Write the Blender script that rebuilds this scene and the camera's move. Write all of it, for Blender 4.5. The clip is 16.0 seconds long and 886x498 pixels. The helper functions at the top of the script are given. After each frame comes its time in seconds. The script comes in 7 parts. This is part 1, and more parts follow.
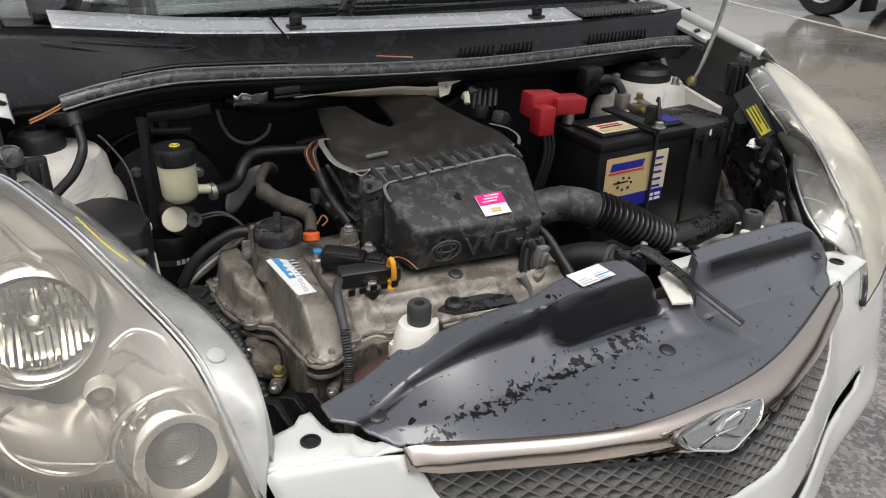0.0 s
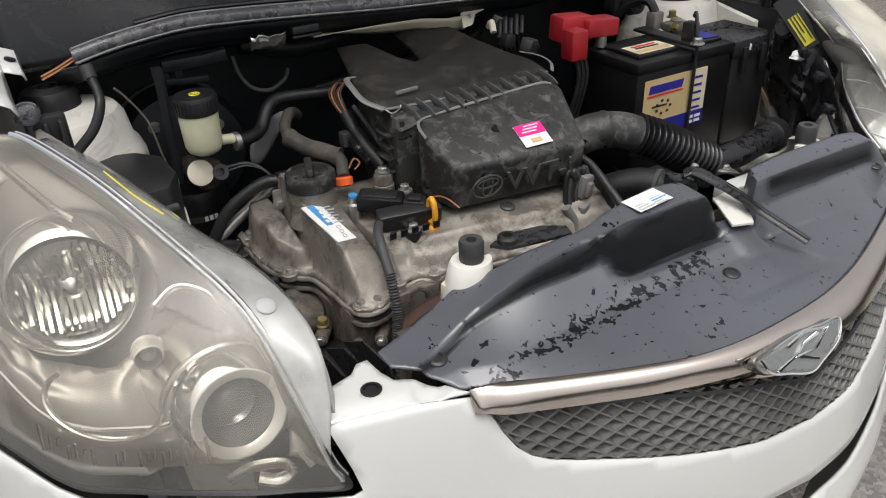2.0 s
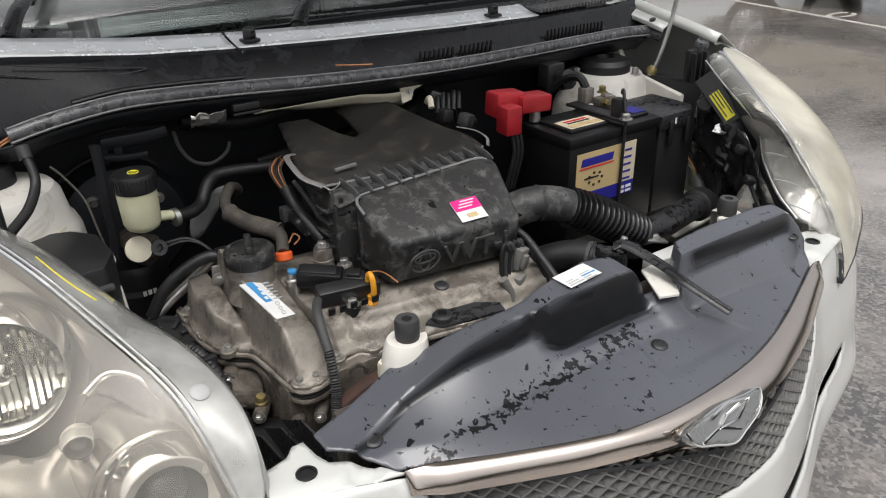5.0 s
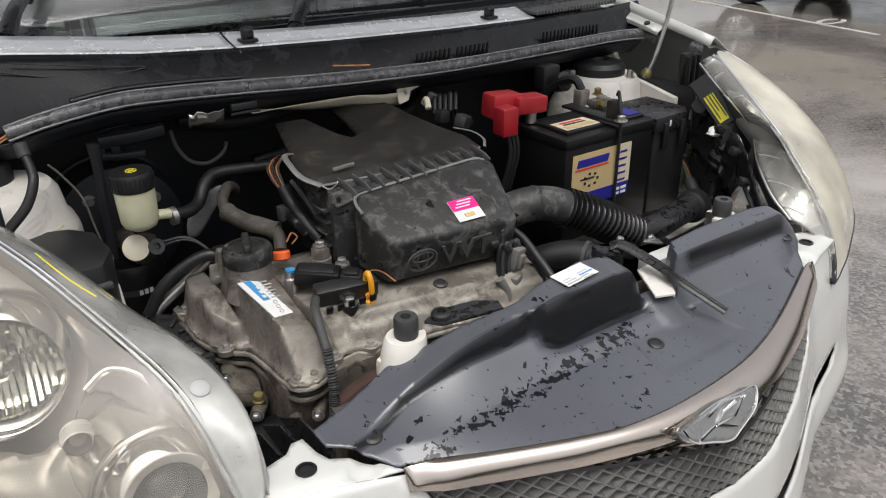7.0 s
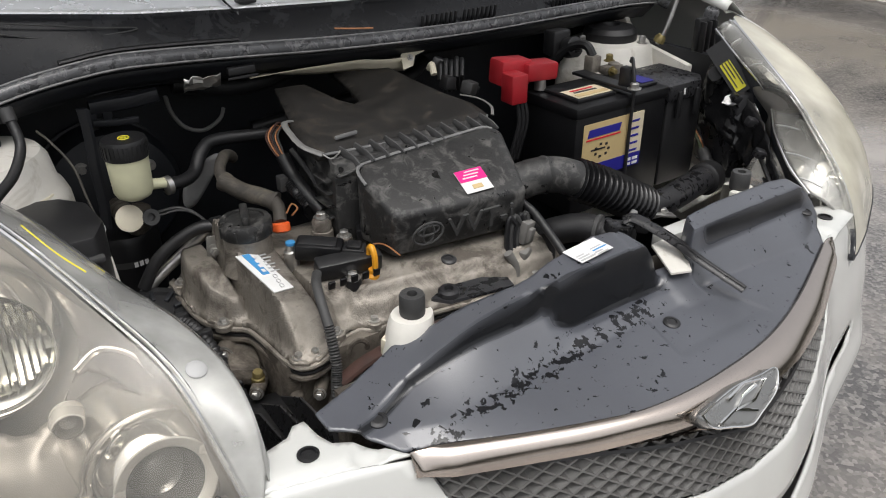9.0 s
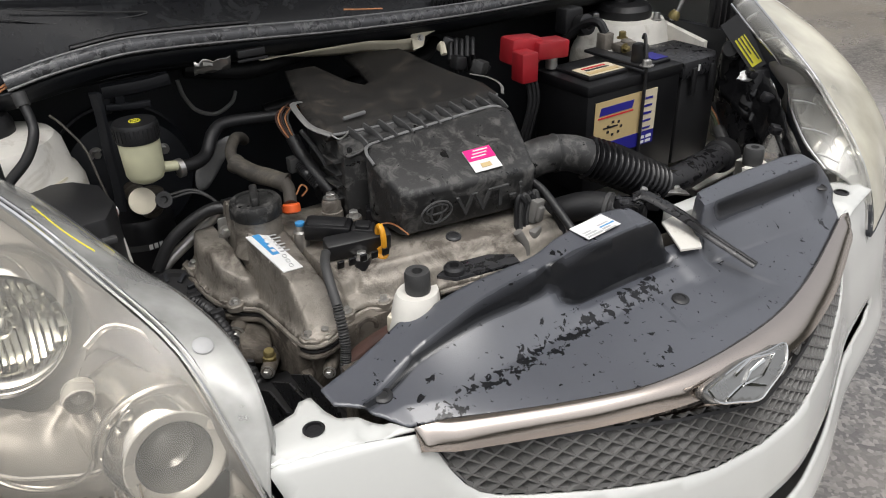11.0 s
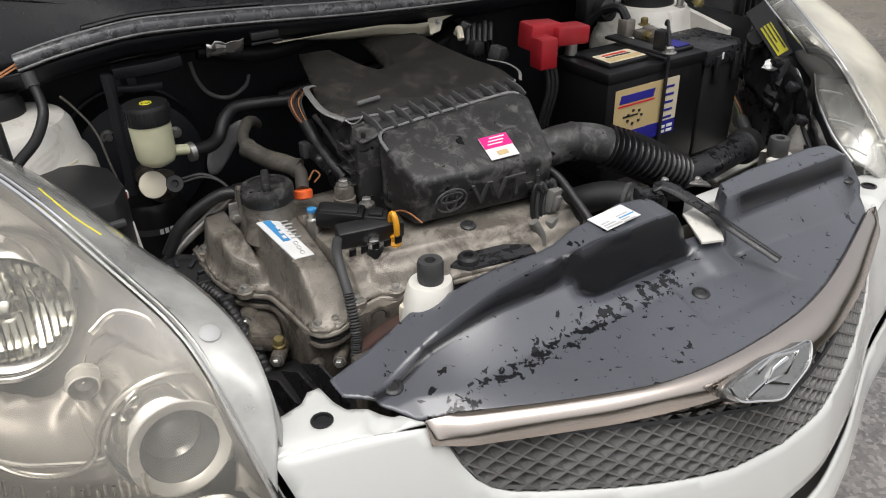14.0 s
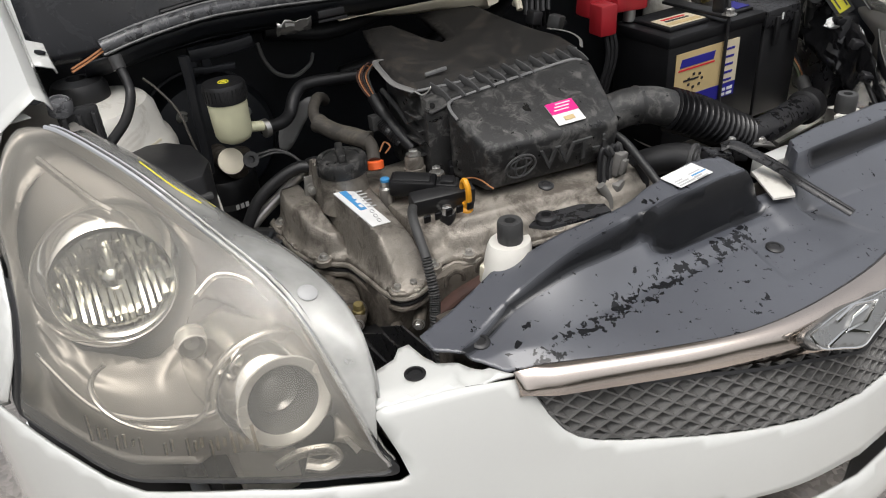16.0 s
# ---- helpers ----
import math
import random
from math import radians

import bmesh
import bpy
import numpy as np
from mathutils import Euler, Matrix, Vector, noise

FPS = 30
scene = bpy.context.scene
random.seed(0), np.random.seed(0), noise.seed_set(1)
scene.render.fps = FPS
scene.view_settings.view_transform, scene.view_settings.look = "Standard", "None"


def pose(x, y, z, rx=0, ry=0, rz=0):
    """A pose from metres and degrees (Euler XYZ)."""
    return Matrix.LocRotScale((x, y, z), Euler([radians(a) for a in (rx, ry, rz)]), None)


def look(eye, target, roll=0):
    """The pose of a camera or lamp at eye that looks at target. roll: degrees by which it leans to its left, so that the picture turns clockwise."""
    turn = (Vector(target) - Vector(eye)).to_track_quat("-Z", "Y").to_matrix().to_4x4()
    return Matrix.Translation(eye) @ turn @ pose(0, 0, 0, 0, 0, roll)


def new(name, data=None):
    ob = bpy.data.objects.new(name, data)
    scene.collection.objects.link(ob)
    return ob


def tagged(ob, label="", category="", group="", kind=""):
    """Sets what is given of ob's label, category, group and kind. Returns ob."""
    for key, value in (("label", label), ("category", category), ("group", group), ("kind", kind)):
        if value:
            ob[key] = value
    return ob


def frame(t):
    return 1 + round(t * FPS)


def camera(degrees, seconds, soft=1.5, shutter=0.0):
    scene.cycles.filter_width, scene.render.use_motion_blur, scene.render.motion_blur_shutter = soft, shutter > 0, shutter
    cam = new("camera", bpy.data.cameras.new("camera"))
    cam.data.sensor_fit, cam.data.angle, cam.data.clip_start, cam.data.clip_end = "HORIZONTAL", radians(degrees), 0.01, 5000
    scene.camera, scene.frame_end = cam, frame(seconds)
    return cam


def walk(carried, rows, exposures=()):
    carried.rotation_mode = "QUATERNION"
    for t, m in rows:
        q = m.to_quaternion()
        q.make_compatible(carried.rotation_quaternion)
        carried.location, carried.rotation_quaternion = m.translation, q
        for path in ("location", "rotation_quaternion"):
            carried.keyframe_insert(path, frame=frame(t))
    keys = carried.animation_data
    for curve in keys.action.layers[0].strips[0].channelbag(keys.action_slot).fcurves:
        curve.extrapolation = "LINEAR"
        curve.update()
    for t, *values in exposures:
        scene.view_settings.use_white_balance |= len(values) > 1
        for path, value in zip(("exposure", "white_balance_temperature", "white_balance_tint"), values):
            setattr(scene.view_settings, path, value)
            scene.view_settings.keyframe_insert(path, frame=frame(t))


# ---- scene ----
cam = camera(60.6, 16.0, soft=1.05)
PATH = [
    (0, (-0.684, -0.572, 1.218), (0.235, 0.963, 0.322), 1.6),
    (0.5, (-0.671, -0.544, 1.2), (0.224, 0.992, 0.284), -0.3),
    (1, (-0.687, -0.518, 1.187), (0.176, 1.002, 0.214), -2.3),
    (1.5, (-0.715, -0.501, 1.161), (0.14, 0.996, 0.147), -2.1),
    (2, (-0.707, -0.516, 1.178), (0.158, 0.978, 0.169), -2.5),
    (2.5, (-0.699, -0.515, 1.189), (0.182, 0.991, 0.213), -1.7),
    (3, (-0.686, -0.518, 1.199), (0.208, 1.001, 0.255), -2.0),
    (3.5, (-0.683, -0.531, 1.205), (0.241, 0.984, 0.282), -2.4),
    (4, (-0.685, -0.525, 1.211), (0.276, 0.973, 0.299), -2.1),
    (6.5, (-0.701, -0.539, 1.216), (0.333, 0.932, 0.341), -0.7),
    (7, (-0.703, -0.531, 1.211), (0.328, 0.938, 0.329), -0.7),
    (7.5, (-0.691, -0.525, 1.208), (0.335, 0.938, 0.309), -0.9),
    (8, (-0.694, -0.516, 1.21), (0.324, 0.944, 0.297), -1.4),
    (8.5, (-0.694, -0.509, 1.203), (0.318, 0.942, 0.27), -1.0),
    (9, (-0.687, -0.49, 1.198), (0.323, 0.946, 0.241), -0.3),
    (9.5, (-0.695, -0.485, 1.19), (0.289, 0.95, 0.206), -0.5),
    (9.7, (-0.695, -0.487, 1.192), (0.278, 0.952, 0.201), -0.9),
    (11.8, (-0.662, -0.513, 1.188), (0.274, 0.962, 0.215), -2.0),
    (12, (-0.664, -0.508, 1.188), (0.264, 0.974, 0.218), -2.0),
    (12.5, (-0.685, -0.497, 1.184), (0.209, 1.003, 0.21), -1.8),
    (13, (-0.674, -0.491, 1.181), (0.191, 1.015, 0.191), -1.6),
    (13.5, (-0.658, -0.488, 1.179), (0.218, 1.001, 0.172), -1.8),
    (14, (-0.662, -0.491, 1.178), (0.246, 0.976, 0.166), -1.6),
    (14.5, (-0.682, -0.494, 1.18), (0.222, 0.977, 0.171), -2.0),
    (15, (-0.691, -0.489, 1.181), (0.174, 1.002, 0.166), -3.0),
    (15.5, (-0.689, -0.488, 1.188), (0.147, 1.008, 0.157), -4.5),
    (16, (-0.723, -0.498, 1.174), (0.087, 1.003, 0.129), -4.9),
]
walk(cam, [(t, look(eye, target, roll)) for t, eye, target, roll in PATH])

# ---- light ----
world = bpy.data.worlds.new("overcast_sky")
scene.world = world
world.use_nodes = True
wn, wl = world.node_tree.nodes, world.node_tree.links
sky = wn.new("ShaderNodeTexSky")
sky.sky_type, sky.sun_disc = "NISHITA", False
sky.sun_elevation, sky.sun_rotation = radians(74), radians(200)
sky.air_density, sky.dust_density = 1.0, 8.0
grey = wn.new("ShaderNodeHueSaturation")
grey.inputs["Saturation"].default_value = 0.20
wl.new(sky.outputs["Color"], grey.inputs["Color"])
wl.new(grey.outputs["Color"], wn["Background"].inputs["Color"])
wn["Background"].inputs["Strength"].default_value = 0.205
sun = new("sun", bpy.data.lights.new("sun", "SUN"))
sun.data.energy, sun.data.angle, sun.data.color = 0.15, radians(60), (1.0, 0.97, 0.92)
sun.matrix_world = look((-0.45, -0.95, 3.6), (0, 0, 0))


# ---- materials ----
def mat(name, col, rough=0.5, metal=0.0, var=0.2, scale=9.0, fine=160.0, bump=0.15, bscale=220.0, spec=0.5,
        dirt=None, dirt_amount=0.0, dirt_scale=14.0, wet=0.0, wet_scale=30.0, coat=0.0, rvar=0.12):
    """Two scales of colour noise, fine relief, optional dirt in patches and wet, glossier patches."""
    m = bpy.data.materials.new(name)
    m.use_nodes = True
    n, l = m.node_tree.nodes, m.node_tree.links
    b = n["Principled BSDF"]
    co = n.new("ShaderNodeTexCoord").outputs["Object"]

    def noise_out(s, detail=4.0, r=0.6, dist=0.0):
        t = n.new("ShaderNodeTexNoise")
        t.inputs["Scale"].default_value, t.inputs["Detail"].default_value = s, detail
        t.inputs["Roughness"].default_value, t.inputs["Distortion"].default_value = r, dist
        l.new(co, t.inputs["Vector"])
        return t.outputs["Fac"]

    def ramp(src, a, c, va=0.0, vc=1.0):
        r = n.new("ShaderNodeMapRange")
        r.inputs["From Min"].default_value, r.inputs["From Max"].default_value = a, c
        r.inputs["To Min"].default_value, r.inputs["To Max"].default_value = va, vc
        l.new(src, r.inputs["Value"])
        return r.outputs["Result"]

    def mix(fac, a, c, mode="MIX"):
        x = n.new("ShaderNodeMix")
        x.data_type, x.blend_type = "RGBA", mode
        for sock, v in ((x.inputs[0], fac), (x.inputs[6], a), (x.inputs[7], c)):
            if isinstance(v, (int, float)):
                sock.default_value = v if sock.type == "VALUE" else (v, v, v, 1)
            elif isinstance(v, tuple):
                sock.default_value = (*v, 1)
            else:
                l.new(v, sock)
        return x.outputs[2]

    big, small = noise_out(scale), noise_out(fine, 2.0)
    c = mix(ramp(big, 0.3, 0.7), tuple(v * (1 - var) for v in col), tuple(min(1, v * (1 + var)) for v in col))
    c = mix(ramp(small, 0.3, 0.7, 0.0, 0.6 * var), c, tuple(v * 0.55 for v in col))
    rr = ramp(big, 0.3, 0.7, max(0.02, rough - rvar * rough), min(1, rough + rvar * rough))
    if dirt:
        dm = ramp(noise_out(dirt_scale, 6.0, 0.7, 0.6), 0.62 - 0.3 * dirt_amount, 0.72 - 0.2 * dirt_amount, 0.0, min(1.0, 0.5 + dirt_amount * 0.5))
        c = mix(dm, c, dirt)
        rr = mix(dm, rr, 0.85)
    if wet:
        wm = ramp(noise_out(wet_scale, 5.0, 0.6, 0.8), 0.70 - 0.25 * wet, 0.72 - 0.25 * wet)
        c = mix(wm, c, tuple(v * 0.45 for v in col))
        rr = mix(wm, rr, 0.10)
    l.new(c, b.inputs["Base Color"])
    l.new(rr, b.inputs["Roughness"])
    b.inputs["Metallic"].default_value, b.inputs["Specular IOR Level"].default_value = metal, spec
    b.inputs["Coat Weight"].default_value, b.inputs["Coat Roughness"].default_value = coat, 0.04
    if bump:
        bp = n.new("ShaderNodeBump")
        bp.inputs["Strength"].default_value, bp.inputs["Distance"].default_value = bump, 0.002
        l.new(noise_out(bscale, 3.0), bp.inputs["Height"])
        l.new(bp.outputs["Normal"], b.inputs["Normal"])
    return m


def clear(name, tint, haze=0.1, haze_col=(0.8, 0.77, 0.68), rough=0.05, hz_scale=14.0):
    """Thin clear plastic or glass: see-through, glossy by Fresnel, slightly hazy in patches."""
    m = bpy.data.materials.new(name)
    m.use_nodes = True
    n, l = m.node_tree.nodes, m.node_tree.links
    n.remove(n["Principled BSDF"])
    tr, gl, df = n.new("ShaderNodeBsdfTransparent"), n.new("ShaderNodeBsdfGlossy"), n.new("ShaderNodeBsdfDiffuse")
    tr.inputs["Color"].default_value, df.inputs["Color"].default_value = (*tint, 1), (*haze_col, 1)
    gl.inputs["Roughness"].default_value = rough
    fr = n.new("ShaderNodeFresnel")
    fr.inputs["IOR"].default_value = 1.5
    no = n.new("ShaderNodeTexNoise")
    no.inputs["Scale"].default_value, no.inputs["Detail"].default_value = hz_scale, 5
    l.new(n.new("ShaderNodeTexCoord").outputs["Object"], no.inputs["Vector"])
    mr = n.new("ShaderNodeMapRange")
    mr.inputs["From Min"].default_value, mr.inputs["From Max"].default_value = 0.3, 0.75
    mr.inputs["To Min"].default_value, mr.inputs["To Max"].default_value = haze * 0.5, haze * 1.5
    l.new(no.outputs["Fac"], mr.inputs["Value"])
    a, c = n.new("ShaderNodeMixShader"), n.new("ShaderNodeMixShader")
    l.new(mr.outputs["Result"], a.inputs["Fac"])
    l.new(tr.outputs[0], a.inputs[1]), l.new(df.outputs[0], a.inputs[2])
    l.new(fr.outputs[0], c.inputs["Fac"])
    l.new(a.outputs[0], c.inputs[1]), l.new(gl.outputs[0], c.inputs[2])
    l.new(c.outputs[0], n["Material Output"].inputs["Surface"])
    return m


WHITE = mat("white_car_paint", (0.535, 0.54, 0.52), 0.22, var=0.03, scale=3, bump=0.0, coat=0.6)
WHITE_BAY = mat("white_paint_dusty", (0.66, 0.64, 0.59), 0.45, var=0.10, scale=12, bump=0.03, dirt=(0.30, 0.26, 0.20), dirt_amount=0.35, dirt_scale=9)
PLAST = mat("black_plastic", (0.014, 0.014, 0.015), 0.42, var=0.25, bump=0.12, bscale=500)
PLAST_WET = mat("wet_black_plastic", (0.020, 0.020, 0.022), 0.38, var=0.25, bump=0.1, bscale=500, wet=0.6, wet_scale=70)
DUSTY = mat("dusty_black_plastic", (0.020, 0.020, 0.020), 0.48, var=0.25, bump=0.2, bscale=500, dirt=(0.125, 0.121, 0.115), dirt_amount=0.40, dirt_scale=40, wet=0.25, wet_scale=45)
RAISED = mat("worn_black_plastic", (0.060, 0.060, 0.060), 0.5, var=0.35, scale=60, bump=0.2)
LID_DUST = mat("brown_dusty_black_plastic", (0.019, 0.0175, 0.016), 0.62, var=0.4, bump=0.2, bscale=500, spec=0.35, dirt=(0.062, 0.052, 0.042), dirt_amount=0.34, dirt_scale=30)
GREY_LINE = mat("dust_grey_edge", (0.16, 0.16, 0.16), 0.6, var=0.2, bump=0.1)
RUBBER = mat("black_rubber", (0.012, 0.012, 0.013), 0.45, var=0.3, bump=0.2, bscale=300)
RUBBER_WET = mat("weathered_wet_rubber", (0.085, 0.086, 0.091), 0.25, var=0.3, bump=0.2, dirt=(0.22, 0.22, 0.22), dirt_amount=0.30, dirt_scale=55, wet=0.5, wet_scale=60)
HOSE = mat("brown_grey_hose", (0.052, 0.046, 0.039), 0.7, var=0.35, scale=25, bump=0.3, dirt=(0.13, 0.115, 0.09), dirt_amount=0.35)
# for black parts, and for deep bay panels whose shade is put into colour
DARK = mat("black_parts_and_bay_shade", (0.011, 0.0125, 0.016), 0.5, var=0.3, bump=0.1)
BRKT = mat("dark_grey_steel", (0.012, 0.013, 0.016), 0.42, var=0.3, bump=0.15, spec=0.4)
SEAL_HIGHLIGHT = mat("seal_highlight", (0.20, 0.20, 0.20), 0.35, var=0.4, scale=60, bump=0.1)
LINER = mat("wet_black_liner", (0.010, 0.010, 0.011), 0.24, var=0.3, bump=0.3, bscale=90, wet=0.4, wet_scale=60)
GLOSS_BLACK = mat("gloss_black_panel", (0.008, 0.008, 0.010), 0.16, var=0.3, bump=0.03, bscale=80, spec=0.5)
# near-white base paints the sky's reflection on the black cowl ledge
LEDGE_SHEEN = mat("ledge_sky_sheen", (0.86, 0.87, 0.88), 0.26, 0.45, var=0.06, scale=30, bump=0.02, bscale=40)
# the grey dirt patches here paint mottled reflections on the black cowl
COWL_FACE = mat("cowl_black_plastic", (0.008, 0.0085, 0.0105), 0.24, var=0.3, bump=0.04, bscale=60, spec=0.30, dirt=(0.030, 0.033, 0.037), dirt_amount=0.30, dirt_scale=13)
ALU = mat("oily_cast_aluminium", (0.27, 0.245, 0.212), 0.46, 0.45, var=0.42, scale=13, bump=0.5, bscale=420, dirt=(0.050, 0.039, 0.031), dirt_amount=0.42, dirt_scale=16)
ALU_DARK = mat("dark_oily_aluminium", (0.18, 0.158, 0.132), 0.5, 0.45, var=0.3, scale=16, bump=0.4, bscale=380, dirt=(0.03, 0.024, 0.02), dirt_amount=0.6, dirt_scale=16)
STEEL = mat("zinc_steel", (0.50, 0.49, 0.47), 0.35, 0.9, var=0.2, scale=40, bump=0.1)
RUST = mat("rusty_steel", (0.055, 0.026, 0.020), 0.8, 0.1, var=0.4, scale=30, bump=0.4)
BRASS = mat("yellow_zinc", (0.26, 0.21, 0.09), 0.45, 0.7, var=0.25, scale=60)
CHROME = mat("chrome", (0.80, 0.80, 0.79), 0.06, 1.0, var=0.03, bump=0.0)
SMOKE = mat("smoked_chrome", (0.60, 0.53, 0.475), 0.13, 1.0, var=0.05, scale=4, bump=0.02, bscale=60)
BEZEL = mat("smoky_silver_bezel", (0.33, 0.315, 0.295), 0.40, 0.5, var=0.12, scale=10, bump=0.02, bscale=60)
RING = mat("bright_ring_plating", (0.90, 0.89, 0.86), 0.10, 0.9, var=0.03, bump=0.0)
REFL = mat("mirror_reflector", (0.80, 0.79, 0.75), 0.07, 1.0, var=0.06, scale=30, bump=0.02, bscale=40)
POLISH = mat("polished_silver", (0.74, 0.72, 0.68), 0.22, 0.8, var=0.04, bump=0.0)
EMBLEM = mat("dull_silver_plate", (0.30, 0.30, 0.295), 0.28, 0.8, var=0.08, bump=0.02)
BALL = mat("dark_glass_ball", (0.10, 0.10, 0.096), 0.09, var=0.1, bump=0.0, spec=0.9)
SATIN = mat("satin_silver", (0.80, 0.785, 0.74), 0.26, 0.35, var=0.05, bump=0.0)
GRILLE = mat("grille_plastic", (0.115, 0.113, 0.109), 0.36, var=0.2, bump=0.1, bscale=400)
BATT = mat("battery_case", (0.007, 0.007, 0.008), 0.40, var=0.25, bump=0.12, bscale=350, spec=0.35)
GOLD = mat("gold_label", (0.58, 0.44, 0.22), 0.45, 0.15, var=0.08, bump=0.0)
PALE_GOLD = mat("pale_gold_label", (0.66, 0.58, 0.42), 0.45, 0.05, var=0.08, bump=0.0)
BLUE = mat("blue_print", (0.02, 0.018, 0.23), 0.45, var=0.1, bump=0.0)
INK = mat("black_print", (0.02, 0.018, 0.02), 0.5, var=0.1, bump=0.0)
REDINK = mat("red_print", (0.55, 0.02, 0.03), 0.5, var=0.1, bump=0.0)
RED = mat("red_plastic", (0.33, 0.013, 0.020), 0.42, var=0.18, scale=20, bump=0.1)
PAPER = mat("white_label", (0.70, 0.70, 0.69), 0.5, var=0.06, scale=40, bump=0.0)
PRINT_BLUE = mat("cyan_print", (0.05, 0.25, 0.52), 0.5, var=0.1, bump=0.0)
PINK = mat("pink_print", (0.72, 0.012, 0.22), 0.45, var=0.05, bump=0.0)
YELLOW = mat("yellow_label", (0.66, 0.60, 0.03), 0.45, var=0.08, scale=30, bump=0.0)
DIPSTICK = mat("yellow_orange_plastic", (0.74, 0.33, 0.02), 0.4, var=0.12, bump=0.05)
ORANGE = mat("orange_plastic", (0.80, 0.13, 0.03), 0.4, var=0.1, bump=0.05)
RESERVOIR = mat("milky_yellow_plastic", (0.62, 0.61, 0.42), 0.4, var=0.12, scale=20, bump=0.02)
COPPER = mat("copper_wire", (0.55, 0.25, 0.12), 0.4, 0.8, var=0.2, bump=0.0)
CREAM = mat("cream_plastic", (0.62, 0.57, 0.45), 0.5, var=0.15, bump=0.05)
TAPE = mat("grey_tape", (0.042, 0.042, 0.042), 0.55, var=0.3, bump=0.3)
LINE_PAINT = mat("road_paint", (0.40, 0.385, 0.36), 0.6, var=0.25, scale=8, bump=0.3)
OLIVE = mat("olive_car_paint", (0.16, 0.15, 0.11), 0.3, var=0.06, coat=0.4, bump=0.0)
LENS = clear("aged_clear_lens", (0.96, 0.93, 0.88), 0.10, (0.86, 0.83, 0.75), 0.05, 7.0)
# far lens: yellowing plus haze that paints the sky's bright reflection
LENS_GLARE = clear("aged_lens_with_sky_glare", (0.95, 0.925, 0.85), 0.48, (0.90, 0.86, 0.72), 0.06, 5.0)
SKIRT_CLEAR = clear("clear_skirt", (0.90, 0.90, 0.88), 0.22, (0.82, 0.81, 0.76), 0.10, 9.0)
SKIRT = clear("frosted_clear_skirt", (0.90, 0.90, 0.88), 0.38, (0.80, 0.80, 0.77), 0.12, 11.0)
PRINT_GREY = mat("grey_print", (0.42, 0.42, 0.42), 0.5, var=0.1, bump=0.0)
GLASS = clear("window_glass", (0.72, 0.80, 0.78), 0.16, (0.72, 0.74, 0.74), 0.04)
BULB_GLASS = clear("projector_glass", (0.75, 0.76, 0.74), 0.03, (0.6, 0.6, 0.6), 0.02)
AMBER = clear("ribbed_indicator_lens", (0.90, 0.86, 0.78), 0.22, (0.70, 0.62, 0.50), 0.08, 40.0)


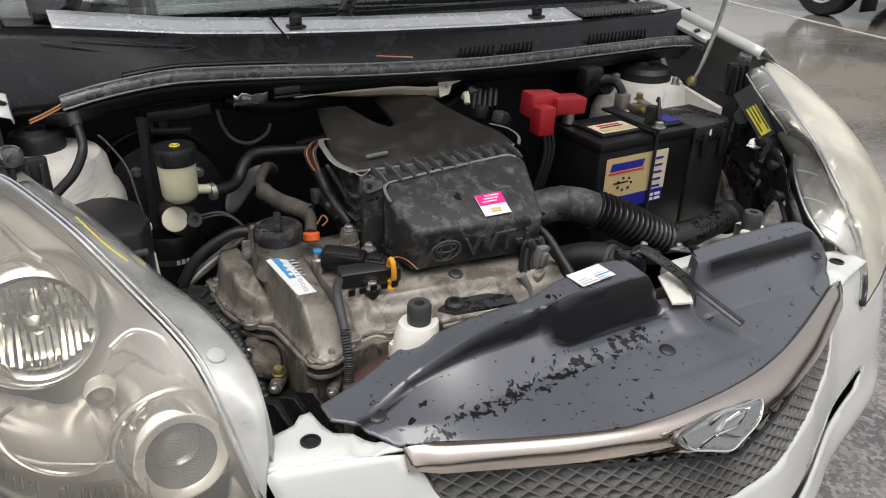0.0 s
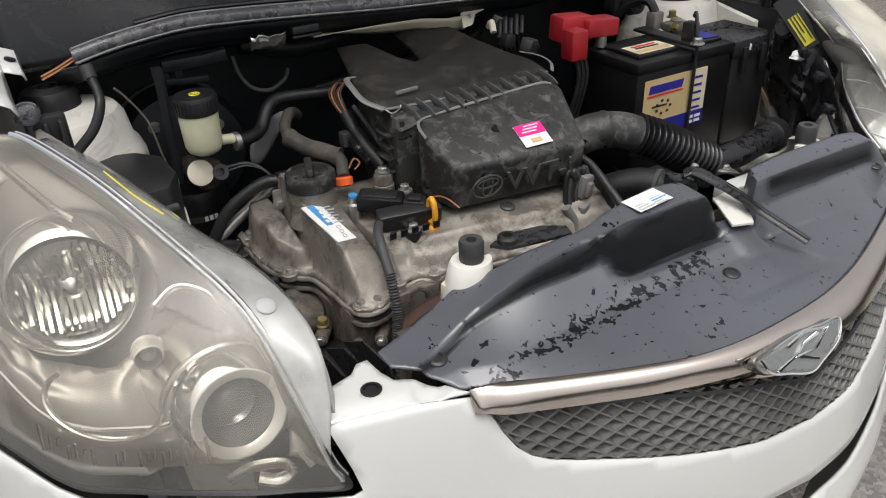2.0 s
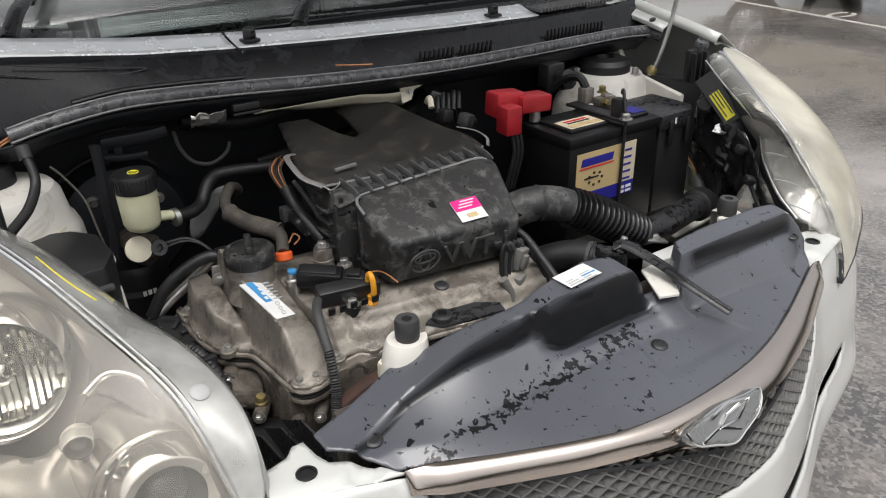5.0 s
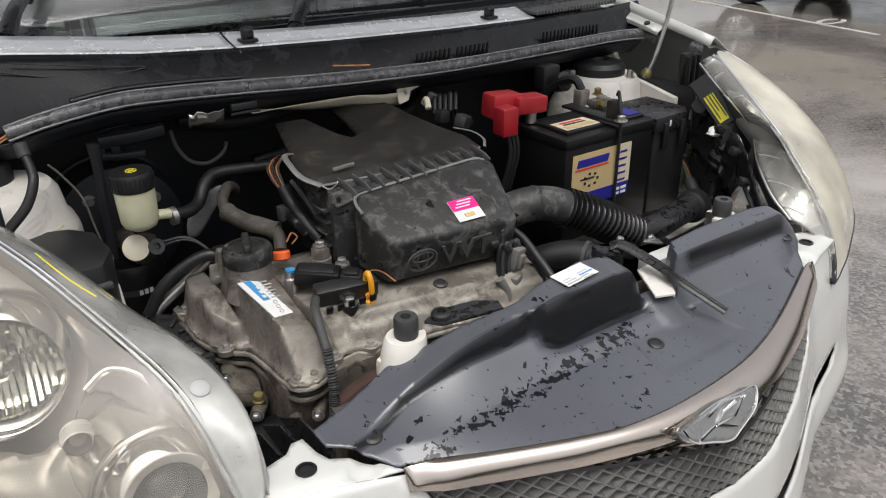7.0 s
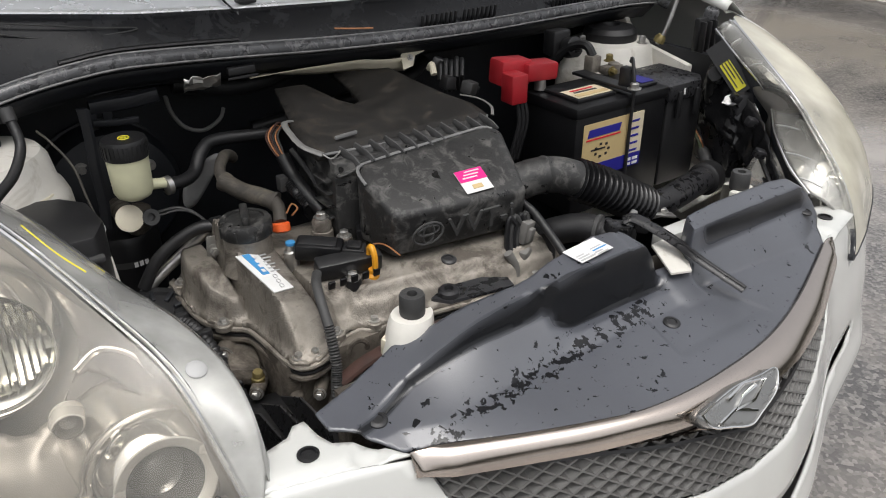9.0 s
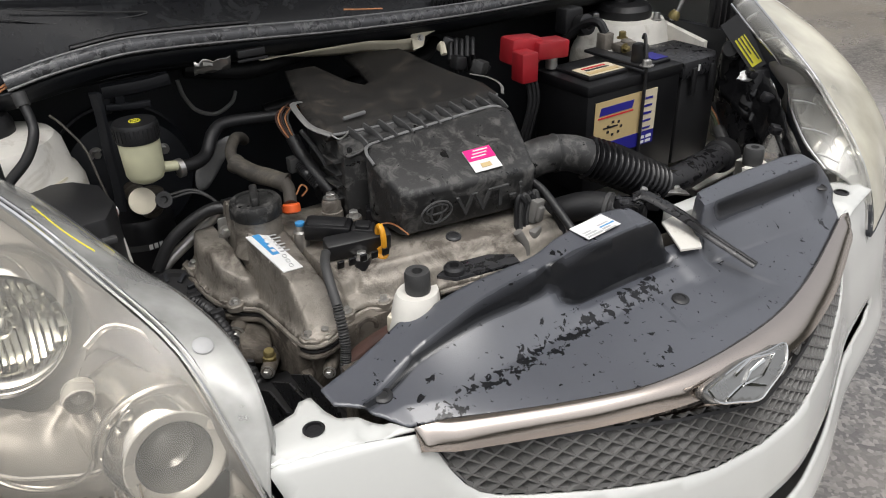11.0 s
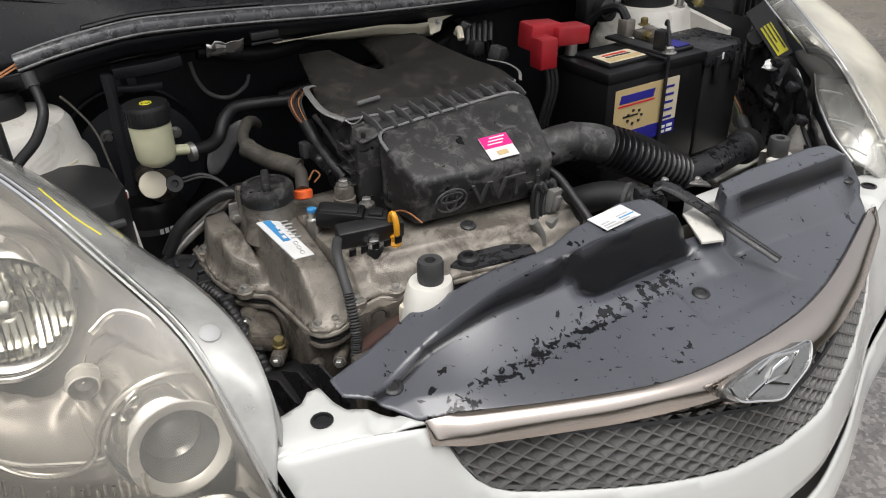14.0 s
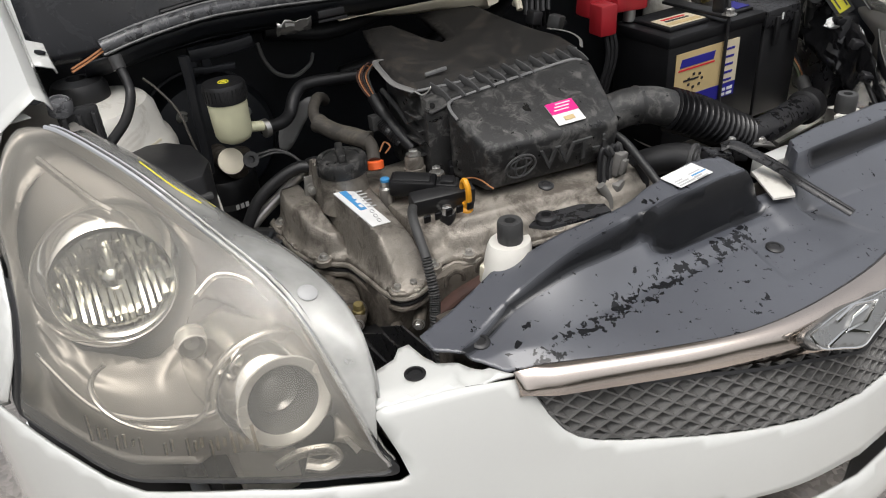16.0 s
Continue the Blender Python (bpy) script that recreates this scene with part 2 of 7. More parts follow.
def cover_material():
    """Black plastic, part dry and dull, part wet: scattered wet flecks and a ragged wet band along the crease."""
    m = mat("cover_plastic", (0.064, 0.068, 0.081), 0.34, var=0.16, scale=7, bump=0.10, bscale=600, spec=0.8, coat=0.25)
    m.node_tree.nodes["Principled BSDF"].inputs["Coat Roughness"].default_value = 0.22
    n, l = m.node_tree.nodes, m.node_tree.links
    b = n["Principled BSDF"]
    co = n.new("ShaderNodeTexCoord").outputs["Object"]

    def math_node(op, a, c=None):
        x = n.new("ShaderNodeMath")
        x.operation = op
        for i, v in enumerate((a, c)):
            if v is None:
                continue
            if isinstance(v, (int, float)):
                x.inputs[i].default_value = v
            else:
                l.new(v, x.inputs[i])
        return x.outputs[0]

    def tex(s, d=6.0, r=0.62, dist=0.5):
        t = n.new("ShaderNodeTexNoise")
        t.inputs["Scale"].default_value, t.inputs["Detail"].default_value = s, d
        t.inputs["Roughness"].default_value, t.inputs["Distortion"].default_value = r, dist
        l.new(co, t.inputs["Vector"])
        return t.outputs["Fac"]

    sep = n.new("ShaderNodeSeparateXYZ")
    l.new(co, sep.inputs[0])
    # distance from the crease line on the right-hand half
    line = math_node("SUBTRACT", sep.outputs["Y"], math_node("ADD", math_node("MULTIPLY", sep.outputs["X"], 0.095), 0.026))
    near = n.new("ShaderNodeMapRange")
    near.inputs["From Min"].default_value, near.inputs["From Max"].default_value = 0.021, 0.004
    l.new(math_node("ABSOLUTE", line), near.inputs["Value"])
    half = n.new("ShaderNodeMapRange")
    half.inputs["From Min"].default_value, half.inputs["From Max"].default_value = 0.03, -0.03
    l.new(sep.outputs["X"], half.inputs["Value"])
    band = math_node("MULTIPLY", near.outputs["Result"], half.outputs["Result"])
    level = math_node("ADD", tex(78.0), math_node("MULTIPLY", band, 0.155))
    level = math_node("ADD", level, math_node("MULTIPLY", math_node("SUBTRACT", tex(9.0, 3.0), 0.5), 0.12))
    # water held along the ridge's foot and raised box's hollow, dark reflections painted in
    def window(src, lo, hi, soft):
        a = n.new("ShaderNodeMapRange")
        a.inputs["From Min"].default_value, a.inputs["From Max"].default_value = lo - soft, lo + soft
        c = n.new("ShaderNodeMapRange")
        c.inputs["From Min"].default_value, c.inputs["From Max"].default_value = hi + soft, hi - soft
        l.new(src, a.inputs["Value"]), l.new(src, c.inputs["Value"])
        return math_node("MULTIPLY", a.outputs["Result"], c.outputs["Result"])

    bend = math_node("MULTIPLY", math_node("MAXIMUM", math_node("SUBTRACT", math_node("MULTIPLY", sep.outputs["X"], -1.0), 0.345), 0.0), 0.35)
    ridge_y = math_node("ADD", sep.outputs["Y"], bend)
    foot_dark = math_node("MULTIPLY", window(ridge_y, 0.0560, 0.0650, 0.003), window(sep.outputs["X"], -0.43, -0.142, 0.01))
    hollow = math_node("MULTIPLY", window(sep.outputs["Y"], 0.042, 0.0600, 0.003), window(sep.outputs["X"], -0.150, 0.045, 0.012))
    left_foot = math_node("MULTIPLY", window(sep.outputs["Y"], 0.0505, 0.058, 0.003), window(sep.outputs["X"], 0.13, 0.37, 0.01))
    held = math_node("ADD", math_node("ADD", foot_dark, hollow), left_foot)
    wet = n.new("ShaderNodeMapRange")
    wet.inputs["From Min"].default_value, wet.inputs["From Max"].default_value = 0.640, 0.648
    l.new(level, wet.inputs["Value"])
    wet_all = math_node("MINIMUM", math_node("MAXIMUM", wet.outputs["Result"], held), 1.0)
    for sock, dark in (("Base Color", (0.007, 0.0075, 0.009, 1)), ("Roughness", (0.20, 0.20, 0.20, 1))):
        old = b.inputs[sock].links[0].from_socket
        x = n.new("ShaderNodeMix")
        x.data_type = "RGBA"
        l.new(wet_all, x.inputs[0])
        l.new(old, x.inputs[6])
        x.inputs[7].default_value = dark
        l.new(x.outputs[2], b.inputs[sock])
    # less specular on the mask keeps the painted dark reflections dark
    gloss = n.new("ShaderNodeMapRange")
    gloss.inputs["To Min"].default_value, gloss.inputs["To Max"].default_value = 0.95, 0.22
    l.new(wet_all, gloss.inputs["Value"])
    l.new(gloss.outputs["Result"], b.inputs["Specular IOR Level"])
    return m


COVER = cover_material()


def asphalt():
    m = bpy.data.materials.new("wet_asphalt_sky_sheen")
    m.use_nodes = True
    n, l = m.node_tree.nodes, m.node_tree.links
    b = n["Principled BSDF"]
    co = n.new("ShaderNodeTexCoord").outputs["Object"]

    def tex(kind, s, **kw):
        t = n.new(kind)
        t.inputs["Scale"].default_value = s
        for k, v in kw.items():
            t.inputs[k].default_value = v
        l.new(co, t.inputs["Vector"])
        return t

    stones = tex("ShaderNodeTexVoronoi", 95.0)
    cr = n.new("ShaderNodeValToRGB")
    cr.color_ramp.elements[0].color, cr.color_ramp.elements[1].color = (0.050, 0.046, 0.043, 1), (0.24, 0.222, 0.205, 1)
    cr.color_ramp.elements[0].position, cr.color_ramp.elements[1].position = 0.35, 0.95
    l.new(stones.outputs["Color"], cr.inputs["Fac"])
    patch_noise = tex("ShaderNodeTexNoise", 0.55, Detail=7.0, Roughness=0.62, Distortion=0.4)
    wet = n.new("ShaderNodeMapRange")
    wet.inputs["From Min"].default_value, wet.inputs["From Max"].default_value = 0.40, 0.56
    l.new(patch_noise.outputs["Fac"], wet.inputs["Value"])
    tone = n.new("ShaderNodeMix")
    tone.data_type = "RGBA"
    l.new(wet.outputs["Result"], tone.inputs[0])
    l.new(cr.outputs["Color"], tone.inputs[6])
    # wet patches are coloured paler to carry the sky's sheen
    tone.inputs[7].default_value = (0.30, 0.268, 0.236, 1)
    b.inputs["Coat Weight"].default_value, b.inputs["Coat Roughness"].default_value = 1.0, 0.10
    b.inputs["Coat IOR"].default_value = 1.75
    l.new(tone.outputs[2], b.inputs["Base Color"])
    ro = n.new("ShaderNodeMapRange")
    ro.inputs["To Min"].default_value, ro.inputs["To Max"].default_value = 0.50, 0.10
    l.new(wet.outputs["Result"], ro.inputs["Value"])
    l.new(ro.outputs["Result"], b.inputs["Roughness"])
    bp = n.new("ShaderNodeBump")
    bs = n.new("ShaderNodeMapRange")
    bs.inputs["To Min"].default_value, bs.inputs["To Max"].default_value = 0.7, 0.03
    l.new(wet.outputs["Result"], bs.inputs["Value"])
    l.new(bs.outputs["Result"], bp.inputs["Strength"])
    bp.inputs["Distance"].default_value = 0.004
    l.new(stones.outputs["Distance"], bp.inputs["Height"])
    l.new(bp.outputs["Normal"], b.inputs["Normal"])
    return m


ASPHALT = asphalt()


# ---- building helpers ----
MIRROR, SHIFT, WARP = False, 0.0, 0.0


def far_x(x):
    """Where a point of the near lamp lies across the car, on the other lamp."""
    return SHIFT - x + WARP * smooth01(0.60, 0.80, -x)


def thing(name, label, category, base, group=""):
    e = new(name)
    e.empty_display_size = 0.02
    e.location = (SHIFT - base[0] if MIRROR else base[0], base[1], base[2])
    return tagged(e, label, category, group)


def root_of(ob):
    while ob.parent:
        ob = ob.parent
    return ob


def part(name, bm, material, parent=None, label="", angle=38, thick=0.0, side=-1.0):
    """One mesh object from a bmesh in world coordinates, under a thing or a part."""
    if MIRROR:
        for v in bm.verts:
            v.co.x = far_x(v.co.x)
        bmesh.ops.reverse_faces(bm, faces=bm.faces)
    me = bpy.data.meshes.new(name)
    bm.to_mesh(me)
    bm.free()
    me.materials.append(material)
    me.polygons.foreach_set("use_smooth", [True] * len(me.polygons))
    me.set_sharp_from_angle(angle=radians(angle))
    ob = new(name, me)
    if parent:
        ob.parent = parent
        base = root_of(parent).location if parent.type == "EMPTY" else None
        if base is not None:
            ob.matrix_parent_inverse = Matrix.Translation(-base)
    if label:
        ob["label"] = label
    if thick:
        mod = ob.modifiers.new("thickness", "SOLIDIFY")
        mod.thickness, mod.offset = thick, side
    return ob


def structure(ob, label="", category=""):
    return tagged(ob, label, category, kind="structure")


def rbox(bm, lo, hi, r=0.004, m=None, seg=2):
    """A box between two corners with rounded edges, then moved by m."""
    c, s = [(a + b) / 2 for a, b in zip(lo, hi)], [abs(b - a) for a, b in zip(lo, hi)]
    vs = bmesh.ops.create_cube(bm, size=1.0, matrix=Matrix.LocRotScale(c, None, s))["verts"]
    if r:
        es = list({e for v in vs for e in v.link_edges})
        out = bmesh.ops.bevel(bm, geom=es, offset=min(r, 0.45 * min(s)), segments=seg, affect="EDGES", profile=0.5)
        vs = list({v for f in out["faces"] for v in f.verts} | {v for v in vs if v.is_valid})
    if m:
        bmesh.ops.transform(bm, matrix=m, verts=vs)
    return bm


def about(c, rx=0, ry=0, rz=0):
    """A turn by degrees about the point c."""
    return Matrix.Translation(c) @ Euler([radians(a) for a in (rx, ry, rz)]).to_matrix().to_4x4() @ Matrix.Translation(-Vector(c))


def curve(pts, n=8, closed=False):
    """Catmull-Rom points through pts, n steps a span."""
    p = [Vector(q) for q in pts]
    k, out = len(p), []
    for i in range(k if closed else k - 1):
        a = p[(i - 1) % k] if closed or i else p[0] * 2 - p[1]
        b, c = p[i], p[(i + 1) % k]
        d = p[(i + 2) % k] if closed or i + 2 < k else p[-1] * 2 - p[-2]
        for j in range(n):
            t = j / n
            out.append(0.5 * ((2 * b) + (c - a) * t + (2 * a - 5 * b + 4 * c - d) * t * t + (3 * b - a - 3 * c + d) * t ** 3))
    if not closed:
        out.append(p[-1])
    return out


def tube(bm, pts, r, seg=12, n=8, rad=None, flat=1.0, smooth=True):
    """A tube along a smooth line; rad(t) scales the radius, flat squeezes it across."""
    p = curve(pts, n) if smooth else [Vector(q) for q in pts]
    d0 = (p[1] - p[0]).normalized()
    up = d0.orthogonal().normalized() if abs(d0.z) > 0.9 else Vector((0, 0, 1)) - d0 * d0.z
    up.normalize()
    rings = []
    for i, q in enumerate(p):
        d = (p[min(i + 1, len(p) - 1)] - p[max(i - 1, 0)]).normalized()
        up = (up - d * up.dot(d)).normalized()
        sd = d.cross(up)
        rr = r * (rad(i / (len(p) - 1)) if rad else 1.0)
        rings.append([bm.verts.new(q + (sd * math.cos(a) + up * math.sin(a) * flat) * rr) for a in (2 * math.pi * k / seg for k in range(seg))])
    for a, b in zip(rings, rings[1:]):
        for k in range(seg):
            bm.faces.new((a[k], a[(k + 1) % seg], b[(k + 1) % seg], b[k]))
    bm.faces.new(rings[0][::-1]), bm.faces.new(rings[-1])
    return bm


def lathe(bm, profile, base, axis=(0, 0, 1), seg=32, close=True):
    """A turned body: (radius, height) rows along axis from base."""
    m = Matrix.Translation(base) @ Vector(axis).to_track_quat("Z", "Y").to_matrix().to_4x4()
    rings = [[bm.verts.new(m @ Vector((r * math.cos(2 * math.pi * k / seg), r * math.sin(2 * math.pi * k / seg), h))) for k in range(seg)] for r, h in profile]
    for a, b in zip(rings, rings[1:]):
        for k in range(seg):
            bm.faces.new((a[k], a[(k + 1) % seg], b[(k + 1) % seg], b[k]))
    if close:
        bm.faces.new(rings[0][::-1]), bm.faces.new(rings[-1])
    return bm


def inside(p, poly):
    x, y, hit = p[0], p[1], False
    for a, b in zip(poly, poly[1:] + poly[:1]):
        if (a[1] > y) != (b[1] > y) and x < (b[0] - a[0]) * (y - a[1]) / (b[1] - a[1]) + a[0]:
            hit = not hit
    return hit


def edge_gap(p, poly):
    best = 1e9
    for a, b in zip(poly, poly[1:] + poly[:1]):
        ab, ap = (b[0] - a[0], b[1] - a[1]), (p[0] - a[0], p[1] - a[1])
        t = max(0.0, min(1.0, (ap[0] * ab[0] + ap[1] * ab[1]) / (ab[0] ** 2 + ab[1] ** 2 + 1e-12)))
        best = min(best, (ap[0] - t * ab[0]) ** 2 + (ap[1] - t * ab[1]) ** 2)
    return best ** 0.5


def patch(loop, place, step, holes=()):
    """A smooth sheet: a flat outline with holes filled with an even net, each point set in space by place(u, v)."""
    from mathutils.geometry import delaunay_2d_cdt
    loops = []
    for lp in (loop, *holes):
        q = []
        for a, b in zip(lp, lp[1:] + lp[:1]):
            k = max(1, int(math.dist(a, b) / step))
            q += [(a[0] + (b[0] - a[0]) * j / k, a[1] + (b[1] - a[1]) * j / k) for j in range(k)]
        loops.append(q)
    vs, es = [], []
    for q in loops:
        o = len(vs)
        vs += [Vector(p) for p in q]
        es += [(o + j, o + (j + 1) % len(q)) for j in range(len(q))]
    xs, ys = [p[0] for p in loop], [p[1] for p in loop]
    row, y = 0, min(ys)
    while y < max(ys):
        x = min(xs) + (step / 2 if row % 2 else 0)
        while x < max(xs):
            if inside((x, y), loops[0]) and not any(inside((x, y), h) for h in loops[1:]) and min(edge_gap((x, y), h) for h in loops) > 0.45 * step:
                vs.append(Vector((x, y)))
            x += step
        y, row = y + step * 0.87, row + 1
    ov, _, of, *_ = delaunay_2d_cdt(vs, es, [], 0, 1e-6)
    bm = bmesh.new()
    made = [bm.verts.new(place(v.x, v.y)) for v in ov]
    for f in of:
        c = (sum(ov[i].x for i in f) / len(f), sum(ov[i].y for i in f) / len(f))
        if inside(c, loops[0]) and not any(inside(c, h) for h in loops[1:]):
            bm.faces.new([made[i] for i in f])
    bmesh.ops.delete(bm, geom=[v for v in bm.verts if not v.link_faces], context="VERTS")
    return bm


def strip(rows):
    """A sheet from rows of points of equal count."""
    bm = bmesh.new()
    g = [[bm.verts.new(p) for p in r] for r in rows]
    for a, b in zip(g, g[1:]):
        for i in range(len(a) - 1):
            bm.faces.new((a[i], a[i + 1], b[i + 1], b[i]))
    return bm


def prism(bm, poly, z0, z1, m=None, r=0.0):
    """An upright prism over a flat outline, then moved by m."""
    lo, hi = [bm.verts.new((x, y, z0)) for x, y in poly], [bm.verts.new((x, y, z1)) for x, y in poly]
    k = len(poly)
    fs = [bm.faces.new(lo[::-1]), bm.faces.new(hi)] + [bm.faces.new((lo[i], lo[(i + 1) % k], hi[(i + 1) % k], hi[i])) for i in range(k)]
    vs = lo + hi
    if r:
        out = bmesh.ops.bevel(bm, geom=list({e for f in fs for e in f.edges}), offset=r, segments=2, affect="EDGES", profile=0.5)
        vs = list({v for f in out["faces"] for v in f.verts} | {v for v in vs if v.is_valid})
    bmesh.ops.recalc_face_normals(bm, faces=bm.faces)
    if m:
        bmesh.ops.transform(bm, matrix=m, verts=vs)
    return bm


def ring_loop(cx, cy, r, k=20):
    return [(cx + r * math.cos(2 * math.pi * i / k), cy + r * math.sin(2 * math.pi * i / k)) for i in range(k)]


def bolt(parent, at, axis=(0, 0, 1), r=0.006, h=0.006, material=None, name="bolt"):
    bm = bmesh.new()
    lathe(bm, [(r * 1.55, 0), (r * 1.55, 0.0015)], at, axis, 18)
    b2 = Vector(at) + Vector(axis).normalized() * 0.0012
    lathe(bm, [(r, 0), (r, h * 0.85), (r * 0.85, h)], b2, axis, 6)
    lathe(bm, [(r * 0.5, 0), (r * 0.45, 0.0006)], Vector(at) + Vector(axis).normalized() * (h + 0.0012), axis, 10)
    return part(name, bm, material or STEEL, parent, angle=25)


def smooth01(a, b, v):
    t = max(0.0, min(1.0, (v - a) / (b - a)))
    return t * t * (3 - 2 * t)


def letters(parent, text, origin, right, up, size, material, depth=0.0008, name="lettering"):
    """Writing as a thin mesh: origin is the lower left corner, right and up the directions of the surface."""
    cu = bpy.data.curves.new("writing", "FONT")
    cu.body, cu.size, cu.extrude = text, size, depth
    tmp = new("writing", cu)
    me = bpy.data.meshes.new_from_object(tmp.evaluated_get(bpy.context.evaluated_depsgraph_get()))
    bpy.data.objects.remove(tmp)
    x, y = Vector(right).normalized(), Vector(up).normalized()
    y = (y - x * x.dot(y)).normalized()
    z = x.cross(y)
    m = Matrix.Translation(origin) @ Matrix((x, y, z)).transposed().to_4x4()
    bm = bmesh.new()
    bm.from_mesh(me)
    bpy.data.meshes.remove(me)
    bmesh.ops.transform(bm, matrix=m, verts=bm.verts)
    return part(name, bm, material, parent)


def card(bm, origin, right, up, w, h, lift=0.0006, thick=0.0008):
    """A thin slab on a surface, from its lower left corner."""
    x, y = Vector(right).normalized(), Vector(up).normalized()
    y = (y - x * x.dot(y)).normalized()
    z = x.cross(y)
    m = Matrix.Translation(origin) @ Matrix((x, y, z)).transposed().to_4x4()
    return rbox(bm, (0, 0, lift), (w, h, lift + thick), 0.0, m)


# ---- the front skin: one smooth form shared by bumper, grille, trim and lamps ----
PLAN = [(0, -0.150), (0.1, -0.142), (0.2, -0.115), (0.275, -0.086), (0.35, -0.055), (0.4, -0.038), (0.5, -0.012), (0.56, 0.004), (0.61, 0.02),
        (0.66, 0.045), (0.71, 0.075), (0.76, 0.112), (0.80, 0.152), (0.83, 0.19), (0.86, 0.245), (0.88, 0.32), (0.89, 0.43), (0.895, 0.75)]
PLAN_FINE = curve([(a, b, 0) for a, b in PLAN], 6)


def plan(x):
    return float(np.interp(abs(x), [p.x for p in PLAN_FINE], [p.y for p in PLAN_FINE]))


def lean(z):
    d = z - 0.55
    if d >= 0:
        return 0.25 * d + 9 * d ** 3
    return -0.30 * -d + 1.0 * d * d


def skin(x, z, off=0.0):
    return Vector((x, plan(x) + lean(z) + off + 0.042 * max(0.0, x) * smooth01(0.0, 0.15, x), z))


# ---- setting: wet car park ----
bm = bmesh.new()
for x, y in ((-300, -300), (300, -300), (300, 300), (-300, 300)):
    bm.verts.new((x, y, 0))
bm.faces.new(bm.verts)
structure(part("ground", bm, ASPHALT), "wet dark grey asphalt of a car park, sky sheen painted pale", "ground")

bm = bmesh.new()
prism(bm, [(6.42, 5.5), (6.46, 5.45), (5.93, 2.6), (5.88, 2.62)], 0.0, 0.003)
structure(part("parking_line", bm, LINE_PAINT), "worn white parking line painted on asphalt", "line")
bm = bmesh.new()
ringp = [(6.20 + 0.16 * math.cos(a), 3.18 + 0.075 * math.sin(a), 0.004) for a in np.linspace(0.4, 6.0, 20)]
tube(bm, ringp, 0.022, 6, 2, flat=0.12)
structure(part("ground_mark", bm, LINE_PAINT), "worn white curved mark painted on asphalt", "mark")

# a plain belt of dark trees and buildings, far off, closes the car park
bm = bmesh.new()
rng = random.Random(5)
ring = []
for i in range(96):
    a = 2 * math.pi * i / 96
    ring.append((60 * math.cos(a), 60 * math.sin(a), 4 + 2.5 * rng.random()))
vs = [(bm.verts.new((x, y, -0.2)), bm.verts.new((x, y, h))) for x, y, h in ring]
for a, b in zip(vs, vs[1:] + vs[:1]):
    bm.faces.new((a[0], a[1], b[1], b[0]))
TREES = mat("far_tree_belt", (0.055, 0.058, 0.045), 0.9, var=0.5, scale=0.35, fine=2.0, bump=0.0)
structure(part("backdrop", bm, TREES), "dark belt of far trees round the car park", "trees")


def wheel(parent, c, r=0.32, w=0.2, out=-1):
    bm = bmesh.new()
    prof = [(r * 0.62, -w / 2), (r * 0.93, -w / 2), (r, -w * 0.32), (r, w * 0.32), (r * 0.93, w / 2), (r * 0.62, w / 2), (r * 0.62, -w / 2)]
    lathe(bm, prof, c, (out, 0, 0), 40, False)
    wh = part("wheel", bm, RUBBER, parent, "black tyre")
    bm = bmesh.new()
    lathe(bm, [(r * 0.60, -w * 0.45), (r * 0.64, w * 0.46), (r * 0.58, w * 0.44), (r * 0.52, w * 0.2), (r * 0.2, w * 0.25), (r * 0.16, w * 0.36), (0.01, w * 0.36)], c, (out, 0, 0), 40)
    part("rim", bm, CHROME if out else STEEL, wh, "silver alloy rim")
    for k in range(5):
        a = 2 * math.pi * k / 5
        bm = bmesh.new()
        d = Vector((0, math.cos(a), math.sin(a)))
        tube(bm, [Vector(c) + Vector((out * w * 0.36, 0, 0)) + d * r * 0.1, Vector(c) + Vector((out * w * 0.42, 0, 0)) + d * r * 0.6], 0.028, 8, 3, flat=0.6)
        part("spoke", bm, CHROME, wh)
    return wh


# the car parked opposite; its lower flank and front wheel come into view
pc = thing("parked_car", "olive car with a side step parked on wet asphalt", "car", (7.4, 3.2, 0))
side = [(-1.7, 0.30), (-1.7, 0.70), (-0.85, 0.80), (-0.35, 1.22), (1.5, 1.25), (2.05, 0.80), (2.05, 0.30)]
bm = bmesh.new()
m = Matrix.Translation((7.35, 0, 0)) @ Matrix(((0, 0, 1, 0), (-1, 0, 0, 3.2), (0, 1, 0, 0), (0, 0, 0, 1)))
prism(bm, side, -0.82, 0.82, m, 0.05)
bd = part("body", bm, OLIVE, pc)
for y0, y1 in ((3.1, 3.45), (1.5, 2.2), (2.25, 3.0)):
    bm = bmesh.new()
    rbox(bm, (6.518, y0, 0.86), (6.535, y1, 1.12), 0.006)
    part("window", bm, GLOSS_BLACK, bd)
for cy in (4.32, 1.95):
    for cx, o in ((6.62, -1), (8.08, 1)):
        wheel(pc, (cx, cy, 0.325), 0.325, 0.21, o)
bm = bmesh.new()
rbox(bm, (6.38, 2.45, 0.30), (6.62, 3.90, 0.34), 0.012)
part("side_step", bm, STEEL, pc, "ribbed grey metal side step")
for k in range(2):
    bm = bmesh.new()
    rbox(bm, (6.50, 3.86 - 0.008 + (0.0 if k == 0 else -2.37), 0.10), (6.75, 3.86 + 0.008 + (0.0 if k == 0 else -2.37), 0.42), 0.004)
    part("mud_flap", bm, RUBBER, pc)

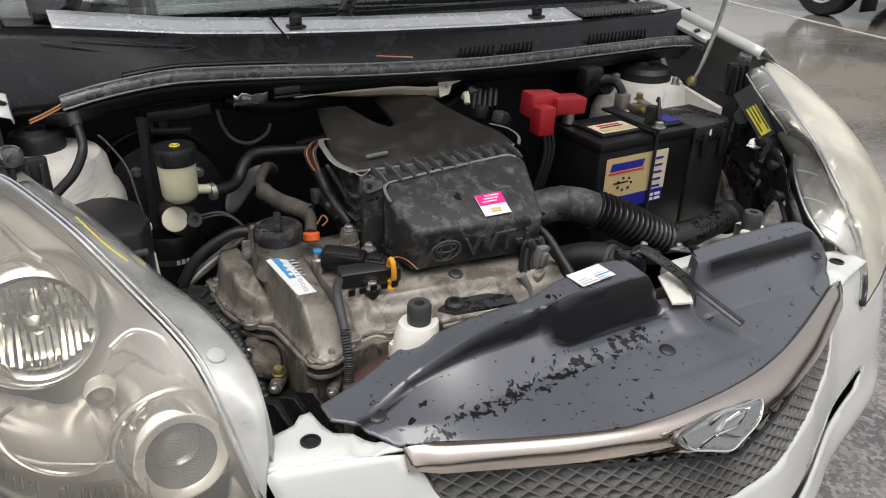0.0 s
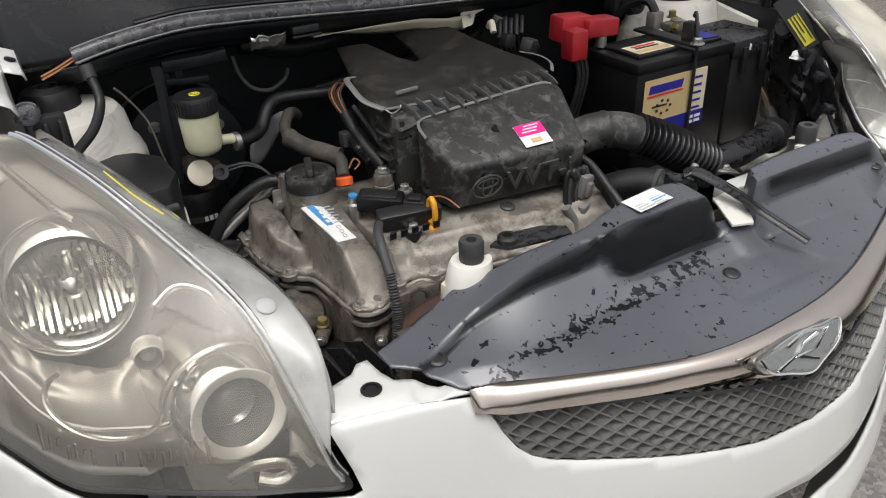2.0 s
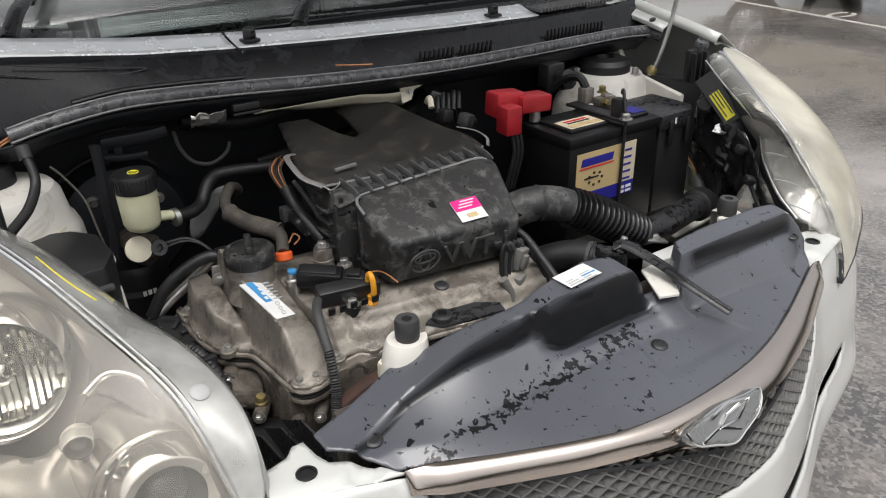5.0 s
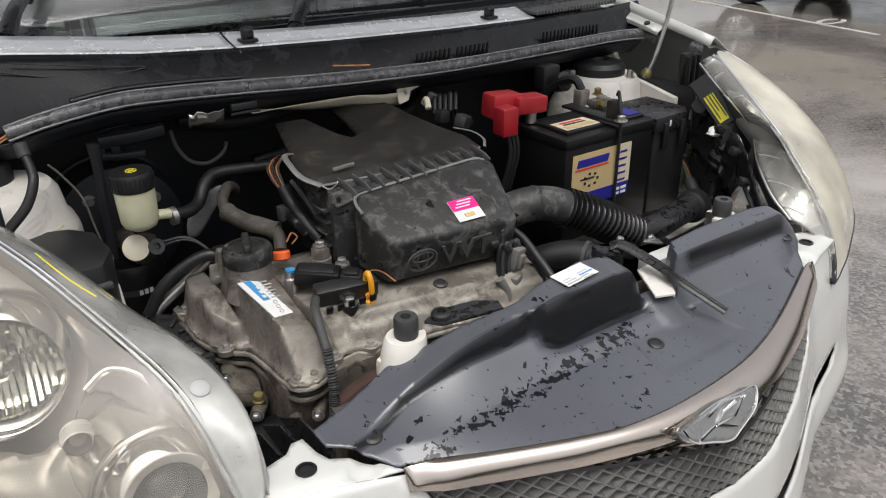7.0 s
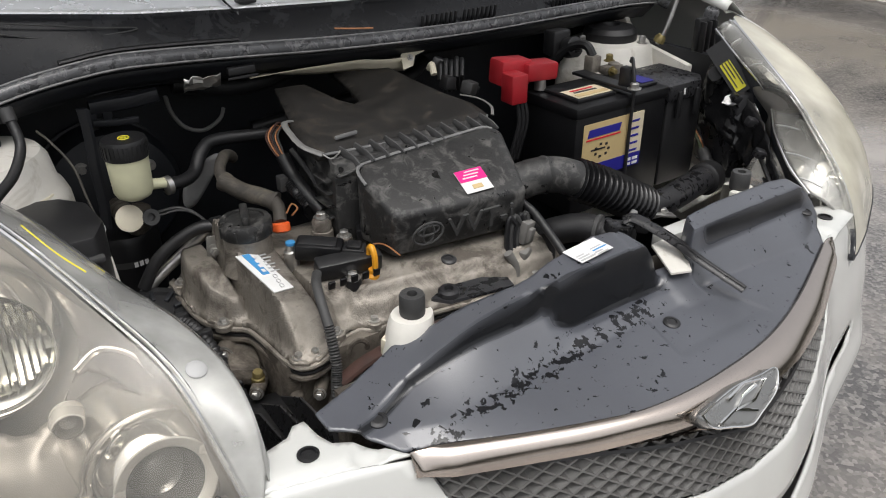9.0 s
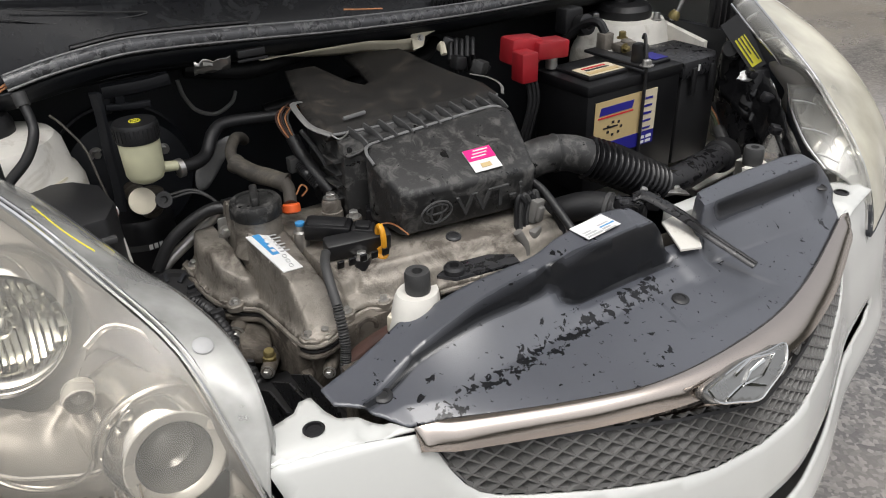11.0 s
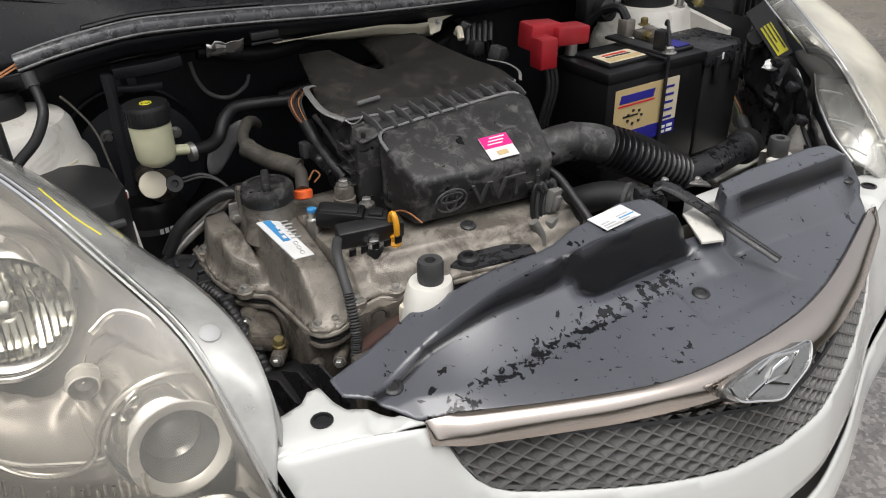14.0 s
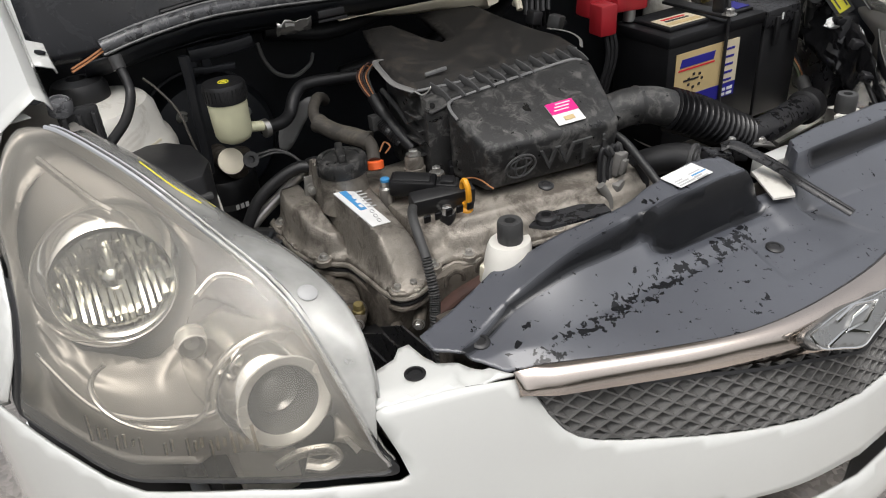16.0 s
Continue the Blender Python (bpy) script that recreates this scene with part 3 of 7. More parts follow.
# ---- the car: shell, bay walls, cowl, glass ----
car = thing("car_shell", "white compact car with its bonnet open, bay of bare painted metal", "car", (0, 1.6, 0))
# firewall and inner wings get the bay's shade as near-black colour
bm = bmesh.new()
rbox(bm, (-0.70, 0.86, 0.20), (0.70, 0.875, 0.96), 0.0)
part("firewall", bm, DARK, car, "firewall coloured near black for the bay's shade")
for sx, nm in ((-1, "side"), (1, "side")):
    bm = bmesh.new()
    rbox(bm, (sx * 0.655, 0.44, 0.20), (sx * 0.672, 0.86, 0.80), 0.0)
    part("inner_wing", bm, DARK, car, "inner wing panel coloured near black for the bay's shade")
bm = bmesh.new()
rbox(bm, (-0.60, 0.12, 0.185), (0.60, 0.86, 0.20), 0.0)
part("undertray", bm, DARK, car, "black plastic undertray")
bm = bmesh.new()
rbox(bm, (-0.40, 0.10, 0.24), (0.40, 0.135, 0.650), 0.003)
part("radiator", bm, ALU_DARK, car, "dark finned radiator core")
bm = bmesh.new()
rbox(bm, (-0.62, 0.03, 0.30), (0.62, 0.09, 0.42), 0.006)
part("bumper_beam", bm, DARK, car)

# wings: outer skins with wheel arches, and the drip flange along the bay
for s in (-1, 1):
    MIRROR, SHIFT = s > 0, 0.0
    rows = []
    for y in np.linspace(0.475, 1.62, 32):
        t = (y - 0.30) / 1.32
        top_z = 0.865 + 0.10 * min(1, t / 0.45) + 0.03 * t
        wide = 0.893
        low = 0.24 + 0.42 * math.exp(-((y - 0.72) / 0.30) ** 4)
        row = [(-0.700 - 0.008 * t, y, top_z - 0.018), (-0.706 - 0.008 * t, y, top_z - 0.006), (-0.716 - 0.008 * t, y, top_z), (-0.735 - 0.01 * t, y, top_z - 0.012), (-0.80, y, top_z - 0.055),
               (-wide + 0.02, y, top_z - 0.12), (-wide, y, top_z - 0.20), (-wide - 0.005, y, 0.60), (-wide + 0.005, y, max(low, 0.45)), (-wide + 0.02, y, low)]
        rows.append(row)
    wing = part("front_wing", strip(rows), WHITE, car, "white painted front wing", thick=0.0015, side=1.0)
    bm = bmesh.new()
    rows = []
    for y in np.linspace(0.60, 1.02, 14):
        t = (y - 0.30) / 1.32
        top_z = 0.865 + 0.10 * min(1, t / 0.45) + 0.03 * t
        rows.append([(-0.678, y, top_z - 0.034), (-0.681, y, top_z - 0.026), (-0.702 - 0.008 * t, y, top_z - 0.017)])
    part("drip_flange", strip(rows), WHITE, car, "white painted drip flange with round holes", thick=0.002, side=1.0)
    for y in (0.64, 0.74, 0.84):
        t = (y - 0.30) / 1.32
        z = 0.865 + 0.10 * min(1, t / 0.45) + 0.03 * t - 0.0225
        bm = bmesh.new()
        lathe(bm, [(0.007, 0), (0.007, 0.0035), (0.004, 0.0036)], (-0.690, y, z), (0.4, 0, 1), 16)
        part("flange_plug", bm, DARK, car)
    # wheel
    wheel(car, (-0.785, 0.72, 0.29), 0.29, 0.17, -1 if not MIRROR else -1)
    # door and sill plate behind the wing, door glass
    bm = bmesh.new()
    rbox(bm, (-0.89, 1.625, 0.28), (-0.845, 2.70, 0.98), 0.02)
    part("front_door", bm, WHITE, car)
    bm = bmesh.new()
    rbox(bm, (-0.89, 2.705, 0.28), (-0.845, 3.40, 0.98), 0.02)
    part("rear_door", bm, WHITE, car)
    wheel(car, (-0.785, 3.12, 0.29), 0.29, 0.17, -1)
    bm = bmesh.new()
    tube(bm, [(-0.72, 1.08, 1.00), (-0.66, 1.50, 1.27), (-0.60, 1.95, 1.47)], 0.035, 8, 6)
    part("windscreen_pillar", bm, WHITE, car)
MIRROR, SHIFT = False, 0.0
bm = bmesh.new()
rbox(bm, (-0.62, 1.90, 1.46), (0.62, 3.45, 1.50), 0.02)
part("roof", bm, WHITE, car)
bm = bmesh.new()
rbox(bm, (-0.84, 3.42, 0.25), (0.84, 3.52, 1.46), 0.03)
part("tailgate", bm, WHITE, car)
bm = bmesh.new()
rbox(bm, (-0.78, 1.05, 0.22), (0.78, 3.42, 0.30), 0.01)
part("floor_pan", bm, DARK, car)

# windscreen, its black ceramic border and the dashboard under it
rows = [[(x, 0.93 + 1.02 * t - 0.10 * (1 - (x / 0.66) ** 2) * (1 - 0.4 * t), 0.965 + 0.50 * t + 0.015 * (1 - (x / 0.66) ** 2)) for x in np.linspace(-0.66, 0.66, 25)] for t in np.linspace(0, 1, 14)]
part("windscreen", strip(rows), GLASS, car, "clear laminated windscreen", thick=0.005, side=1.0)
bm = bmesh.new()
rbox(bm, (-0.66, 1.10, 0.86), (0.66, 1.55, 0.98), 0.05)
part("dashboard", bm, PLAST, car)


def seal_z(x):
    return float(np.interp(x, [-0.62, -0.55, -0.46, -0.38, -0.27, -0.09, 0.16, 0.45, 0.63, 0.72], [0.892, 0.906, 0.916, 0.914, 0.907, 0.894, 0.884, 0.885, 0.886, 0.880]))


SEAL_Y = 0.66
cowl = thing("cowl_panel", "gloss black plastic cowl panel under the windscreen, wet", "cowl panel", (0, 0.7, 0.86))


def cowl_top(x):
    return float(np.interp(x, [-0.72, -0.59, -0.40, -0.24, -0.05, 0.20, 0.40, 0.62, 0.75], [1.0, 0.991, 0.968, 0.957, 0.948, 0.940, 0.937, 0.939, 0.946]))


xs = np.linspace(-0.70, 0.74, 61)
rows = []
for t in np.linspace(0, 1, 9):
    row = []
    for x in xs:
        zb, zt = seal_z(x) - 0.012, cowl_top(x)
        row.append((x, 0.668 + 0.05 * t ** 1.5 + 0.004 * math.sin(3.1 * t), zb + (zt - zb) * t))
    rows.append(row)
part("cowl_face", strip(rows), COWL_FACE, cowl, thick=0.003, side=-1.0)
# flat wet black ledge, sky reflection painted as pale colour, two lengths with a joint
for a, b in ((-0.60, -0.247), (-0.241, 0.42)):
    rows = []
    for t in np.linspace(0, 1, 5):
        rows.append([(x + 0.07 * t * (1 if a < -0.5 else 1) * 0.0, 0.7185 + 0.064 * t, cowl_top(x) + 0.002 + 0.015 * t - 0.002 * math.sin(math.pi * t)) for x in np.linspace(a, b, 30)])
    part("cowl_ledge", strip(rows), LEDGE_SHEEN, cowl, "wet black flat ledge of the cowl, sky reflection painted near-white", thick=0.004, side=-1.0)
# raised left and right ends, and the deep tray under the wipers
rows = [[(x, 0.782 + 0.15 * t, cowl_top(x) + 0.013 - 0.03 * math.sin(math.pi * min(1, t * 1.2))) for x in np.linspace(-0.62, 0.66, 40)] for t in np.linspace(0, 1, 8)]
part("wiper_tray", strip(rows), PLAST_WET, cowl, "wet black tray below the wipers", thick=0.003, side=-1.0)
for k in range(7):
    bm = bmesh.new()
    y = 0.80 + 0.017 * k
    tube(bm, [(-0.66, y, 0.985 - 0.001 * k), (-0.2, y, 0.955), (0.62, y, 0.945)], 0.0025, 6, 8)
    part("tray_rib", bm, PLAST_WET, cowl)
# intake louvres: two groups on the face, one on the ledge's end, one on the side
for x0, k, tilt in ((0.088, 8, 0.0), (0.182, 8, 0.0)):
    for i in range(k):
        x = x0 + 0.0105 * i
        bm = bmesh.new()
        rbox(bm, (x, 0.6745, 0.886), (x + 0.0045, 0.6785, 0.914), 0.0008, about((x, 0.676, 0.90), 38, 0, 0) @ about((x, 0.676, 0.90), -26, 0, 0))
        part("louvre_slat", bm, PLAST, cowl)
for i in range(26):
    x = 0.43 + 0.0095 * i
    bm = bmesh.new()
    z = cowl_top(x) + 0.004
    rbox(bm, (x, 0.722, z), (x + 0.0042, 0.785, z + 0.008), 0.001)
    part("louvre_slat", bm, GREY_LINE, cowl)
for i in range(16):
    x = 0.41 + 0.0105 * i
    bm = bmesh.new()
    rbox(bm, (x, 0.676, 0.888), (x + 0.0035, 0.681, 0.915), 0.0008)
    part("louvre_slat", bm, PLAST, cowl)
bm = bmesh.new()
tube(bm, [(-0.2385, 0.7145, cowl_top(-0.24) - 0.004), (-0.2395, 0.6990, 0.925), (-0.231, 0.685, 0.905), (-0.229, 0.676, 0.893)], 0.0016, 6, 6)
part("joint_line", bm, GREY_LINE, cowl)
# moulded crease at the right-hand end
bm = bmesh.new()
tube(bm, [(-0.62, 0.70, 0.977), (-0.52, 0.699, 0.952), (-0.43, 0.698, 0.948), (-0.40, 0.698, 0.952), (-0.46, 0.699, 0.960), (-0.58, 0.70, 0.981)], 0.0011, 6, 6)
part("crease", bm, TAPE, cowl)
for x, y in ((-0.215, 0.735), (0.315, 0.742)):
    bm = bmesh.new()
    z = cowl_top(x) + 0.008
    rbox(bm, (x - 0.011, y - 0.008, z), (x + 0.011, y + 0.008, z + 0.024), 0.007, None, 3)
    cl = part("clip", bm, PLAST_WET, cowl)
    bm = bmesh.new()
    rbox(bm, (x - 0.015, y - 0.012, z - 0.002), (x + 0.015, y + 0.012, z + 0.004), 0.002)
    part("clip_base", bm, PLAST, cl)


def wiper(pivot, tip, label):
    w = thing("wiper_arm", label, "wiper", pivot)
    p, q = Vector(pivot), Vector(tip)
    d = q - p
    bm = bmesh.new()
    lathe(bm, [(0.017, 0), (0.017, 0.018), (0.013, 0.026)], p, (0, -0.4, 1), 20)
    part("pivot", bm, PLAST_WET, w)
    bm = bmesh.new()
    tube(bm, [p + Vector((0, 0, 0.022)), p + d * 0.12 + Vector((0, 0, 0.035)), p + d * 0.3 + Vector((0, 0, 0.030))], 0.015, 10, 6, rad=lambda t: 1.0 - 0.25 * t, flat=0.7)
    part("arm_head", bm, PLAST_WET, w)
    bm = bmesh.new()
    tube(bm, [p + d * 0.26 + Vector((0, 0, 0.030)), p + d * 0.6 + Vector((0, 0, 0.028)), q + Vector((0, 0, 0.024))], 0.008, 8, 8, flat=0.6)
    part("arm", bm, PLAST_WET, w)
    bm = bmesh.new()
    tube(bm, [p + d * 0.28 + Vector((0, 0.02, 0.014)), p + d * 0.62 + Vector((0, 0.02, 0.018)), p + d * 1.1 + Vector((0, 0.02, 0.014))], 0.006, 8, 8, flat=1.5)
    part("blade", bm, RUBBER, w)


wiper((-0.567, 0.80, 0.978), (-0.345, 1.25, 1.128), "black wet wiper arm resting on the windscreen")
wiper((-0.095, 0.80, 0.946), (0.265, 1.17, 1.092), "black wet wiper arm beside the cowl ledge")

# the seal along the bay's rear edge, ends cut square on one side
ws = thing("bonnet_seal", "thick grey-black rubber seal along the rear edge of the bay, wet", "rubber seal", (0, SEAL_Y, 0.88))
bm = bmesh.new()
pts = [(x, SEAL_Y - 0.004 * (1 - (x / 0.7) ** 2), seal_z(x)) for x in (-0.612, -0.55, -0.46, -0.38, -0.27, -0.09, 0.16, 0.45, 0.60)]
pts += [(0.68, SEAL_Y - 0.01, 0.884), (0.705, SEAL_Y - 0.035, 0.873)]
tube(bm, pts, 0.0135, 12, 8, flat=0.9)
part("bulb", bm, RUBBER_WET, ws)
bm = bmesh.new()
tube(bm, [(x, y + 0.012, z - 0.012) for x, y, z in pts[:-1]], 0.008, 8, 8, flat=1.2)
part("lip", bm, RUBBER, ws, "thin black lip under the bulb")
# thin pale beads draw the highlight lines along the seal's edges
for dy, dz in ((-0.0125, -0.0065), (-0.004, 0.0122)):
    bm = bmesh.new()
    tube(bm, [(x, y + dy, z + dz) for x, y, z in pts[:-1]], 0.0017, 6, 8)
    part("highlight_bead", bm, SEAL_HIGHLIGHT, ws, "pale bead painting a highlight line on the seal")
bm = bmesh.new()
tube(bm, [(x, SEAL_Y + 0.011, seal_z(x) + 0.0145) for x in (-0.52, -0.45, -0.36, -0.26)], 0.006, 8, 6, flat=0.6)
part("upper_lip", bm, RUBBER, ws)
for dz in (0, 0.004):
    bm = bmesh.new()
    tube(bm, [(-0.605, 0.655, 0.893 + dz), (-0.635, 0.640, 0.884 + dz), (-0.660, 0.628, 0.878 + dz)], 0.0016, 6, 6)
    part("wire_core", bm, COPPER, ws, "bare copper-coloured core wire")

# the open bonnet stands over the bay on its stay
hood = thing("bonnet", "white car bonnet propped wide open over the bay", "bonnet", (0, 0.84, 1.03))
hm = Matrix.Translation((0, 0.05, 0.13)) @ about((0, 0.84, 0.97), -52, 0, 0)
rows = []
for t in np.linspace(0, 1, 12):
    half = 0.70 - 0.16 * t ** 3
    rows.append([hm @ Vector((half * u, 0.84 - 0.88 * t + 0.12 * t * u * u, 0.97 + 0.02 * (1 - u * u) - 0.10 * t ** 2)) for u in np.linspace(-1, 1, 17)])
part("outer_skin", strip(rows), WHITE, hood, thick=0.012, side=1.0)
for u in (-0.45, 0.0, 0.45):
    bm = bmesh.new()
    tube(bm, [hm @ Vector((u * 1.2, 0.80 - 0.78 * t, 0.955 - 0.10 * t ** 2)) for t in np.linspace(0, 1, 6)], 0.035, 8, 3, flat=0.4)
    part("stiffener", bm, WHITE, hood, "white painted stiffening rib")
stay = thing("bonnet_stay", "thin grey steel stay rod holding the bonnet up", "stay rod", (0.60, 0.55, 0.80))
bm = bmesh.new()
tube(bm, [(0.585, 0.546, 0.818), (0.600, 0.535, 0.86), (0.63, 0.53, 0.977), (0.66, 0.50, 1.30), (0.66, 0.47, 1.56)], 0.0045, 8, 8)
part("rod", bm, STEEL, stay)
bm = bmesh.new()
lathe(bm, [(0.012, 0), (0.012, 0.008), (0.007, 0.016)], (0.588, 0.545, 0.822), (0.2, -0.3, 1), 14)
part("pivot_bush", bm, BRASS, stay, "yellow zinc pivot bush")

# ---- bumper, grille, trim ----
LAMP_LOW = [(-0.893, 0.664), (-0.848, 0.652), (-0.829, 0.642), (-0.802, 0.625), (-0.778, 0.608), (-0.75, 0.597), (-0.712, 0.598), (-0.655, 0.597), (-0.581, 0.587), (-0.525, 0.576), (-0.514, 0.580)]
GR_TOP = [(0.0, 0.589), (0.045, 0.600), (0.085, 0.609), (0.2, 0.624), (0.30, 0.631), (0.376, 0.634)]
GR_LOW = [(0.376, 0.637), (0.364, 0.606), (0.353, 0.587), (0.340, 0.575), (0.322, 0.567), (0.297, 0.562), (0.177, 0.545), (0.077, 0.534), (0.0, 0.532)]


def low_z(x):
    return float(np.interp(abs(x), [p[0] for p in GR_LOW[::-1]], [p[1] for p in GR_LOW[::-1]]))


def top_z(x):
    return float(np.interp(abs(x), [p[0] for p in GR_TOP], [p[1] for p in GR_TOP]))


bumper = thing("front_bumper", "white painted front bumper with a dark lower slot, rain-wet", "bumper", (0, -0.15, 0.15))
half = LAMP_LOW + [(-0.519, 0.605), (-0.532, 0.650), (-0.52, 0.6535), (-0.45, 0.6535), (-0.385, 0.648)] + [(-x, z) for x, z in GR_LOW]
loop = half + [(-x - 0.032 * smooth01(0.30, 0.37, -x), z) for x, z in half[::-1][1:]] + [(0.888, 0.42), (0.885, 0.20), (0.60, 0.165), (0.0, 0.155), (-0.60, 0.165), (-0.885, 0.20), (-0.888, 0.42)]
slot = [(-0.50, 0.463), (-0.30, 0.457), (0.0, 0.446), (0.30, 0.457), (0.50, 0.463), (0.515, 0.448), (0.48, 0.431), (0.25, 0.425), (0.0, 0.416), (-0.25, 0.425), (-0.48, 0.431), (-0.515, 0.448)]


def bumper_place(x, z):
    p = skin(x, z)
    p.y -= 0.020 * math.exp(-((z - 0.36) / 0.05) ** 2) * (1 if z < 0.40 else 1)
    return p


part("bumper_skin", patch(loop, bumper_place, 0.014, [slot]), WHITE, bumper, thick=0.004, side=-1.0)
for s in (-1, 1):
    MIRROR = s > 0
    SHIFT = -0.032 if MIRROR else 0.0
    fold = [(x, plan(x) + lean(0.6535)) for x in (-0.385, -0.42, -0.46, -0.50, -0.532)]
    tab = fold[::-1] + [(-0.392, 0.000), (-0.405, 0.014), (-0.418, 0.030), (-0.432, 0.042), (-0.446, 0.050), (-0.452, 0.068), (-0.455, 0.096), (-0.468, 0.096), (-0.480, 0.083), (-0.510, 0.076), (-0.521, 0.062)]
    tab = fold[::-1] + tab[5:]

    def tab_z(x, y):
        f = plan(x) + lean(0.6535)
        return Vector((x, y, 0.6535 + 0.005 * smooth01(0, 0.02, y - f) - 0.006 * smooth01(0.02, 0.012, math.hypot(x + 0.423, y - 0.018))))

    part("mounting_tab", patch(tab, tab_z, 0.006, [ring_loop(-0.473, 0.049, 0.0095, 18)]), WHITE, bumper, thick=0.003, side=-1.0)
    bm = bmesh.new()
    lathe(bm, [(0.0115, -0.0016), (0.0115, 0.0008), (0.0085, 0.0012), (0.0075, -0.006), (0.001, -0.006)], (-0.473, 0.049, 0.6590), (0, 0, 1), 20)
    part("fixing_plug", bm, RUBBER, bumper, "black plug in the tab hole")
MIRROR, SHIFT = False, 0.0
# dark sheet gives the slot its depth of shade
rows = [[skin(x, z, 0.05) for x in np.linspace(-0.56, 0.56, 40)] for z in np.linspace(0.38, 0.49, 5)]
part("slot_backing", strip(rows), DARK, bumper, "near-black sheet standing for shade inside the lower slot", thick=0.003)
for z in (0.438,):
    rows = [[(skin(x, z, o)) + Vector((0, 0, 0.003 * k)) for x in np.linspace(-0.505, 0.505, 40)] for o, k in ((0.012, 0), (0.008, 1), (0.04, 2))]
    part("slot_blade", strip(rows), PLAST, bumper, thick=0.003)

grille = thing("grille", "grey plastic diamond mesh grille under a smoked chrome bar", "grille", (0, -0.15, 0.53))
# dark sheet stands in for the shade seen through the mesh
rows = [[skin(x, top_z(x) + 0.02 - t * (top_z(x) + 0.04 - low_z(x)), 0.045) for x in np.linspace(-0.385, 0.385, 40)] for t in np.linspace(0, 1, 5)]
part("backing", strip(rows), DARK, grille, "near-black sheet standing for shade behind the mesh", thick=0.003)
DX, SL = 0.0265, 0.62
for sgn in (-1, 1):
    for k in range(-33, 34):
        x0 = k * DX
        pts = []
        for u in np.linspace(-0.12, 0.12, 49):
            x, z = x0 + u, 0.58 + sgn * SL * u
            if abs(x) < 0.374 and low_z(x) - 0.002 < z < top_z(x) + 0.004:
                pts.append((x, z))
        if len(pts) < 3:
            continue
        bm = bmesh.new()
        w = 0.0030
        sec = []
        for x, z in pts:
            nx, nz = -sgn * SL * w / 1.18, w / 1.18
            sec.append([bm.verts.new(skin(x + nx * a, z + nz * a, o)) for a, o in ((-1.0, 0.014), (-0.35, 0.002), (0.35, 0.002), (1.0, 0.014))])
        for a, b in zip(sec, sec[1:]):
            for i in range(4):
                bm.faces.new((a[i], a[(i + 1) % 4], b[(i + 1) % 4], b[i]))
        bm.faces.new(sec[0][::-1]), bm.faces.new(sec[-1])
        bmesh.ops.recalc_face_normals(bm, faces=bm.faces)
        part("slat", bm, GRILLE, grille, angle=20)
rows = [[skin(x, low_z(x) + dz, o) for x in np.linspace(-0.374, 0.374, 60)] for dz, o in ((-0.004, 0.02), (0.001, 0.004), (0.0055, 0.005), (0.0065, 0.02))]
part("lower_rim", strip(rows), GRILLE, grille)
# smoked chrome bar: a broad upper face, a soft ridge, and a lower face that falls back to the mesh
EDGE = [(-0.383, -0.003), (-0.355, -0.015), (-0.291, -0.045), (-0.234, -0.069), (-0.171, -0.092), (-0.127, -0.101), (-0.085, -0.1045), (-0.04, -0.1045), (0.02, -0.101),
        (0.074, -0.094), (0.13, -0.081), (0.19, -0.062), (0.26, -0.036), (0.336, -0.006), (0.375, 0.010)]
EDGE_FINE = curve([(a, b, 0) for a, b in EDGE], 6)


def front_y(x):
    return float(np.interp(x, [p.x for p in EDGE_FINE], [p.y for p in EDGE_FINE]))


rows = []
for t in np.linspace(0, 1, 21):
    row = []
    for x in np.linspace(-0.388, 0.388, 97):
        end = smooth01(0.392, 0.350, abs(x))
        top, ridge, low = Vector((x, front_y(x) - 0.0015, 0.6555)), skin(x, 0.6365, -0.003 - 0.010 * end), skin(x, top_z(x), 0.007 * end)
        if t < 0.55:
            u = t / 0.55
            q = top.lerp(ridge, u) + Vector((0, -0.25, 0.9)) * (0.0075 * math.sin(math.pi * u) * end)
        else:
            u = (t - 0.55) / 0.45
            q = ridge.lerp(low, u) + Vector((0, 0.9, -0.2)) * (0.004 * math.sin(math.pi * u) * end)
        row.append(q)
    rows.append(row)
part("chrome_bar", strip(rows), SMOKE, grille, "smoked warm-tinted chrome bar", thick=0.004, side=-1.0)
rows = [[skin(x, top_z(x) - 0.0005 - d, o) for x in np.linspace(-0.376, 0.376, 60)] for d, o in ((0, -0.002), (0.0035, -0.003), (0.004, 0.012))]
part("bar_lower_edge", strip(rows), PLAST, grille)
# emblem: a leaf-shaped plate with a plain raised swoosh
emb = [(-0.092, 0.646), (-0.085, 0.633), (-0.059, 0.625), (-0.031, 0.618), (-0.009, 0.622), (0.027, 0.632), (0.040, 0.648), (0.013, 0.6495), (-0.024, 0.652), (-0.059, 0.650)]


def badge(x, z, h=0.0):
    return Vector((x - 0.019, -0.144 - 0.8 * (0.645 - z) - 0.78 * h, z + 0.016 + 0.62 * h))


plate = part("emblem_plate", patch([(p.x, p.y) for p in curve([(a, b, 0) for a, b in emb], 3, True)], badge, 0.004), EMBLEM, grille, "leaf-shaped silver emblem plate", thick=0.020, side=-1.0)


def raised(pts, h, r):
    bm = bmesh.new()
    tube(bm, [badge(x, z, h) for x, z in pts], r, 6, 1, smooth=False)
    return bm


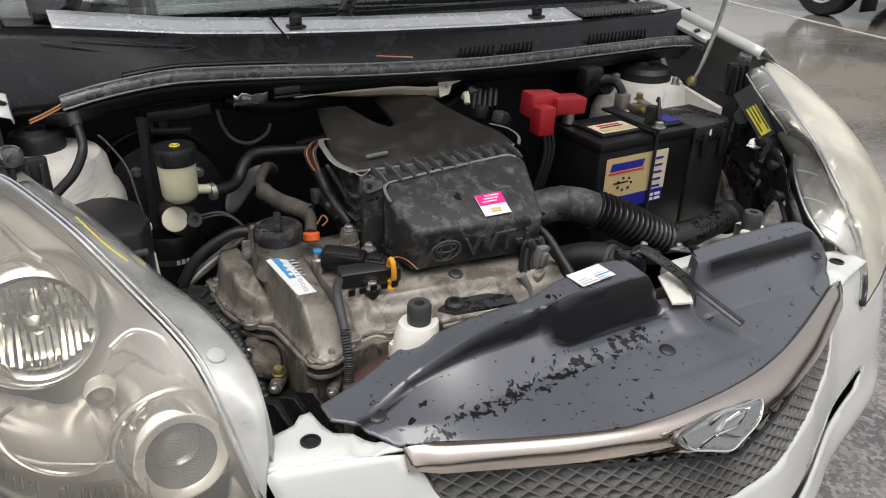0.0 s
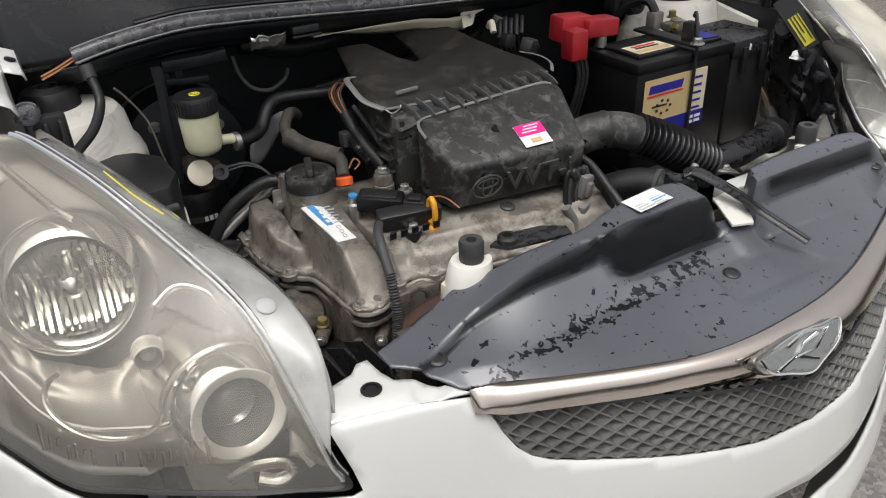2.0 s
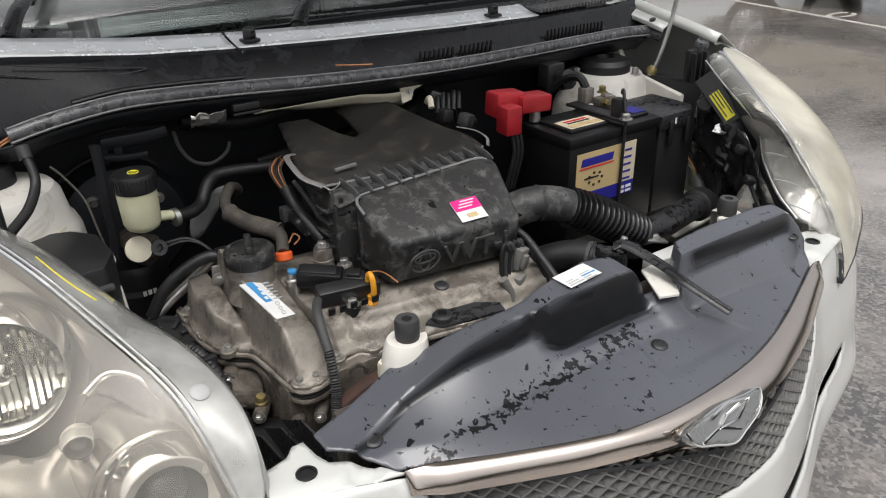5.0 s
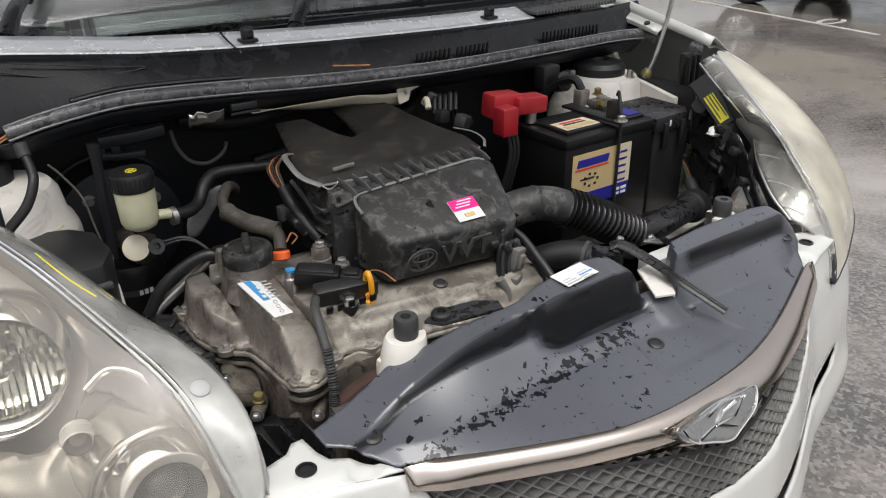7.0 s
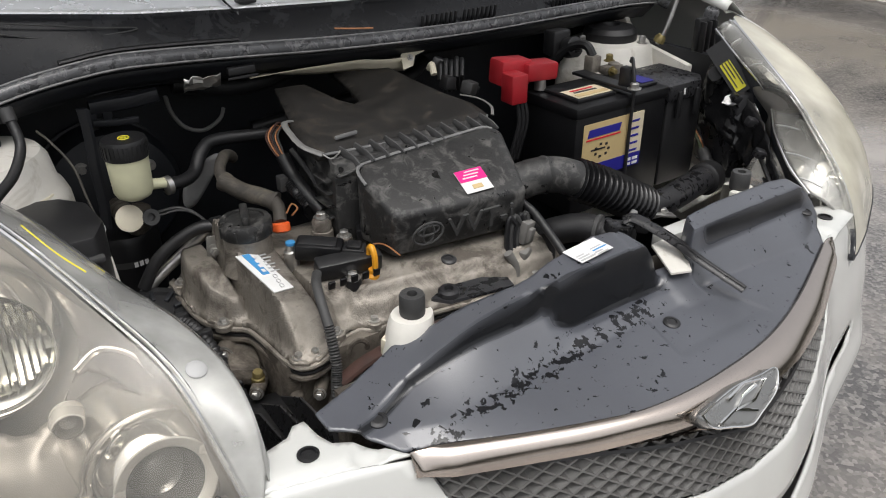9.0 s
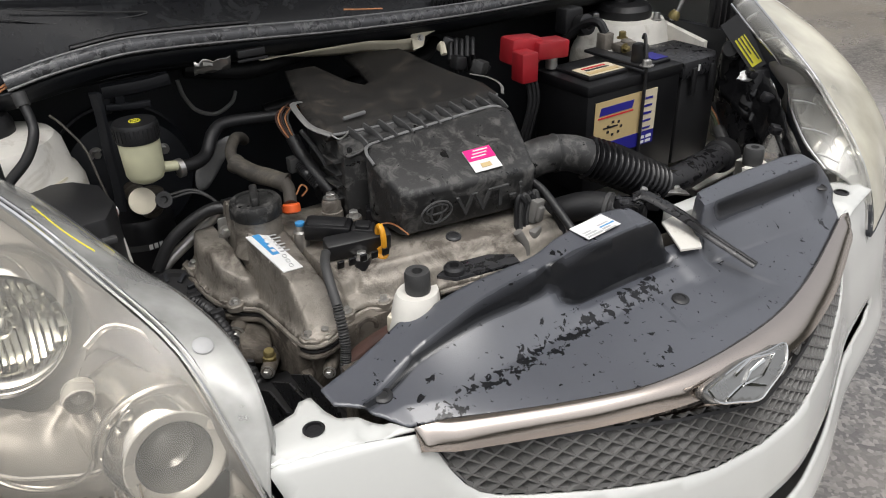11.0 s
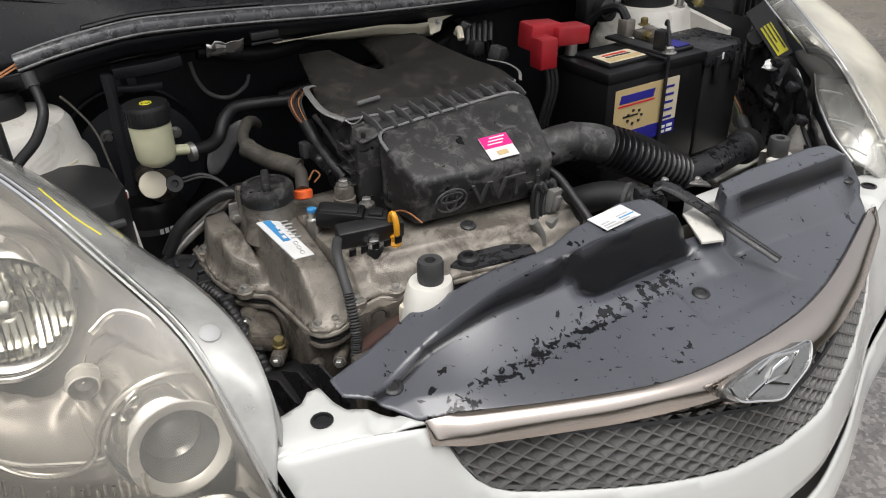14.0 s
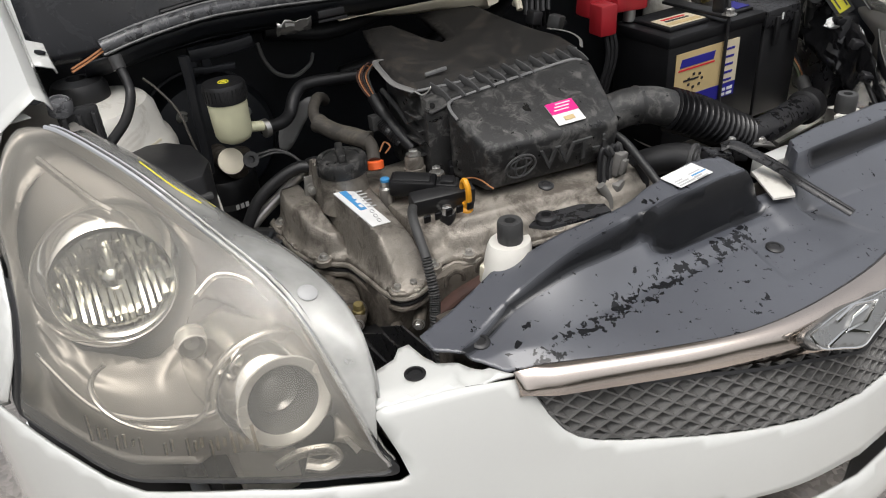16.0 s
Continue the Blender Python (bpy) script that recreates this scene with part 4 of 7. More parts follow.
part("emblem_shape", raised([(-0.052, 0.646), (-0.020, 0.651), (0.016, 0.646), (-0.013, 0.635), (-0.046, 0.636), (-0.028, 0.643), (-0.002, 0.645)], 0.001, 0.0024), CHROME, plate)
part("emblem_shape", raised([(-0.077, 0.632), (-0.046, 0.6365), (-0.015, 0.626)], 0.001, 0.0020), CHROME, plate)
part("emblem_rim", raised([(p.x, p.y) for p in curve([(a, b, 0) for a, b in emb + emb[:1]], 4)], 0.0, 0.0013), CHROME, plate)

# ---- head lamps ----
LENS_LOOP = [(-0.727, 0.870), (-0.697, 0.863), (-0.647, 0.833), (-0.600, 0.789), (-0.573, 0.757), (-0.560, 0.725), (-0.548, 0.668), (-0.537, 0.615), (-0.530, 0.598),
             (-0.538, 0.591), (-0.581, 0.599), (-0.655, 0.608), (-0.712, 0.612), (-0.75, 0.612), (-0.775, 0.622), (-0.796, 0.637), (-0.821, 0.653), (-0.831, 0.663),
             (-0.815, 0.709), (-0.803, 0.745), (-0.798, 0.777), (-0.796, 0.796), (-0.776, 0.843), (-0.752, 0.866)]


def disc_on(c, axis, rows, seg=40):
    return lathe(bmesh.new(), rows, c, axis, seg, False)


def shelf_z(x):
    return float(np.interp(x, [-0.815, -0.795, -0.783, -0.762, -0.730, -0.670, -0.635, -0.600], [0.712, 0.703, 0.678, 0.660, 0.653, 0.655, 0.668, 0.672]))


def tray_low(x):
    return float(np.interp(x, [-0.815, -0.798, -0.746, -0.672, -0.630], [0.650, 0.634, 0.618, 0.616, 0.616]))


def head_lamp(lens_material=None):
    lamp = thing("head_lamp", "large clear head lamp with a chromed projector, lens slightly yellowed", "head lamp", (-0.66, 0.12, 0.58), "head lamps of the car")
    loop = [(p.x, p.y) for p in curve([(a, b, 0) for a, b in LENS_LOOP], 5, True)]
    cx, cz = -0.66, 0.70
    shrunk = [(cx + (x - cx) * 0.985, cz + (z - cz) * 0.985) for x, z in loop]
    lens = part("lens", patch(loop, lambda x, z: skin(x, z, 0.0), 0.010), lens_material or LENS, lamp)
    # pale seams towards the bay
    for o, r in ((0.002, 0.0034), (0.0075, 0.0024)):
        bm = bmesh.new()
        tube(bm, [skin(x + (0.006 if o > 0.005 else 0), z, o) for x, z in loop[2:42]], r, 8, 1, smooth=False)
        part("lens_seam", bm, SKIRT_CLEAR, lens, "pale moulded seam of the lens")
    # black gasket: a flat band round the lower edges, wider at the inner corner
    rows = [[], [], [], []]
    for i, (x, z) in enumerate(loop[33:100]):
        d = Vector((x - cx, z - cz)).normalized()
        side = smooth01(20, 10, i) * smooth01(0.0, 6.0, i)
        for row, w, o in ((rows[0], -0.002, 0.001), (rows[1], 0.0015, -0.0015), (rows[2], 0.004 + 0.006 * side, 0.001), (rows[3], 0.006 + 0.007 * side, 0.014)):
            row.append(skin(x + d.x * w, z + d.y * w, o))
    part("gasket", strip(rows), DARK if MIRROR else RUBBER, lamp, "black rubber gasket round the lens")
    # lamp axes point ahead and up a little, seen through the lens
    ax, axp = Vector((-0.10, -1, 0.24)).normalized(), Vector((0.02, -1, 0.22)).normalized()
    hb, pj = Vector((-0.7075, 0.296, 0.735)), Vector((-0.5995, 0.128, 0.6465))
    hole_h, hole_p = ring_loop(hb.x, hb.z + 0.004, 0.083, 28), ring_loop(pj.x, pj.z, 0.060, 28)

    def bez(x, z):
        off = 0.008 + 0.030 * smooth01(0.0, 0.022, edge_gap((x, z), loop))
        off += 0.085 * smooth01(0.128, 0.082, math.hypot(x - hb.x, z - hb.z - 0.004))
        off += 0.045 * smooth01(0.105, 0.060, math.hypot(x - pj.x, z - pj.z))
        # oval bowl below the main beam, a shelf under it, and the tray of the indicator
        r = math.hypot((x + 0.714) / 0.047, (z - 0.676) / 0.030)
        off += 0.030 * smooth01(1.0, 0.45, r) - 0.006 * smooth01(0.25, 0.0, abs(r - 1.08))
        under = smooth01(shelf_z(x) + 0.003, shelf_z(x) - 0.012, z) * smooth01(-0.600, -0.640, x)
        off += 0.016 * under
        # upright flutes above the projector
        off += 0.0022 * math.sin(x * 620) * smooth01(-0.655, -0.645, x) * smooth01(0.695, 0.702, z) * smooth01(0.742, 0.735, z)
        return skin(x, z, off)

    part("bezel", patch(shrunk, bez, 0.0042, [hole_h, hole_p]), BEZEL, lamp, "smoky silver inner bezel", thick=0.002, angle=55)
    if not MIRROR:
        part("housing", patch(shrunk, lambda x, z: skin(x, z, 0.19 - 0.08 * smooth01(0.72, 0.85, z)), 0.02), BEZEL, lamp, "grey lamp housing", thick=0.003, side=-1.0)
        for nm, o, mt, lb in (("inner_wall", 0.0, BEZEL, "silver inner wall"), ("lamp_back", 0.004, DARK, "black plastic back of the lamp")):
            rows = []
            for d in np.linspace(0.0, 1.0, 5):
                rows.append([skin(x, z, 0.008 + d * (0.030 + 0.070 * smooth01(0.86, 0.72, z))) + Vector((o - 0.012 * d, 0, -0.02 * d)) for x, z in loop[3:42]])
            part(nm, strip(rows), mt, lamp, lb, thick=0.002)
    # main beam: bowl with flutes, broad chrome ring, clear disc, bulb
    bm = bmesh.new()
    lathe(bm, [(0.018 + 0.046 * (i / 11) ** 0.7, -0.055 + 0.057 * (i / 11) ** 1.7) for i in range(12)], hb, ax, 48, False)
    bowl = part("high_beam_bowl", bm, REFL, lamp, "mirror-bright reflector bowl", angle=12)
    bm = disc_on(hb, ax, [(0.0630, 0.000), (0.0640, 0.013), (0.0650, 0.0145), (0.0670, 0.0130), (0.0740, 0.0055), (0.0800, -0.004), (0.0835, -0.016), (0.0840, -0.07)], 56)
    part("chrome_ring", bm, RING, bowl, "broad bright chrome ring")
    bm = disc_on(hb, ax, [(0.001, 0.014), (0.034, 0.0115), (0.058, 0.005), (0.065, 0.001)])
    part("clear_disc", bm, BULB_GLASS, bowl)
    bm = bmesh.new()
    lathe(bm, [(0.014, -0.050), (0.015, -0.028), (0.012, -0.022), (0.012, -0.010), (0.004, -0.004)], hb, ax, 16)
    part("bulb", bm, CHROME, bowl, "bright bulb shield")
    mt = Matrix.Translation(hb) @ ax.to_track_quat("Z", "Y").to_matrix().to_4x4()
    for k in range(15):
        u = -0.056 + 0.008 * k
        h = math.sqrt(max(0.0, 0.058 ** 2 - u * u)) * 0.92
        if h < 0.012:
            continue
        bm = bmesh.new()
        pts = []
        for v in np.linspace(-h, h, 7):
            if abs(u) < 0.020 and abs(v) < 0.018:
                continue
            pts.append(mt @ Vector((u, v, -0.049 + 0.052 * (math.hypot(u, v) / 0.064) ** 1.7)))
        tube(bm, pts, 0.0040, 6, 2, flat=0.5)
        part("flute", bm, REFL, bowl)
    # dipped beam projector: chrome barrel, pale face, inner chrome ring, glass ball lens
    bm = disc_on(pj, axp, [(0.0650, -0.075), (0.0655, -0.010), (0.0650, 0.012), (0.0630, 0.0185), (0.0560, 0.0275), (0.0515, 0.0330), (0.0495, 0.0345)], 56)
    pr = part("projector_shroud", bm, RING, lamp, "polished chrome projector barrel")
    bm = disc_on(pj, axp, [(0.0495, 0.0345), (0.0480, 0.0352), (0.0400, 0.0325), (0.0375, 0.0300)], 56)
    part("shroud_face", bm, SATIN, pr, "pale satin front ring")
    bm = disc_on(pj, axp, [(0.0375, 0.030), (0.0365, 0.018), (0.0335, 0.004), (0.0280, -0.006)], 48)
    part("inner_ring", bm, CHROME, pr)
    bm = bmesh.new()
    lathe(bm, [(0.0290, -0.010)] + [(0.0290 * math.cos(a), -0.008 + 0.024 * math.sin(a)) for a in np.linspace(0.05, 1.5, 12)], pj, axp, 44)
    part("projector_lens", bm, BALL, pr, "dark glass ball lens", angle=60)
    rows = []
    for t in np.linspace(0, 1, 9):
        rows.append([pj + axp * (-0.010 - 0.10 * t) + Vector((math.cos(a), 0, math.sin(a))) * (0.0665 + 0.006 * t) for a in np.linspace(0.1, 3.1, 26)])
    part("funnel", strip(rows), POLISH, lamp, "satin silver funnel behind the projector", thick=0.002)
    # side light under a small bright hood
    bm = bmesh.new()
    lathe(bm, [(0.011, -0.03), (0.015, 0.004), (0.013, 0.006), (0.008, -0.004), (0.001, -0.006)], (-0.660, 0.176, 0.704), ax, 24, False)
    sd_ = part("side_light", bm, BEZEL, lamp, "small grey side light cup")
    rows = [[Vector((-0.660, 0.178, 0.703)) + ax * h + Vector((math.cos(a) * r, 0, math.sin(a) * r)) for a in np.linspace(0.3, 2.84, 14)] for r, h in ((0.0165, -0.02), (0.0175, 0.004), (0.0165, 0.014), (0.0150, 0.015))]
    part("hood", strip(rows), SATIN, sd_, "pale curved hood")
    # bright edges: the bowl's rim, the shelf, the curls below the projector
    rim = [(-0.714 + 0.049 * math.cos(a), 0.676 + 0.032 * math.sin(a)) for a in np.linspace(2.2, 6.0, 16)]
    shelf = [(x, shelf_z(x) - 0.002) for x in np.linspace(-0.800, -0.640, 14)]
    for pts, o, r in ((rim, 0.032, 0.0020), (shelf, 0.036, 0.0022), ([(-0.628, 0.606), (-0.605, 0.616), (-0.578, 0.615), (-0.572, 0.604), (-0.585, 0.598), (-0.602, 0.604)], 0.020, 0.0042),
                      ([(-0.640, 0.748), (-0.615, 0.760), (-0.590, 0.754), (-0.578, 0.738)], 0.038, 0.0024), ([(-0.735, 0.842), (-0.700, 0.815), (-0.684, 0.806)], 0.040, 0.004)):
        bm = bmesh.new()
        tube(bm, [skin(x, z, o) for x, z in pts], r, 8, 4, flat=1.6)
        part("bezel_fin", bm, POLISH, lamp)
    bm = bmesh.new()
    prism(bm, [(-0.561, 0.620), (-0.555, 0.618), (-0.546, 0.600), (-0.552, 0.597)], -0.004, 0.004, Matrix.Translation((0, 0.046, 0)) @ Matrix(((1, 0, 0, 0), (0, 0, 1, 0), (0, 1, 0, 0), (0, 0, 0, 1))), 0.0)
    part("bezel_wedge", bm, SATIN, lamp)
    # indicator: ribbed tray along the bottom edge
    for k in range(6):
        row_x = np.linspace(-0.800, -0.632 - 0.004 * k, 30)
        rows = [[skin(x, tray_low(x) + (shelf_z(x) - 0.010 - tray_low(x)) * (k + 0.5 + dk) / 6, o) for x in row_x] for dk, o in ((-0.40, 0.040), (0.0, 0.028), (0.40, 0.040))]
        part("indicator_rib", strip(rows), BEZEL, lamp, "clear ribbed indicator reflector")
    for k in range(22):
        x = -0.778 + 0.0066 * k
        if 6 < k < 9:
            continue
        lo_, hi_ = tray_low(x) + 0.004 + 0.004 * (k % 3), shelf_z(x) - 0.016 - 0.004 * (k % 2)
        if hi_ - lo_ < 0.006:
            continue
        bm = bmesh.new()
        tube(bm, [skin(x, lo_, 0.027), skin(x + 0.002, hi_, 0.027)], 0.0020, 6, 2)
        part("flute", bm, AMBER, lamp, "clear fluted indicator piece")
    # clear skirt behind the seam, with its fixing
    if MIRROR:
        return lamp
    seam = curve([skin(x, z, 0.003) for x, z in LENS_LOOP[1:8]], 5)
    outer = curve([(-0.655, 0.520, 0.815), (-0.612, 0.450, 0.790), (-0.560, 0.330, 0.752), (-0.528, 0.235, 0.742), (-0.512, 0.140, 0.733), (-0.512, 0.075, 0.712), (-0.520, 0.040, 0.672)], 5)
    rows = []
    for t in np.linspace(0, 1, 9):
        rows.append([a.lerp(b, t) + Vector((0, 0, 0.010 * math.sin(math.pi * t))) for a, b in zip(seam, outer)])
    sk = part("skirt", strip(rows), SKIRT, lamp, "frosted clear plastic skirt", thick=0.002)
    bm = bmesh.new()
    lathe(bm, [(0.0105, 0), (0.0105, 0.003), (0.008, 0.005), (0.002, 0.0055)], (-0.544, 0.131, 0.743), (0.15, -0.35, 1), 24)
    part("lens_fixing", bm, PRINT_GREY, sk, "round grey fixing dimple")
    bm = bmesh.new()
    tube(bm, [(-0.640, 0.338, 0.8445), (-0.620, 0.286, 0.8285), (-0.602, 0.252, 0.8165)], 0.0009, 6, 6)
    part("edge_mark", bm, YELLOW, sk, "thin yellow-green line along the seam")
    rows = [[b + Vector((0.004 * k, 0, -0.03 * k)) for b in outer] for k in range(4)]
    part("skirt_wall", strip(rows), SKIRT, lamp, thick=0.002)
    return lamp


head_lamp()
MIRROR, SHIFT, WARP = True, -0.045, 0.042
far_lamp = head_lamp(LENS_GLARE)
far_seam = [Vector((far_x(p.x), p.y, p.z)) for p in curve([skin(x, z, 0.003) for x, z in LENS_LOOP[1:8]], 5)]
MIRROR, SHIFT, WARP = False, 0.0, 0.0
# its skirt dips towards the bay and ends in a wavy lip
far_lip = curve([(0.636, 0.446, 0.858), (0.572, 0.342, 0.832), (0.569, 0.292, 0.803), (0.572, 0.260, 0.768), (0.527, 0.214, 0.735), (0.481, 0.149, 0.702), (0.463, 0.095, 0.676)], 5)
rows = [[a.lerp(b, t) + Vector((0, 0, 0.012 * math.sin(math.pi * t))) for a, b in zip(far_seam, far_lip)] for t in np.linspace(0, 1, 9)]
fsk = part("skirt", strip(rows), SKIRT_CLEAR, far_lamp, "clear plastic skirt with moulded ticks", thick=0.002)
bm = bmesh.new()
tube(bm, far_lip, 0.0028, 8, 1, smooth=False)
part("skirt_lip", bm, SKIRT, fsk, "pale wavy lip of the skirt")
for i in range(3, len(far_lip) - 2, 4):
    bm = bmesh.new()
    tube(bm, [far_seam[i].lerp(far_lip[i], t) + Vector((0, 0, 0.012 * math.sin(math.pi * t) + 0.002)) for t in (0.55, 0.75, 0.95)], 0.0012, 6, 3)
    part("moulded_tick", bm, PRINT_GREY, fsk)
# dark back of the lamp under the lip
rows = [[b + Vector((0.006 + 0.012 * k, 0.004, -0.003 - 0.045 * k)) for b in far_lip] for k in range(5)]
part("lamp_back", strip(rows), DARK, far_lamp, "black plastic back of the lamp", thick=0.002)

# wing skin beside each lamp, flush with the lens
for s_ in (-1, 1):
    MIRROR, SHIFT, WARP = s_ > 0, (-0.045 if s_ > 0 else 0.0), (0.042 if s_ > 0 else 0.0)
    edge_in = [(-0.727, 0.876), (-0.756, 0.872), (-0.7815, 0.846), (-0.8015, 0.797), (-0.8035, 0.777), (-0.8085, 0.747), (-0.8205, 0.711), (-0.842, 0.664), (-0.850, 0.659), (-0.893, 0.669)]
    loop = edge_in + [(-0.8945, 0.74), (-0.8940, 0.80), (-0.880, 0.87), (-0.80, 0.895), (-0.75, 0.888)]
    if MIRROR:
        loop = edge_in[:-1] + [(x - 0.006, z + 0.003) for x, z in edge_in[:-1][::-1]]
    part("wing_nose", patch(loop, lambda x, z: skin(x, z, 0.002), 0.006), WHITE, car, "white painted wing beside the lamp", thick=0.002, side=-1.0)
MIRROR, SHIFT, WARP = False, 0.0, 0.0

# ---- the cover over the radiator support ----
cover = thing("radiator_cover", "black plastic cover over the radiator support, wet with rain drops", "cover", (0, 0.0, 0.65))


BACK = [(-0.449, 0.078), (-0.38, 0.103), (-0.335, 0.112), (-0.305, 0.100), (-0.233, 0.090), (-0.182, 0.084), (-0.140, 0.088), (-0.099, 0.094), (-0.034, 0.108), (0.010, 0.100)]
BACK_L = [(0.124, 0.085), (0.150, 0.088), (0.20, 0.093), (0.325, 0.092), (0.352, 0.086), (0.38, 0.074), (0.403, 0.064)]


def back_y(x):
    pts = BACK + BACK_L
    return float(np.interp(x, [p[0] for p in pts], [p[1] for p in pts]))


def ramp01(a, b, v):
    return max(0.0, min(1.0, (v - a) / (b - a)))


FOOT = curve([(-0.46, 0.000, 0), (-0.43, 0.019, 0), (-0.410, 0.033, 0), (-0.391, 0.044, 0), (-0.365, 0.053, 0), (-0.330, 0.058, 0), (-0.28, 0.058, 0), (-0.18, 0.057, 0), (-0.13, 0.050, 0), (0.0, 0.047, 0), (0.36, 0.050, 0), (0.42, 0.044, 0)], 6)
FOOT_X, FOOT_Y = [p.x for p in FOOT], [p.y for p in FOOT]


def cover_z(x, y):
    f, b = front_y(x), back_y(x)
    crease = max(0.032 - 0.085 * abs(x), f + 0.022)
    # the step's foot turns forward at the outer end, so that a flap is left beside it
    foot = float(np.interp(x, FOOT_X, FOOT_Y))
    rise = 0.002 + 0.029 * smooth01(-0.41, -0.24, x) - 0.018 * smooth01(0.35, 0.44, x)
    step_h = 0.007 + 0.027 * smooth01(-0.40, -0.16, x) - 0.034 * smooth01(0.355, 0.425, x)
    flat = 0.6555 + 0.010 * ramp01(f, crease, y)
    # towards the raised box the step bends forward, grows higher and turns into a hollow face
    u = smooth01(-0.165, -0.115, x) * (x < 0.085)
    foot_y, width = foot, 0.009 + 0.003 * u
    height = step_h + (0.066 - step_h) * u
    side = 1.0 if x > 0.085 else smooth01(0.064, 0.010, x)
    z = flat + side * rise * (1 - u) * ramp01(crease, max(foot_y, crease + 0.01), y) + 0.008 * u * ramp01(0.010, 0.030, y)
    z += side * (height * smooth01(foot_y, foot_y + width, y) + 0.004 * ramp01(foot + 0.008, b, y))
    # the catch sits in a dip
    rim = 0.092 + 0.7 * max(0.0, y - 0.038)
    dip = smooth01(0.034, 0.056, x) * smooth01(rim + 0.006, rim - 0.006, x)
    z += (flat + 0.018 * ramp01(0.0, 0.05, y) - z) * dip
    # a pressed panel in the middle, its sides running to the front
    pan = smooth01(-0.022 - 0.25 * (0.03 - y), -0.014 - 0.25 * (0.03 - y), x) * smooth01(0.112 + 0.25 * (0.03 - y), 0.104 + 0.25 * (0.03 - y), x)
    z -= 0.002 * pan * smooth01(-0.070, -0.050, y)
    z -= 0.004 * smooth01(0.33, 0.47, abs(x)) * ramp01(b, f, y)
    return z


cl = [(x, front_y(x)) for x in np.linspace(-0.383, 0.360, 40)]
left_end = [(0.366, 0.000), (0.376, 0.016), (0.388, 0.032), (0.400, 0.042)]
right_end = [(-0.447, 0.052), (-0.432, 0.042), (-0.418, 0.030), (-0.405, 0.014), (-0.392, 0.000)]
catch = [(0.113, 0.074), (0.085, 0.066), (0.030, 0.072)]
cl = cl + left_end + BACK_L[::-1] + catch + BACK[::-1] + right_end
part("cover_sheet", patch(cl, lambda x, y: Vector((x, y, cover_z(x, y))), 0.0036), COVER, cover, thick=0.003, side=-1.0)
rows = [[(x, front_y(x) - dy, cover_z(x, front_y(x)) - dz) for x in np.linspace(-0.383, 0.360, 60)] for dy, dz in ((-0.001, 0.0006), (0.0012, 0.003), (0.0006, 0.009), (-0.004, 0.016))]
part("front_lip", strip(rows), PLAST, cover, "dark rolled front lip")
for x, y, r in ((0.001, -0.009, 0.011), (-0.396, 0.043, 0.011), (0.370, 0.046, 0.010), (-0.255, 0.113, 0.009)):
    bm = bmesh.new()
    z = cover_z(x, y) + (0.055 if r == 0.009 else 0)
    lathe(bm, [(r, 0), (r, 0.0016), (r * 0.8, 0.0032), (r * 0.55, 0.0034), (r * 0.5, 0.0022), (0.001, 0.0022)], (x, y, z), (0, -0.15, 1), 24)
    part("push_clip", bm, PLAST, cover)
bm = bmesh.new()
card(bm, (-0.092, 0.064, cover_z(-0.09, 0.080) + 0.001), (1, 0.10, 0.0), (0.05, 1, 0.05), 0.060, 0.032)
lb = part("label", bm, PAPER, cover, "white printed service label")
for k in range(6):
    for q in range(2):
        bm = bmesh.new()
        card(bm, (-0.089 + 0.028 * q, 0.0665 + 0.0048 * k, cover_z(-0.09, 0.080) + 0.0018), (1, 0.10, 0.0), (0.05, 1, 0.05), 0.026 - 0.006 * ((k + q) % 3), 0.0024)
        part("print_bar", bm, PRINT_BLUE if (k + q) % 4 == 3 else PRINT_GREY, lb)


# ---- engine ----
engine = thing("engine", "dirty cast aluminium three-cylinder engine, oily and dusty", "engine", (-0.2, 0.40, 0.25))
VC_LOOP = [(-0.448, 0.560), (-0.458, 0.505), (-0.452, 0.430), (-0.428, 0.392), (-0.408, 0.372), (-0.402, 0.330), (-0.394, 0.264), (-0.372, 0.248), (-0.342, 0.258),
           (-0.322, 0.276), (-0.285, 0.284), (-0.262, 0.272), (-0.16, 0.258), (0.02, 0.232), (0.075, 0.240), (0.09, 0.30), (0.085, 0.46), (0.03, 0.54), (-0.30, 0.560)]


def vc_z(x, y):
    d = edge_gap((x, y), VC_LOOP)
    z = 0.600 + 0.010 * smooth01(0.0, 0.003, d)
    rise = smooth01(0.006, 0.016, d)
    # long rail over the valves with a rounded front shoulder
    rail = smooth01(-0.335, -0.325, x) * (0.026 + 0.018 * smooth01(0.018, 0.030, d) + 0.008 * smooth01(0.03, 0.06, d))
    notch = 0.016 * smooth01(0.020, 0.010, abs(x + 0.300)) * smooth01(0.34, 0.30, y)
    # block that carries the tag, falling in a round nose to the front
    tagz = 0.0765 - 0.30 * (x + 0.37) + 0.22 * (y - 0.40)
    blk = smooth01(-0.402, -0.394, x) * smooth01(-0.326, -0.338, x) * smooth01(0.545, 0.50, y)
    nose = smooth01(0.252, 0.312, y)
    # left hump with a hollow beside the block
    hump = smooth01(-0.456, -0.446, x) * smooth01(-0.396, -0.406, x) * (0.030 + 0.020 * smooth01(0.40, 0.47, y)) * smooth01(0.385, 0.402, y)
    z += rise * max(rail - notch, blk * tagz * nose, hump)
    return z


